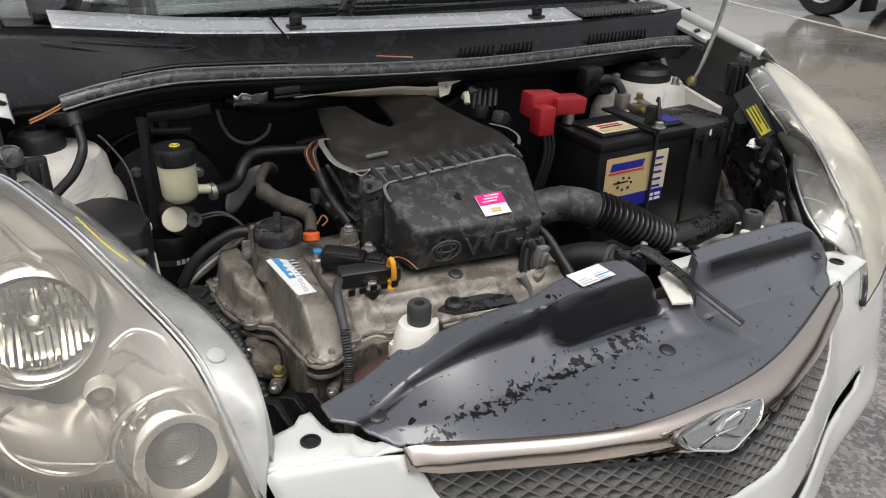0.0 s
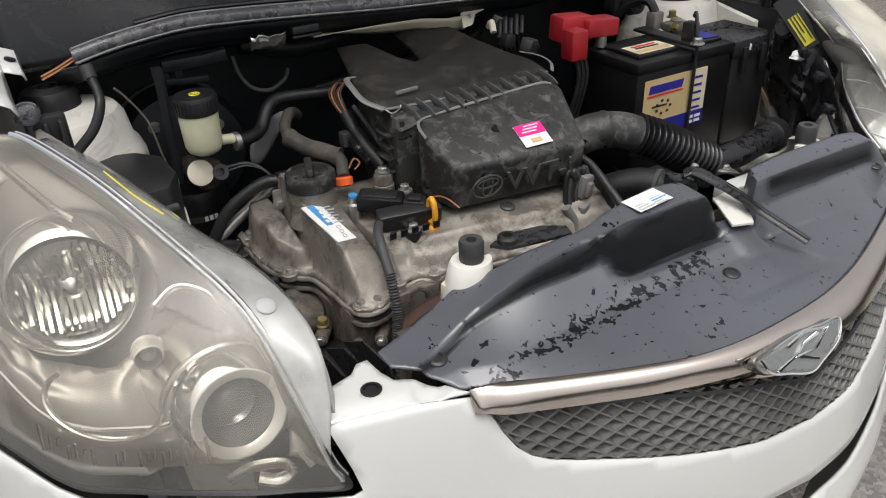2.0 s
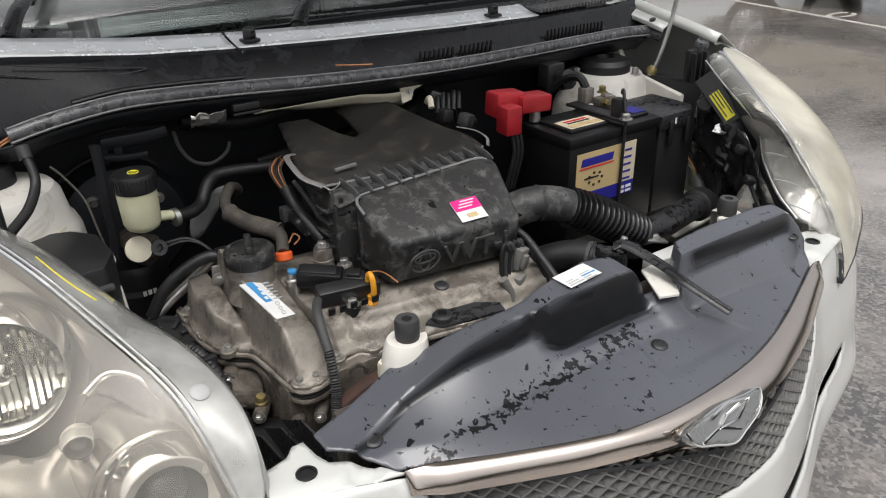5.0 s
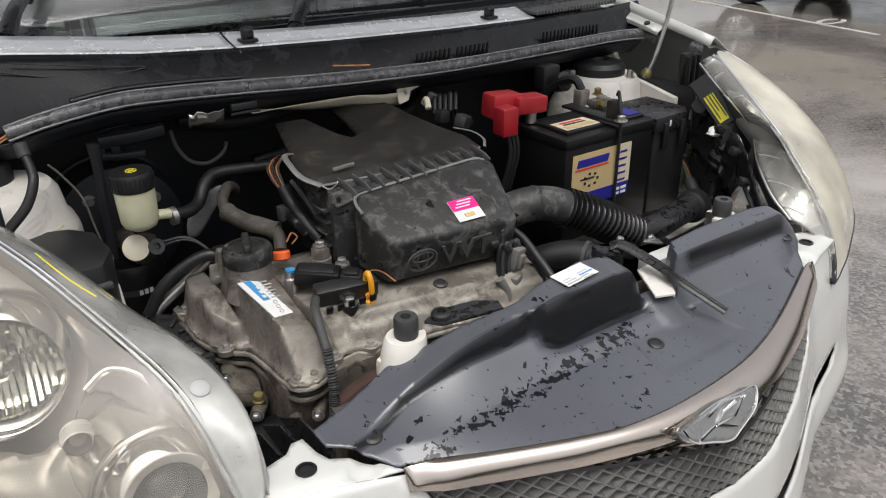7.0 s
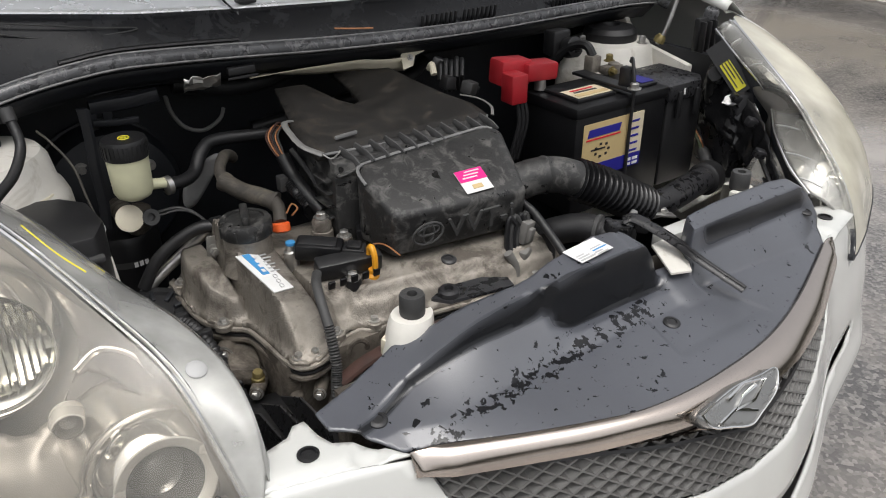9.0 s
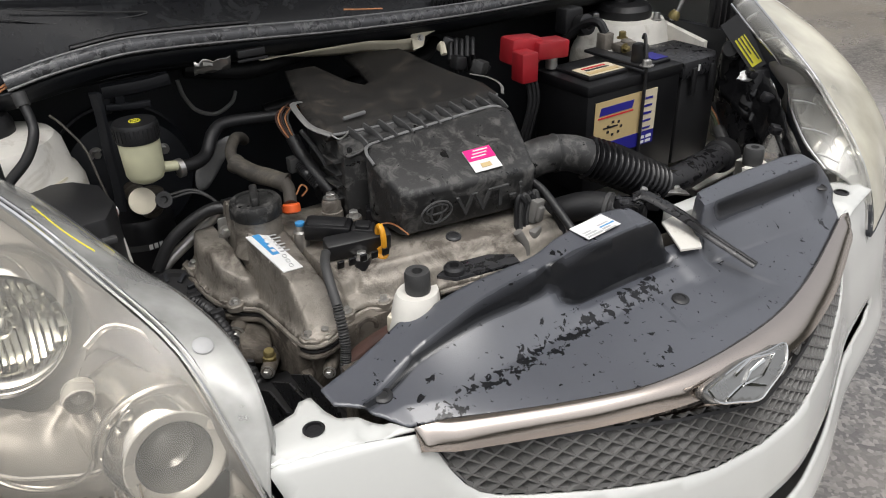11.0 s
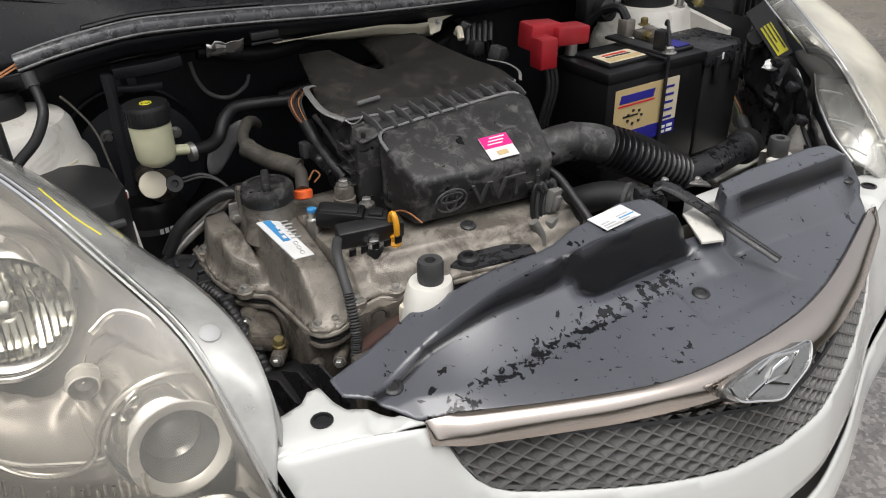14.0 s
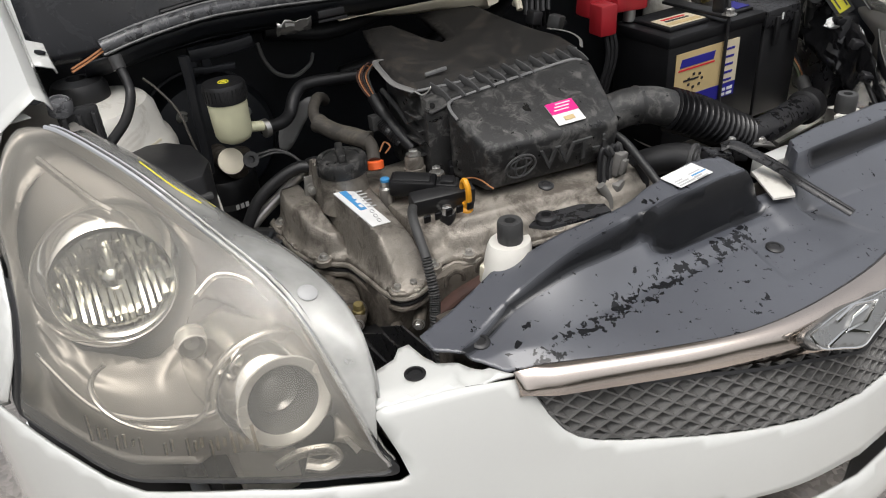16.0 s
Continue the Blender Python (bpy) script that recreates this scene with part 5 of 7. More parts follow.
vcb = patch([(p.x, p.y) for p in curve([(a, b, 0) for a, b in VC_LOOP], 3, True)], lambda x, y: Vector((x, y, vc_z(x, y))), 0.0042)
vc = part("valve_cover", vcb, ALU, engine, "grey cast aluminium valve cover stained with oil", thick=0.004, side=-1.0, angle=60)
bm = bmesh.new()
edge = [Vector((p.x, p.y, 0.599)) for p in curve([(a, b, 0) for a, b in VC_LOOP], 3, True)]
tube(bm, edge + edge[:1], 0.0042, 8, 1, smooth=False)
part("flange_bead", bm, ALU, vc)
cx0, cy0 = -0.20, 0.40
for dz, grow, r, mt, nm in ((-0.0085, 0.996, 0.0030, RUBBER, "cover_gasket"), (-0.0160, 1.004, 0.0042, ALU_DARK, "head_flange")):
    bm = bmesh.new()
    ring_ = [Vector((cx0 + (p.x - cx0) * grow, cy0 + (p.y - cy0) * grow, p.z + dz)) for p in edge]
    tube(bm, ring_ + ring_[:1], r, 8, 1, smooth=False)
    part(nm, bm, mt, vc)
for x, y, z in ((-0.384, 0.266, 0.606), (-0.434, 0.398, 0.607), (-0.318, 0.286, 0.608), (-0.262, 0.281, 0.608), (-0.448, 0.535, 0.609), (-0.12, 0.262, 0.608), (0.00, 0.245, 0.608), (-0.362, 0.262, 0.606)):
    bm = bmesh.new()
    lathe(bm, [(0.0125, -0.008), (0.0125, 0.0), (0.011, 0.0016)], (x, y, z), (0, 0, 1), 18)
    lug = part("bolt_lug", bm, ALU, vc)
    bolt(lug, (x, y, z + 0.0015), (0, -0.1, 1), 0.0055, 0.006)
# oil filler
oc = Vector((-0.368, 0.442, 0.0))
bm = bmesh.new()
lathe(bm, [(0.040, 0.655), (0.036, 0.668), (0.0335, 0.690), (0.0335, 0.712)], oc, (0, 0, 1), 32)
part("filler_neck", bm, ALU, engine, "cast filler neck")
bm = bmesh.new()
lathe(bm, [(0.0350, 0.710), (0.0365, 0.714), (0.0365, 0.728), (0.034, 0.733), (0.027, 0.734), (0.026, 0.7315), (0.004, 0.7315)], oc, (0, 0, 1), 36)
cap = part("oil_filler_cap", bm, DUSTY, engine, "black plastic oil filler cap, dusty")
bm = bmesh.new()
rbox(bm, (-0.026, -0.0055, 0.7305), (0.026, 0.0055, 0.7455), 0.003, Matrix.Translation(oc) @ Euler((0, 0, radians(72))).to_matrix().to_4x4())
part("grip_bar", bm, DUSTY, cap)
for a in range(8):
    bm = bmesh.new()
    rbox(bm, (0.0335, -0.0022, 0.712), (0.0382, 0.0022, 0.728), 0.001, Matrix.Translation(oc) @ Euler((0, 0, a * math.pi / 4)).to_matrix().to_4x4())
    part("grip_rib", bm, DUSTY, cap)
# tag on the block
tr, tu = Vector((0.034, 0.010, -0.008)), Vector((0.0, 0.086, 0.019))
to = Vector((-0.383, 0.325, 0.6745))
bm = bmesh.new()
card(bm, to, tr, tu, 0.0330, 0.086, 0.0, 0.0015)
tag = part("data_tag", bm, PAPER, engine, "white printed data tag with a blue band")
nrm = tr.normalized().cross(tu.normalized())
bm = bmesh.new()
card(bm, to + tu.normalized() * 0.038 + tr.normalized() * 0.001 + nrm * 0.0012, tr, tu, 0.012, 0.048, 0.0, 0.0008)
pb_ = part("print_band", bm, PRINT_BLUE, tag)
for k in range(4):
    bm = bmesh.new()
    card(bm, to + tu.normalized() * (0.043 + 0.0105 * k) + tr.normalized() * 0.004 + nrm * 0.0024, tr, tu, 0.0055, 0.006, 0.0, 0.0006)
    part("print_bar", bm, PAPER, pb_)
for k in range(6):
    bm = bmesh.new()
    card(bm, to + tu.normalized() * (0.040 + 0.0075 * k) + tr.normalized() * 0.016 + nrm * 0.0012, tr, tu, 0.016 - 0.004 * (k % 2), 0.0026, 0.0, 0.0008)
    part("print_bar", bm, PRINT_GREY, tag)
for k in range(3):
    bm = bmesh.new()
    rr = [to + nrm * 0.0022 + tr.normalized() * (0.017 + 0.0032 * math.cos(a)) + tu.normalized() * (0.009 + 0.0105 * k + 0.0036 * math.sin(a)) for a in np.linspace(0, 6.283, 13)]
    tube(bm, rr, 0.0006, 5, 1, smooth=False)
    part("print_mark", bm, PRINT_GREY, tag)
# head, block and timing case below the cover
bm = bmesh.new()
rbox(bm, (-0.405, 0.265, 0.45), (0.08, 0.53, 0.600), 0.012)
part("cylinder_head", bm, ALU_DARK, engine)
bm = bmesh.new()
rbox(bm, (-0.395, 0.27, 0.25), (0.07, 0.53, 0.452), 0.02)
part("cylinder_block", bm, ALU_DARK, engine)
tc = [(-0.446, 0.545), (-0.450, 0.44), (-0.425, 0.400), (-0.402, 0.370), (-0.396, 0.300), (-0.386, 0.262), (-0.345, 0.262), (-0.33, 0.34), (-0.33, 0.545)]
bm = bmesh.new()
prism(bm, tc, 0.28, 0.598, None, 0.006)
part("timing_case", bm, ALU_DARK, engine, "oily timing case")
for x, y, z, r in ((-0.447, 0.375, 0.566, 0.014), (-0.433, 0.305, 0.540, 0.010), (-0.405, 0.245, 0.545, 0.010), (-0.372, 0.238, 0.555, 0.009), (-0.360, 0.232, 0.520, 0.008)):
    bm = bmesh.new()
    lathe(bm, [(r, 0), (r, 0.05), (r * 0.8, 0.056)], (x + 0.03, y + 0.045, z), (-0.55, -0.8, 0.1), 14)
    bs = part("boss", bm, ALU_DARK, engine)
    bolt(bs, (x, y, z + 0.006), (-0.55, -0.8, 0.1), r * 0.62, 0.008)
bm = bmesh.new()
lathe(bm, [(0.0095, -0.03), (0.0095, -0.004), (0.0075, -0.002), (0.0075, 0.004), (0.006, 0.006)], (-0.422, 0.322, 0.562), (0, -0.2, 1), 18)
part("drain_bolt", bm, BRASS, engine, "yellow zinc-plated bolt")
bm = bmesh.new()
rbox(bm, (-0.452, 0.325, 0.545), (-0.405, 0.405, 0.575), 0.012, about((-0.43, 0.36, 0.56), 0, 14, -18))
part("bracket_casting", bm, ALU_DARK, engine)
# ignition coil with plug, sensor cover rail, studs
ang = -37
bm = bmesh.new()
cm = Matrix.Translation((-0.288, 0.374, 0.690)) @ Euler((radians(6), radians(4), radians(ang))).to_matrix().to_4x4()
rbox(bm, (-0.036, -0.0155, -0.014), (0.030, 0.0155, 0.011), 0.004, cm)
coil = part("ignition_coil", bm, BATT, engine, "glossy black ignition coil")
bm = bmesh.new()
rbox(bm, (-0.031, -0.0115, 0.009), (0.022, 0.0115, 0.0135), 0.003, cm)
part("coil_lid", bm, PLAST, coil)
bm = bmesh.new()
rbox(bm, (0.030, -0.012, -0.012), (0.062, 0.012, 0.008), 0.003, cm)
rbox(bm, (0.036, -0.009, 0.006), (0.056, 0.009, 0.0125), 0.002, cm)
part("coil_plug", bm, PLAST, coil)
bm = bmesh.new()
tube(bm, [cm @ Vector(p) for p in ((0.058, 0.004, 0.0), (0.075, 0.006, 0.010), (0.092, 0.0, 0.012), (0.112, -0.010, 0.004))], 0.0012, 6, 6)
part("coil_wire", bm, COPPER, coil)
bm = bmesh.new()
rbox(bm, (-0.325, 0.308, 0.655), (-0.232, 0.335, 0.682), 0.004, about((-0.28, 0.32, 0.67), 12, 0, -11) @ Matrix.Translation((0.008, 0.018, 0.004)))
rl = part("loom_rail", bm, PLAST, engine, "black plastic loom rail")
for k in range(5):
    bm = bmesh.new()
    rbox(bm, (-0.312 + 0.017 * k, 0.306, 0.664), (-0.302 + 0.017 * k, 0.310, 0.676), 0.001, about((-0.28, 0.32, 0.67), 12, 0, -3))
    part("rail_rib", bm, BATT, rl)
bm = bmesh.new()
lathe(bm, [(0.018, 0.655), (0.0165, 0.676), (0.0165, 0.683), (0.0145, 0.684), (0.0145, 0.698), (0.011, 0.703)], (-0.2545, 0.438, 0), (0, 0, 1), 24)
st = part("vent_valve", bm, ALU, engine)
bolt(st, (-0.2545, 0.438, 0.703), (0, 0, 1), 0.0075, 0.007)
for x, y, z in ((-0.236, 0.404, 0.680), (-0.271, 0.318, 0.662)):
    bm = bmesh.new()
    lathe(bm, [(0.012, -0.022), (0.012, 0.0), (0.011, 0.001)], (x, y, z), (0, 0, 1), 18)
    bs = part("stud_boss", bm, ALU if y > 0.38 else RUBBER, engine)
    bolt(bs, (x, y, z), (0, 0, 1), 0.0072, 0.009)
bm = bmesh.new()
lathe(bm, [(0.0105, 0.655), (0.0105, 0.684), (0.007, 0.686), (0.0065, 0.694)], (-0.322, 0.402, 0), (0, 0, 1), 16)
bs = part("sensor_stud", bm, STEEL, engine)
bm = bmesh.new()
lathe(bm, [(0.0068, 0.0), (0.0068, 0.004), (0.004, 0.0045)], (-0.322, 0.402, 0.6945), (0, 0, 1), 14)
part("paint_dab", bm, PRINT_BLUE, bs, "blue paint dab on the stud")
bm = bmesh.new()
prism(bm, [(-0.222, 0.392), (-0.190, 0.380), (-0.178, 0.402), (-0.205, 0.422)], 0.662, 0.690, None, 0.003)
part("sensor_cover", bm, BATT, engine)
# dipstick
bm = bmesh.new()
dc = Vector((-0.2405, 0.316, 0.682))
ringp = [dc + Vector((0.0, 0.0085 * math.cos(a), 0.0205 * math.sin(a))) for a in np.linspace(-1.35, 4.49, 16)]
tube(bm, ringp, 0.0044, 8, 2)
part("dipstick", bm, DIPSTICK, engine, "yellow-orange plastic dipstick ring")
bm = bmesh.new()
lathe(bm, [(0.0095, 0.650), (0.0095, 0.658), (0.006, 0.662), (0.006, 0.668)], (-0.2405, 0.316, 0), (0, 0, 1), 16)
part("dipstick_seat", bm, DIPSTICK, engine)
# corrugated loom in front of the cover
lp = [(-0.322, 0.322, 0.686), (-0.334, 0.300, 0.686), (-0.342, 0.275, 0.676), (-0.346, 0.248, 0.650), (-0.350, 0.228, 0.606), (-0.358, 0.216, 0.570), (-0.36, 0.21, 0.50)]
bm = bmesh.new()
tube(bm, lp[:4], 0.0066, 10, 8, flat=0.8)
lm = part("taped_loom", bm, TAPE, engine, "grey taped wiring loom")
bm = bmesh.new()
tube(bm, lp[3:], 0.0068, 12, 40, rad=lambda t: 1.0 + 0.16 * math.sin(t * 72 * math.pi))
part("corrugated_sleeve", bm, TAPE, lm, "grey corrugated sleeve")
# breather hose with its orange collar
bm = bmesh.new()
tube(bm, [(-0.309, 0.462, 0.700), (-0.300, 0.485, 0.714), (-0.300, 0.505, 0.720)], 0.0098, 12, 6)
bh = part("breather_hose", bm, HOSE, engine, "brown-grey rubber breather hose")
bm = bmesh.new()
tube(bm, [(-0.296, 0.500, 0.716), (-0.312, 0.520, 0.722), (-0.330, 0.545, 0.726), (-0.347, 0.578, 0.736)], 0.0140, 14, 6, rad=lambda t: 1.0 - 0.12 * abs(t - 0.5) + (0.14 if t < 0.08 or t > 0.93 else 0))
part("hose_silencer", bm, HOSE, bh)
bm = bmesh.new()
tube(bm, [(-0.347, 0.578, 0.737), (-0.342, 0.600, 0.748), (-0.325, 0.622, 0.757), (-0.312, 0.634, 0.752), (-0.304, 0.645, 0.742)], 0.0090, 12, 6)
part("hose_tail", bm, HOSE, bh)
bm = bmesh.new()
lathe(bm, [(0.0105, -0.006), (0.0135, -0.004), (0.0135, 0.006), (0.0115, 0.008)], (-0.310, 0.458, 0.694), (0.1, 0.3, 1), 20)
part("orange_collar", bm, ORANGE, bh, "orange plastic collar")
bm = bmesh.new()
tube(bm, [(-0.298, 0.462, 0.712), (-0.286, 0.468, 0.722), (-0.280, 0.462, 0.716), (-0.292, 0.456, 0.710)], 0.0014, 6, 6)
part("spring_clip", bm, COPPER, bh)
# exhaust manifold shield and gasket edge, rust brown
bm = bmesh.new()
tube(bm, [(-0.350, 0.222, 0.580), (-0.30, 0.224, 0.596), (-0.22, 0.220, 0.606), (-0.05, 0.206, 0.610)], 0.011, 10, 8, flat=0.6)
ex = part("exhaust_shield", bm, RUST, engine, "rust-brown exhaust shield")
for k in range(3):
    bm = bmesh.new()
    c = Vector((-0.312 + 0.05 * k, 0.236, 0.606 + 0.004 * k))
    tube(bm, [c + Vector((0.014 * math.cos(a), 0.002, 0.014 * math.sin(a))) for a in np.linspace(-0.3, 3.4, 9)], 0.0035, 6, 2)
    part("port_lug", bm, ALU_DARK, ex)

# ---- air cleaner ----
air = thing("air_cleaner", "dusty black plastic air cleaner box on top of the engine", "air cleaner", (-0.09, 0.42, 0.66))
NOSE = [(-0.206, 0.306), (0.006, 0.276), (0.050, 0.395), (0.036, 0.413), (-0.195, 0.412), (-0.216, 0.395)]


def nose_z(x, y):
    return 0.7405 + 0.40 * (y - 0.29) + 0.045 * (x + 0.10)


bm = bmesh.new()
lo, hi = [bm.verts.new((x, y + (0.010 if y < 0.32 else 0), 0.672)) for x, y in NOSE], [bm.verts.new((x, y, nose_z(x, y))) for x, y in NOSE]
k = len(NOSE)
fs = [bm.faces.new(lo[::-1]), bm.faces.new(hi)] + [bm.faces.new((lo[i], lo[(i + 1) % k], hi[(i + 1) % k], hi[i])) for i in range(k)]
bmesh.ops.bevel(bm, geom=list(bm.edges), offset=0.0095, segments=4, affect="EDGES", profile=0.5)
nz = part("inlet_box", bm, DUSTY, air, "dusty black inlet box with raised lettering")
# pale worn line along the rear edge of the inlet box
bm = bmesh.new()
tube(bm, [(x, y, nose_z(x, y) - 0.0005) for x, y in ((-0.2125, 0.372), (-0.211, 0.395), (-0.200, 0.4085), (-0.17, 0.4105), (-0.10, 0.411), (-0.03, 0.411), (0.02, 0.410), (0.036, 0.402))], 0.0026, 8, 5, flat=0.6)
part("worn_edge", bm, GREY_LINE, nz, "pale dusty worn edge")
fr, fu = Vector((0.212, -0.030, 0.010)), Vector((0.0, -0.14, 1))
fn = fr.normalized().cross(fu.normalized())
oo = Vector((-0.158, 0.2995, 0.7065)) + fn * 0.0025
for sc in ((0.0235, 0.0175), (0.0085, 0.0165), (0.0165, 0.0075)):
    bm = bmesh.new()
    cc = oo + (fu.normalized() * 0.005 if sc[0] == 0.0165 else Vector((0, 0, 0)))
    tube(bm, [cc + fr.normalized() * (sc[0] * math.cos(a)) + fu.normalized() * (sc[1] * math.sin(a)) for a in np.linspace(0, 6.283, 33)], 0.0017, 6, 1, smooth=False)
    part("raised_oval", bm, RAISED, nz)
letters(nz, "VVT-i", oo + fr.normalized() * 0.032 - fu.normalized() * 0.017 + fn * 0.0006, fr, fu, 0.047, RAISED, 0.0020, "raised_lettering")
pr_, pu = Vector((1, -0.14, 0.045)), Vector((0.14, 1, 0.40))
po = Vector((-0.088, 0.300, nose_z(-0.088, 0.300) + 0.0012))
bm = bmesh.new()
card(bm, po, pr_, pu, 0.044, 0.045)
stk = part("sticker", bm, PAPER, air, "white and pink service sticker")
pn = pr_.normalized().cross(pu.normalized())
bm = bmesh.new()
card(bm, po + pu.normalized() * 0.022 + pn * 0.001, pr_, pu, 0.044, 0.023)
part("pink_half", bm, PINK, stk, "pink printed half")
for q in range(3):
    bm = bmesh.new()
    card(bm, po + pu.normalized() * (0.027 + 0.006 * q) + pr_.normalized() * (0.006 + 0.004 * q) + pn * 0.002, pr_, pu, 0.024, 0.002)
    part("print_bar", bm, PAPER, stk)
bm = bmesh.new()
card(bm, po + pu.normalized() * 0.006 + pr_.normalized() * 0.014 + pn * 0.001, pr_, pu, 0.016, 0.008)
part("print_bar", bm, GOLD, stk)
# filter body under the lid, side fins, ribs of the front slope
bm = bmesh.new()
prism(bm, [(-0.238, 0.418), (-0.20, 0.408), (0.03, 0.410), (0.055, 0.44), (0.062, 0.58), (-0.222, 0.58)], 0.64, 0.790, None, 0.008)
bdy = part("filter_body", bm, DUSTY, air)
for q in range(4):
    bm = bmesh.new()
    rbox(bm, (-0.247, 0.428, 0.700 + 0.019 * q), (-0.232, 0.470, 0.7035 + 0.019 * q), 0.0012)
    part("side_fin", bm, DUSTY, bdy)
rows = []
for t in np.linspace(0, 1, 7):
    rows.append([(x, 0.440 - 0.034 * t, 0.797 - 0.020 * t ** 1.6 - 0.011 * math.sin(math.pi * t) - 0.006 * smooth01(-0.2, -0.23, x)) for x in np.linspace(-0.236, 0.050, 30)])
part("front_slope", strip(rows), DUSTY, bdy, thick=0.004)
for q in range(11):
    x = -0.216 + 0.0255 * q
    bm = bmesh.new()
    tube(bm, [(x, 0.4395, 0.8005), (x + 0.004, 0.4280, 0.7965), (x + 0.009, 0.4170, 0.7905), (x + 0.012, 0.408, 0.7830)], 0.0030, 6, 4, flat=2.2)
    part("rib", bm, RAISED, bdy)
LID = [(-0.252, 0.436), (-0.10, 0.438), (0.050, 0.446), (0.074, 0.462), (0.078, 0.510), (0.058, 0.560), (0.040, 0.64), (0.030, 0.735), (-0.078, 0.735), (-0.086, 0.640), (-0.098, 0.585),
       (-0.112, 0.577), (-0.128, 0.600), (-0.150, 0.68), (-0.205, 0.68), (-0.232, 0.575), (-0.256, 0.500)]


def lid_z(x, y):
    d = edge_gap((x, y), LID)
    return 0.8005 + 0.13 * (y - 0.44) - 0.045 * (x + 0.24) * 0.9 + 0.006 * smooth01(0.004, 0.014, d)


bm = patch(LID, lambda x, y: Vector((x, y, lid_z(x, y))), 0.007)
ld = part("lid", bm, LID_DUST, air, "dusty lid with twin intake ducts", thick=0.010, side=-1.0)
bm = bmesh.new()
tube(bm, [(x, y - 0.0015, lid_z(x, y) - 0.001) for x, y in ((-0.25, 0.438), (-0.2, 0.437), (-0.1, 0.438), (0.0, 0.443), (0.05, 0.446), (0.072, 0.461))], 0.0022, 6, 5)
part("lid_edge", bm, GREY_LINE, ld, "pale dusty lid edge")
bm = bmesh.new()
rbox(bm, (-0.215, 0.452, 0.8105), (-0.175, 0.457, 0.8165), 0.002, about((-0.2, 0.455, 0.815), 0, 0, 8))
part("lid_rib", bm, GREY_LINE, ld)
CLIPM = mat("grey_clip_plastic", (0.15, 0.148, 0.142), 0.5, var=0.15, bump=0.05)
for pts in ([(-0.250, 0.520, 0.828), (-0.268, 0.505, 0.832), (-0.272, 0.480, 0.826), (-0.266, 0.455, 0.812), (-0.246, 0.432, 0.802)], [(0.060, 0.520, 0.812), (0.085, 0.500, 0.806), (0.092, 0.475, 0.798), (0.080, 0.455, 0.790)]):
    bm = bmesh.new()
    tube(bm, pts, 0.0048 if pts[0][0] < 0 else 0.003, 8, 6, flat=0.3)
    cp = part("spring_clip", bm, CLIPM, air, "light grey spring clip")
for pts in ([(-0.246, 0.432, 0.802), (-0.236, 0.428, 0.795), (-0.222, 0.432, 0.797), (-0.215, 0.436, 0.802)],):
    bm = bmesh.new()
    tube(bm, pts, 0.0012, 6, 6)
    part("clip_wire", bm, STEEL, air)

BELLOWS = mat("black_bellows_rubber", (0.009, 0.009, 0.010), 0.24, var=0.3, bump=0.1, spec=0.5)
# intake pipe with bellows, and the snorkel
duct = thing("intake_pipe", "black ribbed rubber intake pipe between air cleaner and snorkel", "intake pipe", (0.2, 0.28, 0.62))
bm = bmesh.new()
tube(bm, [(0.012, 0.330, 0.722), (0.060, 0.322, 0.730), (0.098, 0.308, 0.728), (0.130, 0.292, 0.716)], 0.0290, 18, 8, rad=lambda t: 1.0 + (0.07 if 0.42 < t < 0.48 else 0))
part("elbow", bm, DUSTY, duct)
bm = bmesh.new()
tube(bm, [(0.122, 0.296, 0.719), (0.165, 0.280, 0.700), (0.215, 0.272, 0.672), (0.270, 0.270, 0.641)], 0.0300, 20, 60, rad=lambda t: 0.90 + 0.27 * (0.5 + 0.5 * math.sin(t * 30 * math.pi)) ** 2.5)
part("bellows", bm, BELLOWS, duct, "corrugated black bellows")
bm = bmesh.new()
tube(bm, [(0.262, 0.270, 0.640), (0.33, 0.275, 0.632), (0.42, 0.295, 0.628), (0.495, 0.312, 0.624)], 0.0245, 16, 8)
part("snorkel", bm, PLAST_WET, duct, "wet black plastic snorkel")
bm = bmesh.new()
lathe(bm, [(0.026, -0.02), (0.0315, -0.016), (0.0315, 0.012), (0.027, 0.018)], (0.492, 0.311, 0.624), (0.97, 0.23, -0.05), 24)
part("snorkel_boot", bm, RUBBER, duct)
bm = bmesh.new()
rbox(bm, (0.262, 0.236, 0.630), (0.310, 0.256, 0.635), 0.002, about((0.28, 0.25, 0.63), 0, 12, -20))
tb = part("fixing_tab", bm, STEEL, duct)
bolt(tb, (0.290, 0.246, 0.633), (0, 0, 1), 0.006, 0.006)

# ---- battery ----
bat = thing("battery", "black car battery with a gold and blue label", "battery", (0.33, 0.46, 0.585))
bm = bmesh.new()
rbox(bm, (0.216, 0.394, 0.585), (0.446, 0.528, 0.772), 0.004)
part("case", bm, BATT, bat)
bm = bmesh.new()
rbox(bm, (0.2135, 0.3915, 0.7685), (0.4485, 0.5305, 0.789), 0.004)
rbox(bm, (0.236, 0.414, 0.788), (0.330, 0.508, 0.7955), 0.003)
rbox(bm, (0.375, 0.414, 0.788), (0.440, 0.508, 0.7945), 0.003)
bl = part("case_lid", bm, BATT, bat)
bm = bmesh.new()
card(bm, (0.234, 0.3938, 0.652), (1, 0, 0), (0, 0, 1), 0.152, 0.104)
gl_ = part("front_label", bm, GOLD, bat, "gold label with blue band and dark print")
LR, LU = (1, 0, 0), (0, 0, 1)


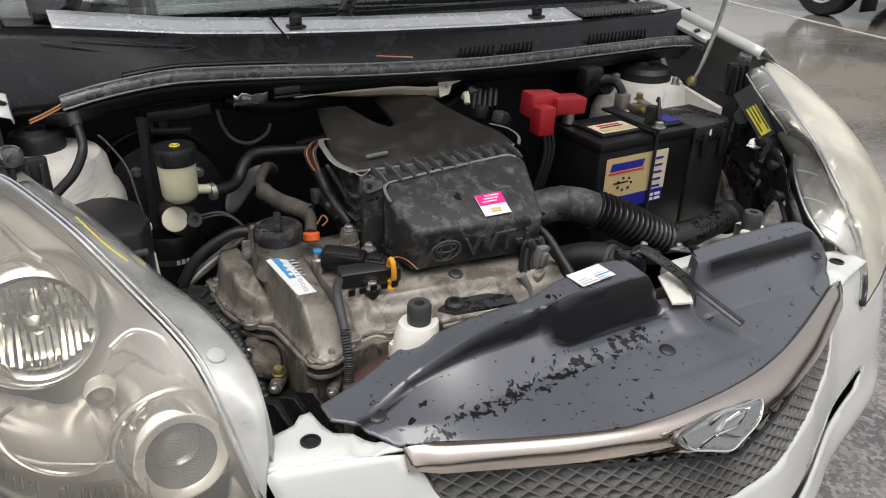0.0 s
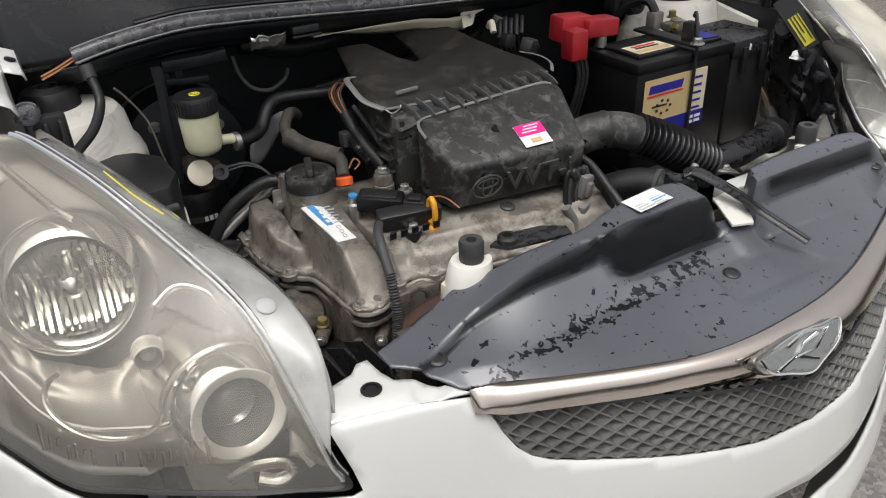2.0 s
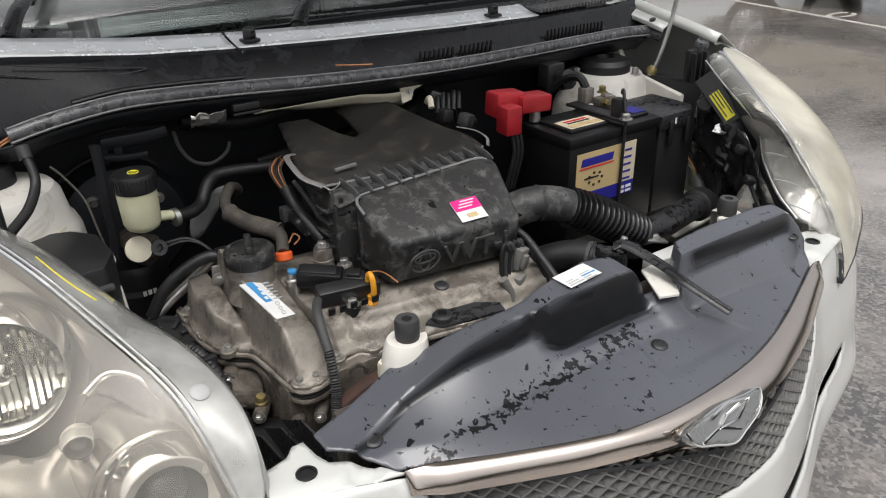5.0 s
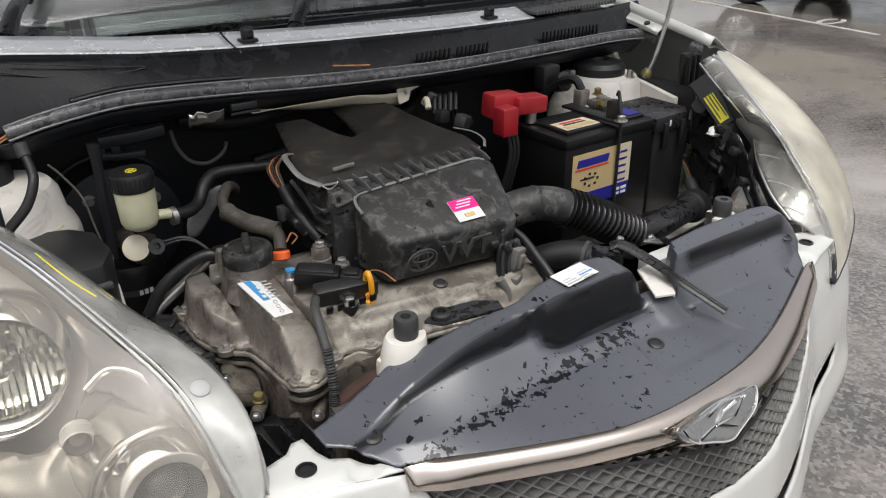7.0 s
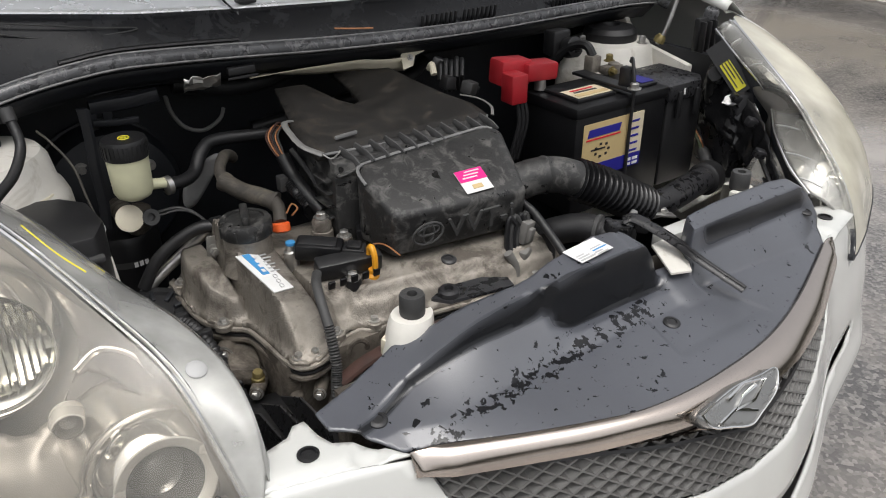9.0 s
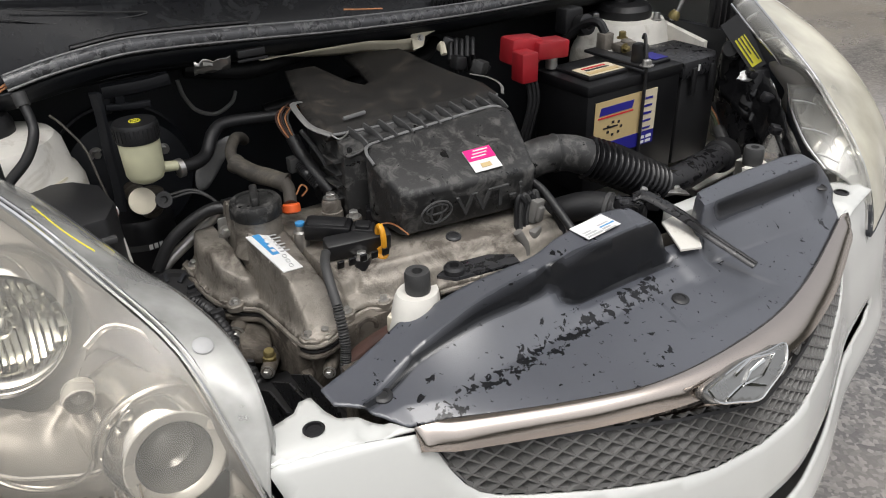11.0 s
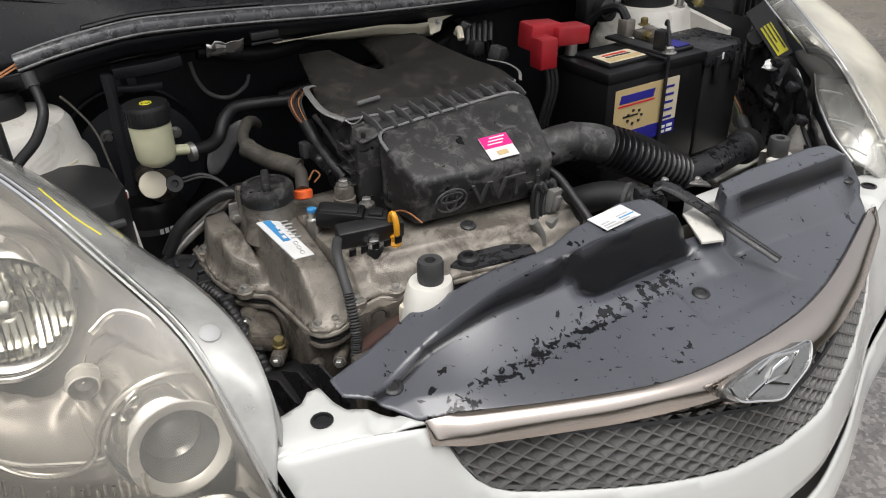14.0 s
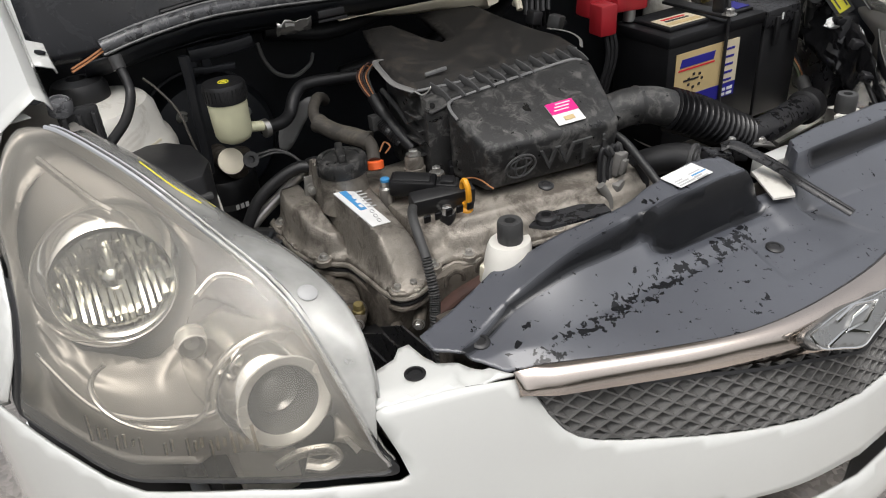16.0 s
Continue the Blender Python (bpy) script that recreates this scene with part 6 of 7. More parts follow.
def on_label(x, z, w, h, material, lift=0.0016, nm="print_bar", slant=0.0):
    bm = bmesh.new()
    card(bm, (x, 0.3938, z), LR, LU, w, h, lift)
    if slant:
        for v in bm.verts:
            v.co.x += slant * (v.co.z - z)
    part(nm, bm, material, gl_)


on_label(0.234, 0.652, 0.152, 0.026, BLUE)
on_label(0.347, 0.678, 0.039, 0.078, PALE_GOLD)
# the maker's mark as a plain slanted bar over a red line
on_label(0.244, 0.7305, 0.080, 0.0145, BLUE, slant=0.25)
on_label(0.241, 0.7245, 0.086, 0.0028, REDINK, slant=0.25)
for q in range(5):
    on_label(0.351 + 0.001 * q, 0.682 + 0.0142 * q, 0.023 - 0.001 * q, 0.0040, BLUE, 0.0024, slant=0.3)
for q in range(7):
    a = q * 0.9
    on_label(0.280 + 0.017 * math.cos(a), 0.700 + 0.012 * math.sin(a), 0.0055, 0.0045, INK)
on_label(0.255, 0.704, 0.036, 0.003, INK)
on_label(0.352, 0.664, 0.010, 0.0055, PAPER, 0.0024)
on_label(0.366, 0.664, 0.014, 0.0055, PAPER, 0.0024)
on_label(0.352, 0.655, 0.010, 0.005, PAPER, 0.0024)
on_label(0.366, 0.655, 0.014, 0.005, PAPER, 0.0024)
bm = bmesh.new()
card(bm, (0.242, 0.420, 0.7955), (1, 0, 0), (0, 1, 0), 0.084, 0.046)
tl = part("top_label", bm, PALE_GOLD, bat, "white and gold label on the lid")
bm = bmesh.new()
card(bm, (0.248, 0.425, 0.7965), (1, 0, 0), (0, 1, 0), 0.072, 0.012)
part("print_bar", bm, GOLD, tl)
for q in range(2):
    bm = bmesh.new()
    card(bm, (0.256, 0.443 + 0.010 * q, 0.7965), (1, 0, 0), (0, 1, 0), 0.054, 0.005)
    part("print_bar", bm, REDINK if q else INK, tl)
bm = bmesh.new()
card(bm, (0.405, 0.422, 0.7945), (1, 0, 0), (0, 1, 0), 0.034, 0.040)
part("blue_label", bm, BLUE, bat, "blue label on the lid")
# terminals
tp = thing("terminal_cover", "red plastic cover over the battery's positive terminal", "terminal cover", (0.19, 0.50, 0.79))
bm = bmesh.new()
rbox(bm, (0.139, 0.472, 0.788), (0.173, 0.508, 0.840), 0.004, about((0.17, 0.49, 0.82), 0, 0, -4))
part("cap_front", bm, RED, tp)
bm = bmesh.new()
rbox(bm, (0.192, 0.494, 0.814), (0.260, 0.536, 0.846), 0.005, about((0.21, 0.51, 0.83), 0, 3, -4))
part("cap_clamp", bm, RED, tp)
bm = bmesh.new()
rbox(bm, (0.148, 0.512, 0.808), (0.213, 0.556, 0.854), 0.006, about((0.17, 0.53, 0.83), 0, 4, -4))
part("cap_rear", bm, RED, tp)
bm = bmesh.new()
lathe(bm, [(0.011, 0), (0.010, 0.03)], (0.235, 0.512, 0.792), (0, 0, 1), 16)
part("post", bm, STEEL, tp)
for q in range(3):
    bm = bmesh.new()
    tube(bm, [(0.158 + 0.009 * q, 0.488, 0.795), (0.162 + 0.009 * q, 0.482, 0.75), (0.150 + 0.009 * q, 0.49, 0.68)], 0.004, 8, 6)
    part("cable", bm, RUBBER, tp)
nt = thing("negative_clamp", "bare metal clamp on the battery's negative terminal", "terminal clamp", (0.41, 0.52, 0.79))
bm = bmesh.new()
lathe(bm, [(0.013, 0), (0.012, 0.022), (0.009, 0.024)], (0.418, 0.506, 0.790), (0, 0, 1), 18)
part("post", bm, ALU, nt)
bm = bmesh.new()
rbox(bm, (0.390, 0.496, 0.794), (0.436, 0.518, 0.810), 0.003)
rbox(bm, (0.372, 0.518, 0.796), (0.396, 0.542, 0.828), 0.003)
part("clamp", bm, ALU, nt)
bolt(nt, (0.40, 0.494, 0.803), (0, -1, 0), 0.006, 0.01, BRASS)
bolt(nt, (0.430, 0.53, 0.81), (0, 0, 1), 0.007, 0.012, BRASS)
bm = bmesh.new()
tube(bm, [(0.384, 0.530, 0.826), (0.378, 0.545, 0.845), (0.372, 0.58, 0.835), (0.36, 0.62, 0.80)], 0.009, 8, 6)
part("earth_cable", bm, RUBBER, nt)
hd = thing("hold_down", "black steel battery hold-down strap with a hooked rod", "strap", (0.35, 0.45, 0.79))
bm = bmesh.new()
rbox(bm, (0.336, 0.386, 0.797), (0.366, 0.536, 0.803), 0.002)
rbox(bm, (0.343, 0.402, 0.800), (0.364, 0.426, 0.836), 0.004, about((0.355, 0.415, 0.80), 0, 0, 10))
part("strap", bm, PLAST, hd)
bm = bmesh.new()
tube(bm, [(0.3455, 0.3875, 0.640), (0.3455, 0.3875, 0.72), (0.3455, 0.3875, 0.800), (0.348, 0.394, 0.826), (0.354, 0.404, 0.846), (0.361, 0.413, 0.850), (0.366, 0.420, 0.842)], 0.0032, 8, 6)
part("hook_rod", bm, PLAST, hd)
bolt(hd, (0.3455, 0.3875, 0.803), (0, 0, 1), 0.008, 0.010)

fb = thing("fuse_box", "black plastic fuse box beside the battery, lid wet with rain", "fuse box", (0.51, 0.46, 0.60))
bm = bmesh.new()
rbox(bm, (0.462, 0.402, 0.58), (0.566, 0.520, 0.762), 0.006)
part("box", bm, PLAST, fb)
bm = bmesh.new()
prism(bm, [(0.456, 0.396), (0.548, 0.396), (0.575, 0.420), (0.575, 0.526), (0.456, 0.526)], 0.752, 0.786, None, 0.006)
part("box_lid", bm, PLAST_WET, fb)
for q in range(2):
    bm = bmesh.new()
    rbox(bm, (0.480 + 0.05 * q, 0.3905, 0.72), (0.492 + 0.05 * q, 0.3965, 0.772), 0.002)
    part("lid_latch", bm, PLAST, fb)
bm = bmesh.new()
card(bm, (0.496, 0.3955, 0.764), (1, 0, 0), (0, 0, 1), 0.005, 0.012, 0.0004)
part("pale_mark", bm, PAPER, fb)

# ---- sides of the bay ----
for s in (-1, 1):
    tw = thing("strut_tower", "dusty white painted strut tower with a black rubber cap", "strut tower", ((-0.655 if s < 0 else 0.572), 0.665, 0.45), "strut towers")
    cx, low = (-0.655, 0.0) if s < 0 else (0.572, -0.012)
    bm = bmesh.new()
    lathe(bm, [(0.125, 0.45), (0.118, 0.62), (0.110, 0.745), (0.104, 0.762), (0.098, 0.768), (0.092, 0.806), (0.084, 0.818), (0.055, 0.822)], (cx, 0.665, low), (0, 0, 1), 40)
    part("tower", bm, WHITE_BAY, tw)
    bm = bmesh.new()
    cr_ = 0.70 if s < 0 else 1.0
    lathe(bm, [(0.058 * cr_, 0.820), (0.058 * cr_, 0.838), (0.050 * cr_, 0.848), (0.020 * cr_, 0.852), (0.018 * cr_, 0.842)], (cx, 0.665 if s > 0 else 0.690, low), (0, 0, 1), 32)
    part("rubber_cap", bm, RUBBER, tw)
    for q in range(3 if s > 0 else 0):
        a = 0.9 + q * 2.1
        bolt(tw, (cx + 0.073 * math.cos(a), 0.665 + 0.073 * math.sin(a), 0.820 + low), (0, 0, 1), 0.007, 0.014)
    bm = bmesh.new()
    tube(bm, [(cx + 0.1005 * math.cos(a), 0.665 + 0.1005 * math.sin(a), 0.765 + low) for a in np.linspace(3.5, 5.6, 14)], 0.0022, 6, 2)
    part("seam_sealer", bm, CREAM, tw, "line of seam sealer")
    bm = bmesh.new()
    x0, x1 = sorted((s * 0.585, s * 0.652))
    rbox(bm, (x0, 0.16, 0.46), (x1, 0.60, 0.575), 0.008)
    structure(part("chassis_rail", bm, WHITE_BAY), "dusty white painted chassis rail", "rail")
# white side panel seen beside the stay, and the black liner in front of it
bm = bmesh.new()
prism(bm, [(0.50, 0.60), (0.80, 0.60), (0.80, 0.89), (0.72, 0.89), (0.66, 0.80), (0.50, 0.775)], 0.640, 0.652, Matrix(((0, 0, 1, 0), (1, 0, 0, 0), (0, 1, 0, 0), (0, 0, 0, 1))), 0.003)
structure(part("apron_panel", bm, WHITE_BAY), "white painted inner apron panel", "panel")
# steel panel bolt heads on the firewall side bracket, right of the battery
bm = bmesh.new()
rbox(bm, (0.352, 0.606, 0.812), (0.398, 0.640, 0.862), 0.006)
rel = part("relay_block", bm, PLAST)
tagged(rel, "black plastic relay block beside the strut tower", "relay")
bm = bmesh.new()
lathe(bm, [(0.020, 0), (0.020, 0.022), (0.012, 0.024), (0.011, 0.012)], (0.384, 0.600, 0.828), (0, -1, 0.3), 20)
part("socket", bm, RUBBER, rel)

# bump stops on the wings
for s in (-1, 1):
    MIRROR = s > 0
    bs = thing("bump_stop", "black rubber bonnet bump stop on a finned bracket", "bump stop", (-0.683, 0.505, 0.80), "bump stops")
    bm = bmesh.new()
    rbox(bm, (-0.700, 0.498, 0.800), (-0.652, 0.512, 0.868), 0.004)
    part("bracket", bm, RUBBER, bs)
    for q in range(3):
        bm = bmesh.new()
        rbox(bm, (-0.697 + 0.017 * q, 0.486, 0.795), (-0.691 + 0.017 * q, 0.500, 0.862), 0.002)
        part("fin", bm, RUBBER, bs)
    bm = bmesh.new()
    lathe(bm, [(0.015, 0), (0.015, 0.014), (0.012, 0.018), (0.010, 0.018), (0.009, 0.015), (0.001, 0.015)], (-0.693, 0.505, 0.866), (0.1, -0.25, 1), 22)
    part("pad", bm, RUBBER_WET, bs)
MIRROR = False

fbr = thing("relay_box", "black plastic relay box beside the strut tower", "relay box", (-0.60, 0.57, 0.55))
bm = bmesh.new()
prism(bm, [(-0.654, 0.430), (-0.562, 0.430), (-0.541, 0.475), (-0.546, 0.545), (-0.573, 0.580), (-0.654, 0.605)], 0.50, 0.768, None, 0.005)
part("box", bm, PLAST, fbr)
bm = bmesh.new()
rbox(bm, (-0.590, 0.422, 0.735), (-0.556, 0.433, 0.743), 0.002)
part("latch", bm, TAPE, fbr)
bm = bmesh.new()
rbox(bm, (-0.600, 0.422, 0.690), (-0.568, 0.433, 0.698), 0.002)
part("latch", bm, TAPE, fbr)
bm = bmesh.new()
rbox(bm, (-0.541, 0.470, 0.545), (-0.537, 0.492, 0.715), 0.001, about((-0.54, 0.48, 0.65), 0, -4, 0))
part("white_strip", bm, WHITE_BAY, fbr, "narrow white painted strip")

hs = thing("washer_hose", "black rubber hose with a grey end piece", "hose", (-0.62, 0.55, 0.80))
bm = bmesh.new()
tube(bm, [(-0.604, 0.606, 0.886), (-0.600, 0.590, 0.862), (-0.603, 0.575, 0.843), (-0.622, 0.542, 0.824), (-0.655, 0.505, 0.808), (-0.67, 0.48, 0.79)], 0.0068, 10, 8)
part("hose", bm, RUBBER, hs)
bm = bmesh.new()
tube(bm, [(-0.604, 0.608, 0.892), (-0.6025, 0.600, 0.876)], 0.0092, 10, 3)
part("end_piece", bm, TAPE, hs)
wr = thing("sensor_lead", "thin grey lead with a red and white plug", "cable", (-0.54, 0.56, 0.72))
bm = bmesh.new()
tube(bm, [(-0.572, 0.64, 0.845), (-0.562, 0.615, 0.835), (-0.546, 0.585, 0.806), (-0.541, 0.565, 0.765), (-0.536, 0.552, 0.728)], 0.0017, 8, 8)
part("lead", bm, HOSE, wr)
bm = bmesh.new()
rbox(bm, (-0.541, 0.541, 0.717), (-0.530, 0.552, 0.729), 0.003)
pg = part("plug", bm, PAPER, wr)
for q in range(2):
    bm = bmesh.new()
    rbox(bm, (-0.540 + 0.005 * q, 0.5398, 0.7175), (-0.5375 + 0.005 * q, 0.5405, 0.7285), 0.0)
    part("stripe", bm, RED, pg)

# ---- brake fluid, firewall ----
br = thing("brake_reservoir", "milky yellow brake fluid reservoir with a black screw cap", "reservoir", (-0.474, 0.590, 0.72))
rc = (-0.4745, 0.588, 0)
bm = bmesh.new()
lathe(bm, [(0.014, 0.738), (0.024, 0.744), (0.0275, 0.752), (0.0285, 0.780), (0.0295, 0.812)], rc, (0, 0, 1), 36)
part("bottle", bm, RESERVOIR, br)
bm = bmesh.new()
lathe(bm, [(0.0305, 0.803), (0.0312, 0.806), (0.0312, 0.826), (0.0295, 0.830), (0.010, 0.8312)], rc, (0, 0, 1), 40)
cp = part("cap", bm, RUBBER, br, "black screw cap with a yellow mark")
bm = bmesh.new()
tube(bm, [(rc[0] + 0.0075 * math.cos(a), rc[1] - 0.004 + 0.0075 * math.sin(a), 0.8314) for a in np.linspace(0, 6.283, 17)], 0.0010, 6, 1, smooth=False)
rbox(bm, (rc[0] - 0.004, rc[1] - 0.006, 0.8310), (rc[0] + 0.004, rc[1] - 0.002, 0.8322), 0.0)
part("cap_mark", bm, YELLOW, cp)
for q in range(30):
    a = 2 * math.pi * q / 30
    bm = bmesh.new()
    rbox(bm, (0.0308, -0.0010, 0.807), (0.0322, 0.0010, 0.825), 0.0, Matrix.Translation((rc[0], rc[1], 0)) @ Euler((0, 0, a)).to_matrix().to_4x4())
    part("cap_rib", bm, RUBBER, cp)
bm = bmesh.new()
tube(bm, [(-0.450, 0.592, 0.752), (-0.428, 0.594, 0.748)], 0.008, 10, 2)
part("outlet", bm, RESERVOIR, br)
bm = bmesh.new()
lathe(bm, [(0.010, -0.005), (0.0145, -0.004), (0.0145, 0.004), (0.010, 0.005)], (-0.424, 0.596, 0.742), (1, 0.2, 0), 20)
part("hose_clamp", bm, STEEL, br)
bhs = thing("clutch_hose", "black rubber hose from the fluid reservoir", "hose", (-0.33, 0.65, 0.73))
bm = bmesh.new()
tube(bm, [(-0.428, 0.597, 0.742), (-0.395, 0.610, 0.738), (-0.372, 0.628, 0.742), (-0.350, 0.648, 0.765), (-0.320, 0.660, 0.772), (-0.235, 0.655, 0.766)], 0.0102, 12, 8)
part("hose", bm, RUBBER, bhs)
mc = thing("master_cylinder", "grey cast brake master cylinder with a cream disc", "master cylinder", (-0.47, 0.65, 0.62))
bm = bmesh.new()
tube(bm, [(-0.468, 0.612, 0.712), (-0.470, 0.616, 0.690), (-0.470, 0.66, 0.665), (-0.47, 0.80, 0.65)], 0.017, 14, 6)
part("cylinder", bm, ALU_DARK, mc)
bm = bmesh.new()
lathe(bm, [(0.020, 0), (0.020, 0.004), (0.016, 0.005), (0.004, 0.0052)], (-0.489, 0.590, 0.708), (0.1, -0.9, 0.35), 24)
part("cream_disc", bm, CREAM, mc)
bm = bmesh.new()
lathe(bm, [(0.0125, 0), (0.0125, 0.010), (0.006, 0.010), (0.005, 0.004)], (-0.460, 0.594, 0.700), (0.1, -0.9, 0.35), 20)
part("bush", bm, TAPE, mc)
for q in range(2):
    bm = bmesh.new()
    tube(bm, [(-0.445, 0.600, 0.702 - 0.006 * q), (-0.415, 0.590, 0.705 - 0.004 * q), (-0.392, 0.575, 0.690), (-0.372, 0.56, 0.655), (-0.36, 0.55, 0.62)], 0.0024, 6, 8)
    part("pipe", bm, TAPE, mc)
bo = thing("brake_booster", "black domed brake booster on the firewall", "brake booster", (-0.47, 0.80, 0.66))
bm = bmesh.new()
lathe(bm, [(0.118, 0.0), (0.118, 0.05), (0.105, 0.075), (0.060, 0.088), (0.02, 0.090)], (-0.465, 0.86, 0.66), (0, -1, 0.08), 40)
part("dome", bm, DARK, bo)
bm = bmesh.new()
lathe(bm, [(0.117, -0.004), (0.122, -0.003), (0.122, 0.004), (0.117, 0.005)], (-0.465, 0.838, 0.662), (0, -1, 0.08), 40)
part("crimped_rim", bm, BRKT, bo)
for a in (0.6, 2.2):
    bolt(bo, (-0.465 + 0.075 * math.cos(a), 0.782, 0.665 + 0.075 * math.sin(a)), (0, -1, 0.08), 0.007, 0.012)
kc = thing("canister", "black canister with a printed grey label", "canister", (-0.485, 0.66, 0.50))
bm = bmesh.new()
lathe(bm, [(0.050, 0.50), (0.052, 0.51), (0.052, 0.635), (0.046, 0.645), (0.02, 0.647)], (-0.480, 0.700, 0), (0, 0, 1), 32)
part("can", bm, BATT, kc)
rows = [[(-0.480 + 0.0526 * math.cos(a), 0.700 + 0.0526 * math.sin(a), z) for a in np.linspace(3.95, 5.05, 10)] for z in (0.596, 0.607)]
part("grey_label", strip(rows), TAPE, kc, "grey label strip")
for q in range(3):
    bm = bmesh.new()
    card(bm, (-0.486 + 0.0085 * q, 0.6462 + 0.001 * q, 0.5975), (1, 0.12, 0), (0, 0, 1), 0.0058, 0.0085, 0.0, 0.0008)
    part("print_bar", bm, PAPER, kc)
# loop of pale hose and dark hoses low on the firewall
ph = thing("heater_hose", "pale grey hose loop on the dark firewall", "hose", (-0.31, 0.80, 0.75))
bm = bmesh.new()
tube(bm, [(-0.352, 0.80, 0.815), (-0.347, 0.795, 0.785), (-0.330, 0.79, 0.758), (-0.300, 0.785, 0.748), (-0.268, 0.79, 0.760), (-0.255, 0.80, 0.775)], 0.0036, 8, 8)
part("hose", bm, CLIPM, ph)
for nm, pts, r in (("heater_hose", [(-0.34, 0.79, 0.835), (-0.22, 0.78, 0.815), (-0.10, 0.80, 0.83), (0.0, 0.82, 0.84)], 0.016), ("heater_hose", [(-0.20, 0.82, 0.72), (-0.05, 0.80, 0.74), (0.12, 0.80, 0.76), (0.2, 0.84, 0.78)], 0.014)):
    t2 = thing(nm, "dark rubber heater hose along the firewall", "hose", pts[0])
    bm = bmesh.new()
    tube(bm, pts, r, 10, 8)
    part("hose", bm, RUBBER, t2)
hsld = thing("heat_shield", "thin pale crumpled heat shield under the seal", "heat shield", (-0.05, 0.70, 0.84))
rows = []
for t in np.linspace(0, 1, 4):
    rows.append([(x, 0.676 + 0.02 * t, 0.853 - 0.004 * math.sin(9 * x) - (0.026 + 0.004 * math.sin(23 * x)) * t * smooth01(-0.25, -0.06, x) - 0.006 * smooth01(-0.05, 0.02, x)) for x in np.linspace(-0.245, 0.062, 30)])
part("sheet", strip(rows), CREAM, hsld, thick=0.0015)
bm = bmesh.new()
prism(bm, [(0.040, 0.664), (0.062, 0.668), (0.074, 0.686), (0.104, 0.694), (0.086, 0.703), (0.066, 0.704), (0.045, 0.692)], 0.834, 0.8365, about((0.06, 0.68, 0.835), 55, 0, 0) @ Matrix.Translation((0, 0, 0.006)), 0.0)
ear = part("ear", bm, CREAM, hsld)
bolt(ear, (0.062, 0.676, 0.842), (0, -0.8, 0.5), 0.004, 0.004)
bt = thing("seal_bracket", "small dirty metal bracket under the seal", "bracket", (-0.33, 0.66, 0.87))
rows = [[(-0.360 + 0.058 * u, 0.648 + 0.010 * t + 0.005 * noise.noise(Vector((u * 4.0, t * 3.0, 1.7))), 0.880 - 0.022 * t + 0.006 * noise.noise(Vector((u * 5.0, t * 4.0, 9.2)))) for u in np.linspace(0, 1, 9)] for t in np.linspace(0, 1, 6)]
bm = strip(rows)
part("plate", bm, STEEL, bt, "crumpled bare metal plate", thick=0.0012, angle=20)
bm = bmesh.new()
rbox(bm, (-0.290, 0.648, 0.872), (-0.245, 0.660, 0.884), 0.002)
rbox(bm, (-0.292, 0.646, 0.866), (-0.242, 0.650, 0.870), 0.001)
part("clip_box", bm, PLAST, bt)
sb = thing("seal_rail", "rail carrying the rubber seal, near black for the bay's shade", "rail", (0, 0.68, 0.86))
# rail and plenum floor: shade under the cowl painted as near black
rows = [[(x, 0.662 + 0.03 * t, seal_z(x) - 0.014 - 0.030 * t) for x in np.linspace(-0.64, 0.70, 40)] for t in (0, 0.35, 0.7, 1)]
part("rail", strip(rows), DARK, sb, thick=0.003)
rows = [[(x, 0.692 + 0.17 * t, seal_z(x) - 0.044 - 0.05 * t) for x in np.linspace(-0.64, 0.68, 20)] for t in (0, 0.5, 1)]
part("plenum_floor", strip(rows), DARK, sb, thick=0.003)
gp = thing("grey_paddle", "flat grey plastic paddle behind the engine", "paddle", (-0.34, 0.72, 0.66))
pad = [(-0.372, 0.650), (-0.358, 0.645), (-0.340, 0.662), (-0.318, 0.690), (-0.300, 0.712), (-0.304, 0.724), (-0.320, 0.722), (-0.345, 0.708), (-0.368, 0.680)]
bm = patch([(p.x, p.y) for p in curve([(a, b, 0) for a, b in pad], 4, True)], lambda x, z: Vector((x - 0.018, 0.655, z + 0.026)), 0.008)
part("paddle", bm, GREY_LINE, gp, thick=0.003)

# dark brackets, a strut and moulded panels between tower, reservoir and seal
fwb = thing("firewall_bracket", "dark grey notched steel bracket on the firewall", "bracket", (-0.469, 0.7, 0.842))
for pts, r in (([(-0.49, 0.7, 0.846), (-0.468, 0.7, 0.846), (-0.427, 0.7, 0.846), (-0.389, 0.7, 0.849)], 0.0075), ([(-0.491, 0.69, 0.825), (-0.462, 0.69, 0.821), (-0.426, 0.69, 0.819)], 0.0035)):
    bm = bmesh.new()
    tube(bm, pts, r, 8, 5, flat=1.6)
    part("bracket_arm", bm, BRKT, fwb)
bm = bmesh.new()
for a in [(-0.49, 0.7, 0.846), (-0.468, 0.7, 0.846), (-0.427, 0.7, 0.846), (-0.389, 0.7, 0.849)][:2]:
    rbox(bm, (a[0] - 0.006, a[1] - 0.004, a[2] - 0.034), (a[0] + 0.008, a[1] + 0.004, a[2]), 0.002)
part("bracket_legs", bm, BRKT, fwb)
bst = thing("booster_strut", "dark painted strut beside the fluid reservoir", "strut", (-0.511, 0.66, 0.67))
bm = bmesh.new()
tube(bm, [(-0.506, 0.66, 0.859), (-0.505, 0.66, 0.818), (-0.507, 0.66, 0.77), (-0.507, 0.66, 0.71), (-0.511, 0.66, 0.67)], 0.0095, 8, 6, flat=0.5)
part("strut_bar", bm, BRKT, bst)

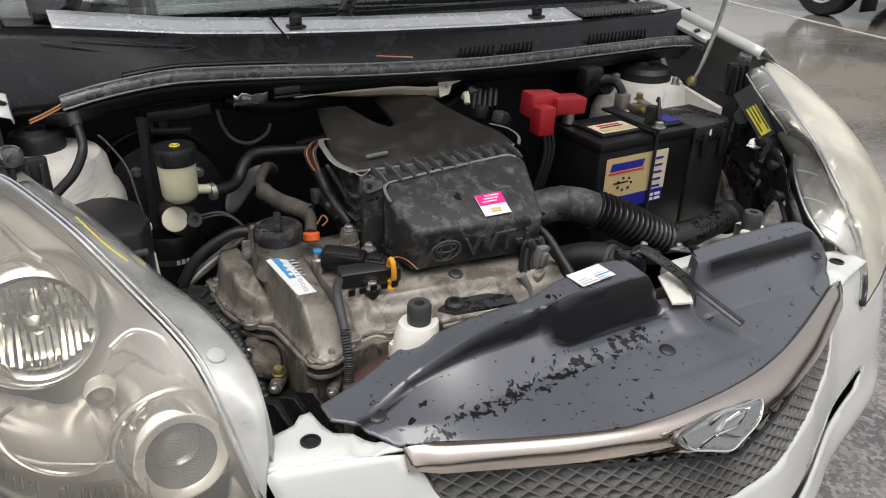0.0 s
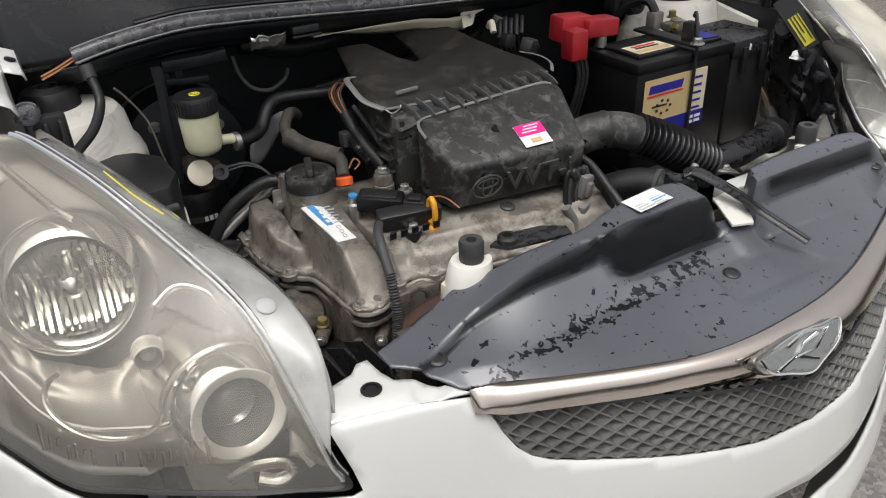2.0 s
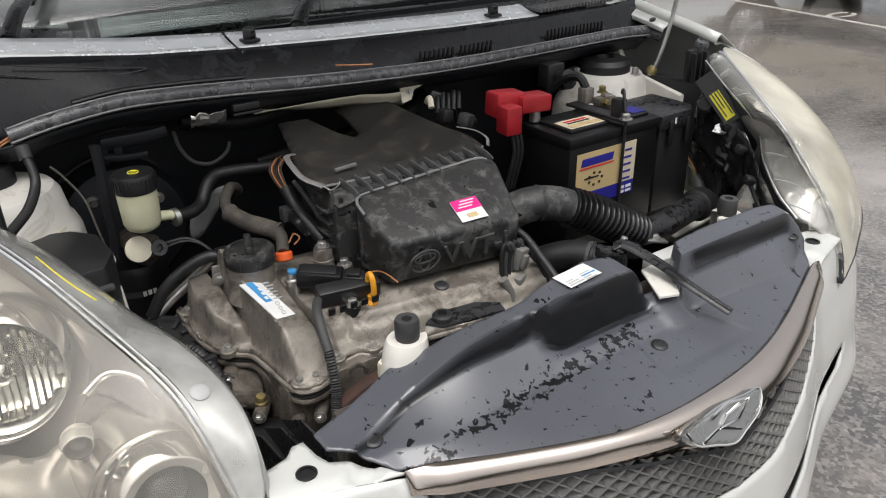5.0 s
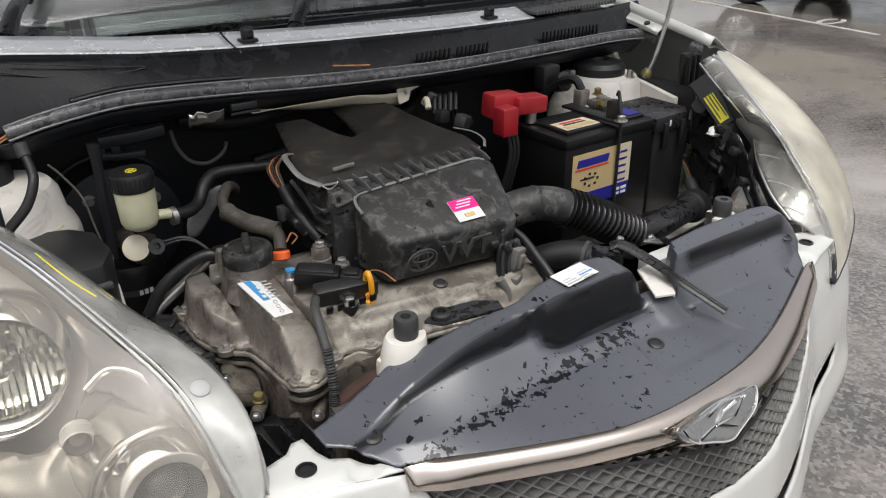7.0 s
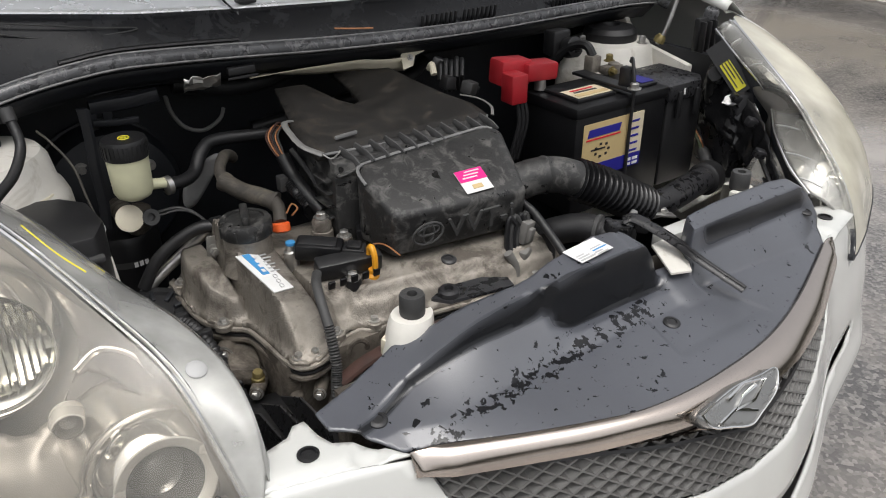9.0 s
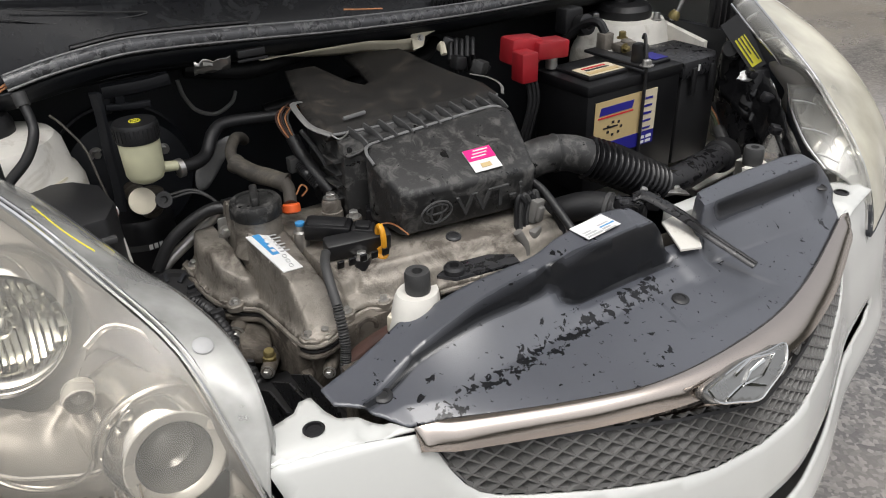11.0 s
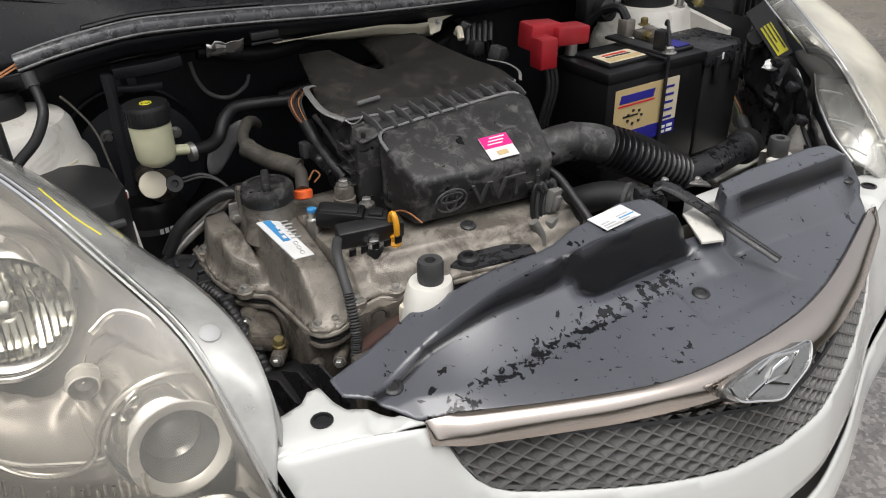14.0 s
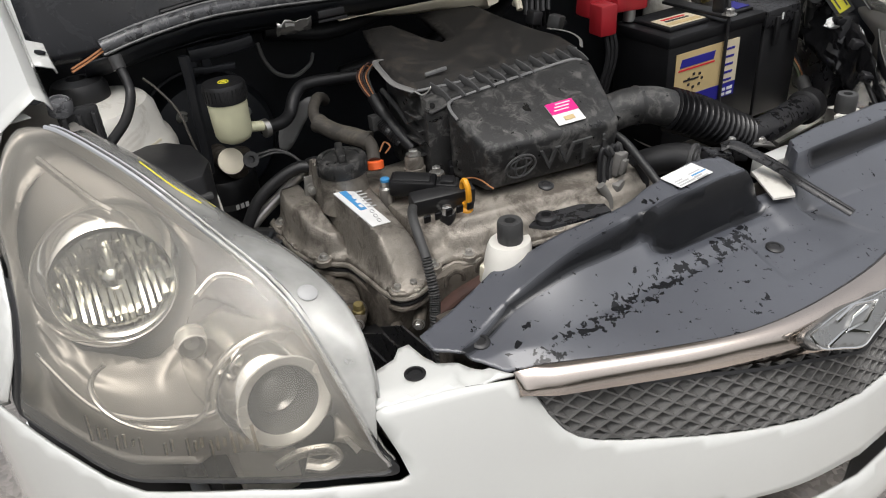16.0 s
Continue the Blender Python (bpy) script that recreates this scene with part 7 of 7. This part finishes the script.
# wiring beside the air cleaner
wl_ = thing("injector_loom", "bare coloured wires leaving a black taped loom", "wiring loom", (-0.25, 0.53, 0.70))
for q, mt in enumerate((RUST, COPPER, RUST, RUBBER, COPPER, TAPE)):
    dx = 0.004 * (q - 2.5)
    bm = bmesh.new()
    tube(bm, [(-0.232 + dx, 0.585, 0.796), (-0.244 + dx * 1.4, 0.582, 0.801 + 0.003 * (q % 3)), (-0.262 + dx, 0.572, 0.793), (-0.262 + dx * 0.8, 0.560, 0.775), (-0.256 + dx * 0.4, 0.545, 0.755)], 0.0015, 6, 6)
    part("wire", bm, mt, wl_)
bm = bmesh.new()
tube(bm, [(-0.258, 0.550, 0.765), (-0.254, 0.530, 0.742), (-0.252, 0.505, 0.728), (-0.246, 0.48, 0.712), (-0.240, 0.462, 0.700)], 0.0105, 10, 8)
part("taped_loom", bm, RUBBER, wl_)
bm = bmesh.new()
tube(bm, [(-0.268, 0.520, 0.735), (-0.262, 0.500, 0.722), (-0.252, 0.482, 0.706)], 0.0085, 10, 16, rad=lambda t: 1 + 0.13 * math.sin(t * 30 * math.pi))
part("sleeve", bm, PLAST, wl_)
bm = bmesh.new()
tube(bm, [(-0.240, 0.555, 0.770), (-0.232, 0.520, 0.745), (-0.228, 0.490, 0.722)], 0.0042, 8, 6)
part("rod", bm, TAPE, wl_)
bm = bmesh.new()
rbox(bm, (-0.282, 0.512, 0.722), (-0.268, 0.530, 0.746), 0.003)
part("connector", bm, TAPE, wl_)

# throttle-side connectors and wiring between air cleaner and battery
tc_ = thing("throttle_connectors", "cluster of black connectors and leads behind the air cleaner", "connectors", (0.11, 0.60, 0.78))
for q, (x, y, z, w) in enumerate(((0.085, 0.590, 0.812, 0.022), (0.118, 0.570, 0.802, 0.026), (0.100, 0.640, 0.832, 0.030), (0.145, 0.600, 0.785, 0.024))):
    bm = bmesh.new()
    rbox(bm, (x - w / 2, y - 0.012, z - 0.012), (x + w / 2, y + 0.012, z + 0.012), 0.004, about((x, y, z), 10 * q, 12, 25 * q))
    part("connector", bm, PLAST if q != 1 else TAPE, tc_)
for q in range(5):
    bm = bmesh.new()
    tube(bm, [(0.075 + 0.012 * q, 0.60, 0.815), (0.09 + 0.012 * q, 0.62, 0.838 + 0.004 * (q % 2)), (0.115 + 0.010 * q, 0.645, 0.820), (0.13 + 0.01 * q, 0.66, 0.77)], 0.0045, 8, 6)
    part("lead", bm, RUBBER, tc_)
bm = bmesh.new()
tube(bm, [(0.062, 0.600, 0.828), (0.066, 0.612, 0.842), (0.070, 0.626, 0.832)], 0.006, 8, 6)
part("pale_tip", bm, CREAM, tc_)

# ---- front of the engine: mounts, catch, hoses ----
for s in (-1, 1):
    MIRROR = s > 0
    rm = thing("radiator_mount", "white painted radiator mount with a black rubber bush", "mount", (-0.300, 0.122, 0.66), "radiator mounts")
    bm = bmesh.new()
    rows = []
    for t in np.linspace(0, 1, 8):
        r0 = 0.0225 + 0.008 * t ** 0.8
        rows.append([(-0.300 - 0.010 * t + r0 * math.cos(a) * 1.1, 0.1225 - 0.004 * t + r0 * math.sin(a), 0.7205 - 0.075 * t ** 1.4) for a in np.linspace(1.2, 6.2, 26)])
    rows.insert(0, [(-0.300, 0.1225, 0.7215)] * 26)
    bm = strip(rows)
    bmesh.ops.remove_doubles(bm, verts=bm.verts, dist=0.0001)
    part("bracket", bm, WHITE_BAY, rm)
    bm = bmesh.new()
    lathe(bm, [(0.0140, 0.7195), (0.0150, 0.724), (0.0150, 0.744), (0.0135, 0.7475), (0.0065, 0.7475), (0.0055, 0.738), (0.001, 0.738)], (-0.300, 0.1215, 0), (0, 0, 1), 28)
    part("bush", bm, TAPE, rm)
MIRROR = False
gb = thing("grommet_bracket", "black bracket with a rubber grommet behind the cover", "bracket", (-0.23, 0.115, 0.73))
bm = bmesh.new()
prism(bm, [(-0.276, 0.118), (-0.262, 0.100), (-0.18, 0.086), (-0.175, 0.104), (-0.20, 0.122), (-0.25, 0.130)], 0.730, 0.734, None, 0.0)
part("plate", bm, PLAST_WET, gb)
bm = bmesh.new()
lathe(bm, [(0.0125, 0.734), (0.0125, 0.740), (0.010, 0.743), (0.006, 0.743), (0.005, 0.738), (0.001, 0.738)], (-0.255, 0.113, 0), (0, 0, 1), 24)
part("grommet", bm, RUBBER, gb)
cw = thing("cream_clip", "small cream plastic clip at the cover's edge", "clip", (-0.326, 0.138, 0.67))
bm = bmesh.new()
rbox(bm, (-0.336, 0.130, 0.668), (-0.318, 0.140, 0.696), 0.004, about((-0.327, 0.135, 0.68), 8, -8, 25))
part("clip_body", bm, CREAM, cw)

lt = thing("bonnet_catch", "white painted bonnet catch plate with a black lever", "catch", (0.10, 0.08, 0.66))
bm = bmesh.new()
prism(bm, [(0.055, 0.042), (0.083, 0.031), (0.105, 0.055), (0.140, 0.115), (0.095, 0.110)], 0.687, 0.690, None, 0.0)
part("plate", bm, WHITE_BAY, lt)
bm = bmesh.new()
rbox(bm, (0.130, 0.112, 0.660), (0.205, 0.140, 0.690), 0.004)
part("cross_rail", bm, WHITE, lt)
bm = bmesh.new()
rbox(bm, (0.138, 0.076, 0.690), (0.205, 0.100, 0.708), 0.005, about((0.17, 0.09, 0.70), 0, 0, 8))
part("guide", bm, PLAST_WET, lt)
lev = [(0.086, 0.158, 0.712), (0.096, 0.146, 0.717), (0.104, 0.100, 0.709), (0.103, 0.063, 0.704), (0.099, 0.031, 0.700), (0.113, -0.031, 0.680)]
bm = bmesh.new()
tube(bm, lev, 0.0095, 10, 8, rad=lambda t: 1.25 - 0.45 * t, flat=0.42)
lvr = part("lever", bm, PLAST_WET, lt, "flat black lever, wet")
bm = bmesh.new()
tube(bm, [(p[0] + 0.0005, p[1], p[2] + 0.0042) for p in lev[2:]], 0.0022, 6, 8, flat=0.5)
part("lever_rib", bm, PLAST, lvr)
bolt(lt, (0.006, 0.075, cover_z(-0.03, 0.05) + 0.004), (0, 0, 1), 0.005, 0.005)

rh = thing("radiator_hose", "black rubber radiator hose with a steel clamp", "hose", (0.08, 0.24, 0.64))
bm = bmesh.new()
tube(bm, [(0.02, 0.34, 0.60), (0.040, 0.300, 0.632), (0.060, 0.270, 0.655), (0.085, 0.238, 0.668), (0.100, 0.205, 0.668)], 0.0225, 16, 8)
part("hose", bm, RUBBER, rh)
for d, r in ((0.0, 0.0265), (0.012, 0.0245)):
    bm = bmesh.new()
    lathe(bm, [(r - 0.002, -0.004), (r, -0.003), (r, 0.003), (r - 0.002, 0.004)], (0.096 + d * 0.4, 0.213 - d, 0.668), (0.45, -0.9, 0.02), 28)
    part("clamp", bm, TAPE if d == 0 else PLAST, rh)
bm = bmesh.new()
lathe(bm, [(0.021, -0.01), (0.021, 0.03), (0.017, 0.034), (0.008, 0.036)], (0.100, 0.190, 0.668), (0.45, -0.9, 0.02), 24)
part("neck", bm, PLAST, rh)
bm = bmesh.new()
rbox(bm, (0.112, 0.160, 0.676), (0.150, 0.180, 0.700), 0.005, about((0.13, 0.17, 0.69), 0, 8, -30))
rbox(bm, (0.062, 0.150, 0.690), (0.100, 0.176, 0.708), 0.004, about((0.08, 0.16, 0.70), 0, 8, -25))
part("filler_block", bm, PLAST_WET, rh)
bolt(rh, (0.112, 0.166, 0.704), (0.2, -0.2, 1), 0.006, 0.012)
vt = thing("vacuum_pipe", "thin black pipe between air cleaner and radiator", "pipe", (0.02, 0.24, 0.66))
bm = bmesh.new()
tube(bm, [(0.016, 0.300, 0.706), (0.020, 0.278, 0.698), (0.018, 0.240, 0.680), (0.015, 0.200, 0.660), (0.012, 0.16, 0.635)], 0.0065, 10, 6)
part("pipe", bm, PLAST, vt)
cn = thing("lambda_connector", "grey plastic connectors hanging in front of the engine", "connector", (-0.004, 0.275, 0.60))
PALEGREY = mat("grey_connector", (0.17, 0.165, 0.155), 0.5, var=0.2, bump=0.1)
bm = bmesh.new()
rbox(bm, (-0.012, 0.262, 0.655), (0.010, 0.276, 0.692), 0.003, about((0, 0.27, 0.67), 8, 6, 15))
rbox(bm, (-0.008, 0.256, 0.660), (0.004, 0.264, 0.684), 0.002, about((0, 0.27, 0.67), 8, 6, 15))
part("plug_upper", bm, PALEGREY, cn)
bm = bmesh.new()
rbox(bm, (-0.018, 0.258, 0.612), (0.004, 0.274, 0.650), 0.004, about((0, 0.27, 0.63), 4, -8, 20))
part("plug_lower", bm, PALEGREY, cn)
for q in range(4):
    bm = bmesh.new()
    tube(bm, [(-0.018 + 0.008 * q, 0.272, 0.690), (-0.028 + 0.010 * q, 0.276, 0.70), (-0.034 + 0.006 * q, 0.272, 0.66), (-0.030 + 0.010 * q, 0.262, 0.62), (-0.02 + 0.01 * q, 0.25, 0.56)], 0.0042, 8, 6)
    part("lead", bm, TAPE if q % 2 else PLAST, cn)
for q, p in enumerate(((-0.04, 0.262, 0.652), (0.03, 0.262, 0.668))):
    bm = bmesh.new()
    tube(bm, [p, (p[0] + 0.012, p[1] - 0.006, p[2] - 0.028), (p[0] + 0.006, p[1] - 0.012, p[2] - 0.06)], 0.007, 10, 6)
    part("sleeve", bm, PALEGREY if q == 0 else PLAST, cn)
oc2 = thing("filter_cap", "round black cap low in front of the engine", "cap", (0.012, 0.255, 0.58))
bm = bmesh.new()
lathe(bm, [(0.022, 0.585), (0.022, 0.616), (0.019, 0.621), (0.014, 0.621), (0.013, 0.617), (0.001, 0.617)], (0.014, 0.242, 0), (0, -0.1, 1), 28)
part("cap", bm, PLAST, oc2)

# ---- left of the engine as the driver sits: hoses, pump, duct ----
wh_ = thing("coolant_hose", "black bent coolant hose on a metal pipe", "hose", (-0.42, 0.53, 0.60))
bm = bmesh.new()
tube(bm, [(-0.378, 0.520, 0.690), (-0.404, 0.533, 0.692), (-0.438, 0.543, 0.676), (-0.472, 0.548, 0.650), (-0.498, 0.548, 0.612)], 0.0095, 12, 8)
part("hose", bm, RUBBER, wh_)
bm = bmesh.new()
tube(bm, [(-0.385, 0.545, 0.682), (-0.425, 0.557, 0.650), (-0.475, 0.556, 0.618), (-0.51, 0.55, 0.59)], 0.0085, 12, 6)
part("pipe", bm, STEEL, wh_)
bm = bmesh.new()
rbox(bm, (-0.392, 0.514, 0.682), (-0.372, 0.534, 0.704), 0.003)
part("hose_clip", bm, RUBBER, wh_)
bm = bmesh.new()
rbox(bm, (-0.412, 0.498, 0.640), (-0.392, 0.503, 0.690), 0.002, about((-0.40, 0.50, 0.66), 0, 6, 0))
tb = part("bracket", bm, STEEL, wh_)
bolt(tb, (-0.402, 0.497, 0.668), (0, -1, 0.1), 0.0065, 0.008)
alt = thing("alternator", "grimy black round alternator housing", "alternator", (-0.495, 0.50, 0.45))
bm = bmesh.new()
lathe(bm, [(0.062, 0.0), (0.062, 0.085), (0.056, 0.095), (0.045, 0.097), (0.042, 0.092), (0.024, 0.092), (0.022, 0.100), (0.003, 0.100)], (-0.502, 0.515, 0.505), (0.05, -0.25, 1), 36)
ah = part("housing", bm, PLAST, alt)
for q in range(10):
    a = 2 * math.pi * q / 10
    bm = bmesh.new()
    rbox(bm, (0.026, -0.003, 0.085), (0.046, 0.003, 0.0985), 0.001, Matrix.Translation((-0.502, 0.515, 0.505)) @ Vector((0.05, -0.25, 1)).to_track_quat("Z", "Y").to_matrix().to_4x4() @ Euler((0, 0, a)).to_matrix().to_4x4())
    part("vane", bm, DARK, ah)
ud = thing("air_guide", "black finned plastic air guide between lamp and radiator", "air guide", (-0.46, 0.20, 0.50))
rows = [[(x, 0.10 + 0.21 * t, 0.560 + 0.004 * math.sin(40 * x) - 0.03 * t) for x in np.linspace(-0.505, -0.385, 12)] for t in np.linspace(0, 1, 8)]
part("sheet", strip(rows), PLAST, ud, thick=0.003)
for q in range(4):
    bm = bmesh.new()
    x = -0.492 + 0.026 * q
    prism(bm, [(0.105, 0.0), (0.27, 0.0), (0.20, 0.045), (0.125, 0.055)], -0.0014, 0.0014, Matrix.Translation((x, 0.0, 0.556)) @ Matrix(((0, 0, 1, 0), (1, 0, 0, 0), (0, 1, 0, 0), (0, 0, 0, 1))), 0.0)
    part("fin", bm, PLAST_WET, ud)

# ---- beside the other lamp: label bracket, washer filler, wires ----
lbk = thing("lamp_bracket", "black bracket behind the lamp with a yellow warning label", "bracket", (0.58, 0.36, 0.70))
bm = bmesh.new()
yo = Vector((0.5642, 0.3283, 0.773))
yr, yu = Vector((0.5754, 0.3176, 0.7855)) - yo, Vector((0.552, 0.3666, 0.8159)) - yo
card(bm, yo - yr.normalized() * 0.006 - yu.normalized() * 0.008, yr, yu, 0.036, 0.105, -0.008, 0.008)
part("bracket_plate", bm, PLAST, lbk)
bm = bmesh.new()
card(bm, yo, yr, yu, 0.0199, 0.0588, 0.001)
yl = part("warning_label", bm, YELLOW, lbk, "yellow label with black print")
yn = yr.normalized().cross(yu.normalized())
for q in range(3):
    bm = bmesh.new()
    card(bm, yo + yr.normalized() * (0.004 + 0.006 * q) + yu.normalized() * (0.006 + 0.016 * (q == 1)) + yn * 0.0018, yr, yu, 0.0022, 0.056 - 0.02 * (q == 1))
    part("print_bar", bm, INK if q else TAPE, yl)
bm = bmesh.new()
rbox(bm, (0.575, 0.30, 0.60), (0.62, 0.43, 0.775), 0.012, about((0.60, 0.36, 0.70), 0, 0, -22))
part("lamp_back", bm, PLAST_WET, lbk)
fm = thing("foam_scrap", "torn piece of white foam beside the lamp", "foam", (0.566, 0.335, 0.755))
bm = bmesh.new()
bmesh.ops.create_icosphere(bm, subdivisions=3, radius=1.0)
for v in bm.verts:
    k = 1 + 0.35 * noise.noise(v.co * 2.2)
    v.co = Vector((0.566 + 0.025 * v.co.x * k, 0.333 + 0.013 * v.co.y * k, 0.757 + 0.010 * v.co.z * k))
part("foam", bm, PAPER, fm)
wf = thing("washer_filler", "black washer filler pipe rising beside the fuse box", "filler pipe", (0.60, 0.42, 0.58))
bm = bmesh.new()
tube(bm, [(0.626, 0.400, 0.555), (0.616, 0.400, 0.592), (0.606, 0.400, 0.665), (0.588, 0.398, 0.737), (0.580, 0.394, 0.788)], 0.0125, 12, 8)
part("pipe", bm, RUBBER, wf)
bm = bmesh.new()
tube(bm, [(0.578, 0.392, 0.780), (0.566, 0.385, 0.796), (0.552, 0.372, 0.800)], 0.0135, 12, 6)
part("elbow", bm, PLAST, wf)
for z in (0.640, 0.700):
    bm = bmesh.new()
    lathe(bm, [(0.0125, -0.005), (0.0150, -0.004), (0.0150, 0.004), (0.0125, 0.005)], (0.606 - (z - 0.665) * 0.25, 0.400, z), (-0.25, 0, 1), 18)
    part("pipe_band", bm, PLAST, wf)
bm = bmesh.new()
prism(bm, [(0.36, 0.590), (0.50, 0.545), (0.525, 0.610), (0.50, 0.655), (0.37, 0.662)], 0.630, 0.637, Matrix(((0, 0, 1, 0), (1, 0, 0, 0), (0, 1, 0, 0), (0, 0, 0, 1))), 0.002)
structure(part("wing_panel", bm, WHITE_BAY), "dusty white painted inner panel beside the fuse box", "panel")
wz = thing("lamp_loom", "green, brown and black wires in a split sleeve", "wiring loom", (0.58, 0.40, 0.60))
GREENW = mat("green_wire", (0.05, 0.07, 0.03), 0.5, var=0.2)
for q, mt in enumerate((GREENW, COPPER, RUBBER, TAPE)):
    bm = bmesh.new()
    tube(bm, [(0.575 + 0.006 * q, 0.425, 0.675), (0.580 + 0.005 * q, 0.405, 0.650), (0.566 + 0.005 * q, 0.380, 0.632), (0.555 + 0.004 * q, 0.35, 0.60)], 0.0036, 6, 6)
    part("wire", bm, mt, wz)
bm = bmesh.new()
tube(bm, [(0.572, 0.385, 0.636), (0.560, 0.362, 0.620), (0.552, 0.34, 0.585)], 0.0125, 10, 20, rad=lambda t: 1 + 0.12 * math.sin(40 * math.pi * t))
part("sleeve", bm, TAPE, wz)
hn = thing("horn", "black round horn behind the lamp", "horn", (0.56, 0.24, 0.60))
bm = bmesh.new()
lathe(bm, [(0.045, 0), (0.048, 0.01), (0.045, 0.022), (0.02, 0.03), (0.012, 0.045)], (0.555, 0.235, 0.60), (-0.3, -0.4, 0.9), 28)
part("horn_body", bm, PLAST, hn)
bm = bmesh.new()
rbox(bm, (0.50, 0.19, 0.585), (0.57, 0.21, 0.63), 0.006, about((0.53, 0.2, 0.6), 10, 0, -20))
part("horn_bracket", bm, PLAST_WET, hn)
# yellow label along the other lamp's upper edge
yl2 = thing("lamp_label", "narrow yellow label along the lamp's rear edge", "label", (-0.615, 0.40, 0.79))
bm = bmesh.new()
a, b = Vector((-0.632, 0.460, 0.797)), Vector((-0.578, 0.335, 0.760))
card(bm, b + Vector((0, 0, 0.003)), a - b, Vector((0.6, 0.3, 0.9)), (a - b).length, 0.006, 0.0005)
part("label", bm, YELLOW, yl2)
# small twig on the cowl and scrap of dust
tg = thing("twig", "thin dry pale twig lying against the cowl", "twig", (0.0, 0.665, 0.905))
bm = bmesh.new()
tube(bm, [(-0.090, 0.672, 0.915), (-0.055, 0.669, 0.911), (-0.020, 0.664, 0.908)], 0.0016, 6, 5)
part("twig_stem", bm, COPPER, tg)

sl = thing("side_loom", "black taped wiring loom with bare clips beside the engine", "wiring loom", (-0.46, 0.44, 0.55))
bm = bmesh.new()
tube(bm, [(-0.505, 0.500, 0.585), (-0.478, 0.452, 0.600), (-0.462, 0.405, 0.592), (-0.452, 0.350, 0.560), (-0.445, 0.300, 0.520)], 0.0085, 10, 24, rad=lambda t: 1 + 0.12 * math.sin(t * 60 * math.pi))
part("sleeve", bm, RUBBER, sl)
bm = bmesh.new()
tube(bm, [(-0.500, 0.470, 0.575), (-0.472, 0.425, 0.568), (-0.466, 0.370, 0.545), (-0.462, 0.320, 0.50)], 0.0055, 8, 8)
part("lead", bm, TAPE, sl)
for y, z in ((0.452, 0.600), (0.405, 0.592)):
    bm = bmesh.new()
    rbox(bm, (-0.486 + (0.452 - y) * 0.35, y - 0.006, z - 0.011), (-0.466 + (0.452 - y) * 0.35, y + 0.006, z + 0.011), 0.003)
    part("clip", bm, PLAST, sl)
dl = thing("drive_belt", "black ribbed drive belt running down to a dark pulley", "belt", (-0.455, 0.36, 0.45))
bm = bmesh.new()
tube(bm, [(-0.452, 0.330, 0.560), (-0.450, 0.345, 0.50), (-0.448, 0.36, 0.40)], 0.012, 8, 6, flat=0.3)
part("belt", bm, RUBBER, dl)
bm = bmesh.new()
lathe(bm, [(0.060, -0.012), (0.062, -0.008), (0.058, 0.0), (0.062, 0.008), (0.060, 0.012), (0.020, 0.010), (0.018, 0.018), (0.002, 0.018)], (-0.455, 0.36, 0.44), (-1, 0, 0), 32)
part("pulley", bm, ALU_DARK, dl)

# crumpled wet black liner, clips and leads on the dark back of the lamp
ls = thing("lamp_liner", "wet crumpled black plastic liner along the back of the lamp", "liner", (0.56, 0.33, 0.70))
liner_top = curve([(0.600, 0.420, 0.815), (0.575, 0.345, 0.790), (0.572, 0.300, 0.765), (0.548, 0.245, 0.735), (0.500, 0.190, 0.700), (0.455, 0.130, 0.668)], 8)
rows = []
for k in range(9):
    t = k / 8
    rows.append([p + Vector((-0.020 * t - 0.007 * noise.noise(Vector((i * 0.45, k * 0.9, 3.1))), 0.010 * noise.noise(Vector((i * 0.5, k * 0.8, 7.7))), -0.004 - 0.095 * t)) for i, p in enumerate(liner_top)])
part("liner_sheet", strip(rows), LINER, ls, thick=0.002, angle=24)
for i in (6, 14, 22, 30):
    p = liner_top[i]
    bm = bmesh.new()
    rbox(bm, (p.x - 0.026, p.y - 0.008, p.z - 0.022), (p.x - 0.006, p.y + 0.010, p.z - 0.006), 0.004, about(p, 12, 18, -28))
    part("clip", bm, PLAST_WET, ls)
for dz in (0.0, 0.012, 0.024):
    bm = bmesh.new()
    tube(bm, [(0.520, 0.232, 0.690 - dz), (0.480, 0.176, 0.664 - dz), (0.442, 0.122, 0.640 - dz), (0.415, 0.095, 0.622 - dz)], 0.0042, 8, 8)
    part("lead", bm, RUBBER, ls)
bm = bmesh.new()
rbox(bm, (0.455, 0.330, 0.560), (0.585, 0.405, 0.566), 0.002, about((0.52, 0.36, 0.563), 8, -6, 0))
structure(part("rail_gusset", bm, WHITE_BAY), "dusty white painted gusset beside the fuse box", "panel")
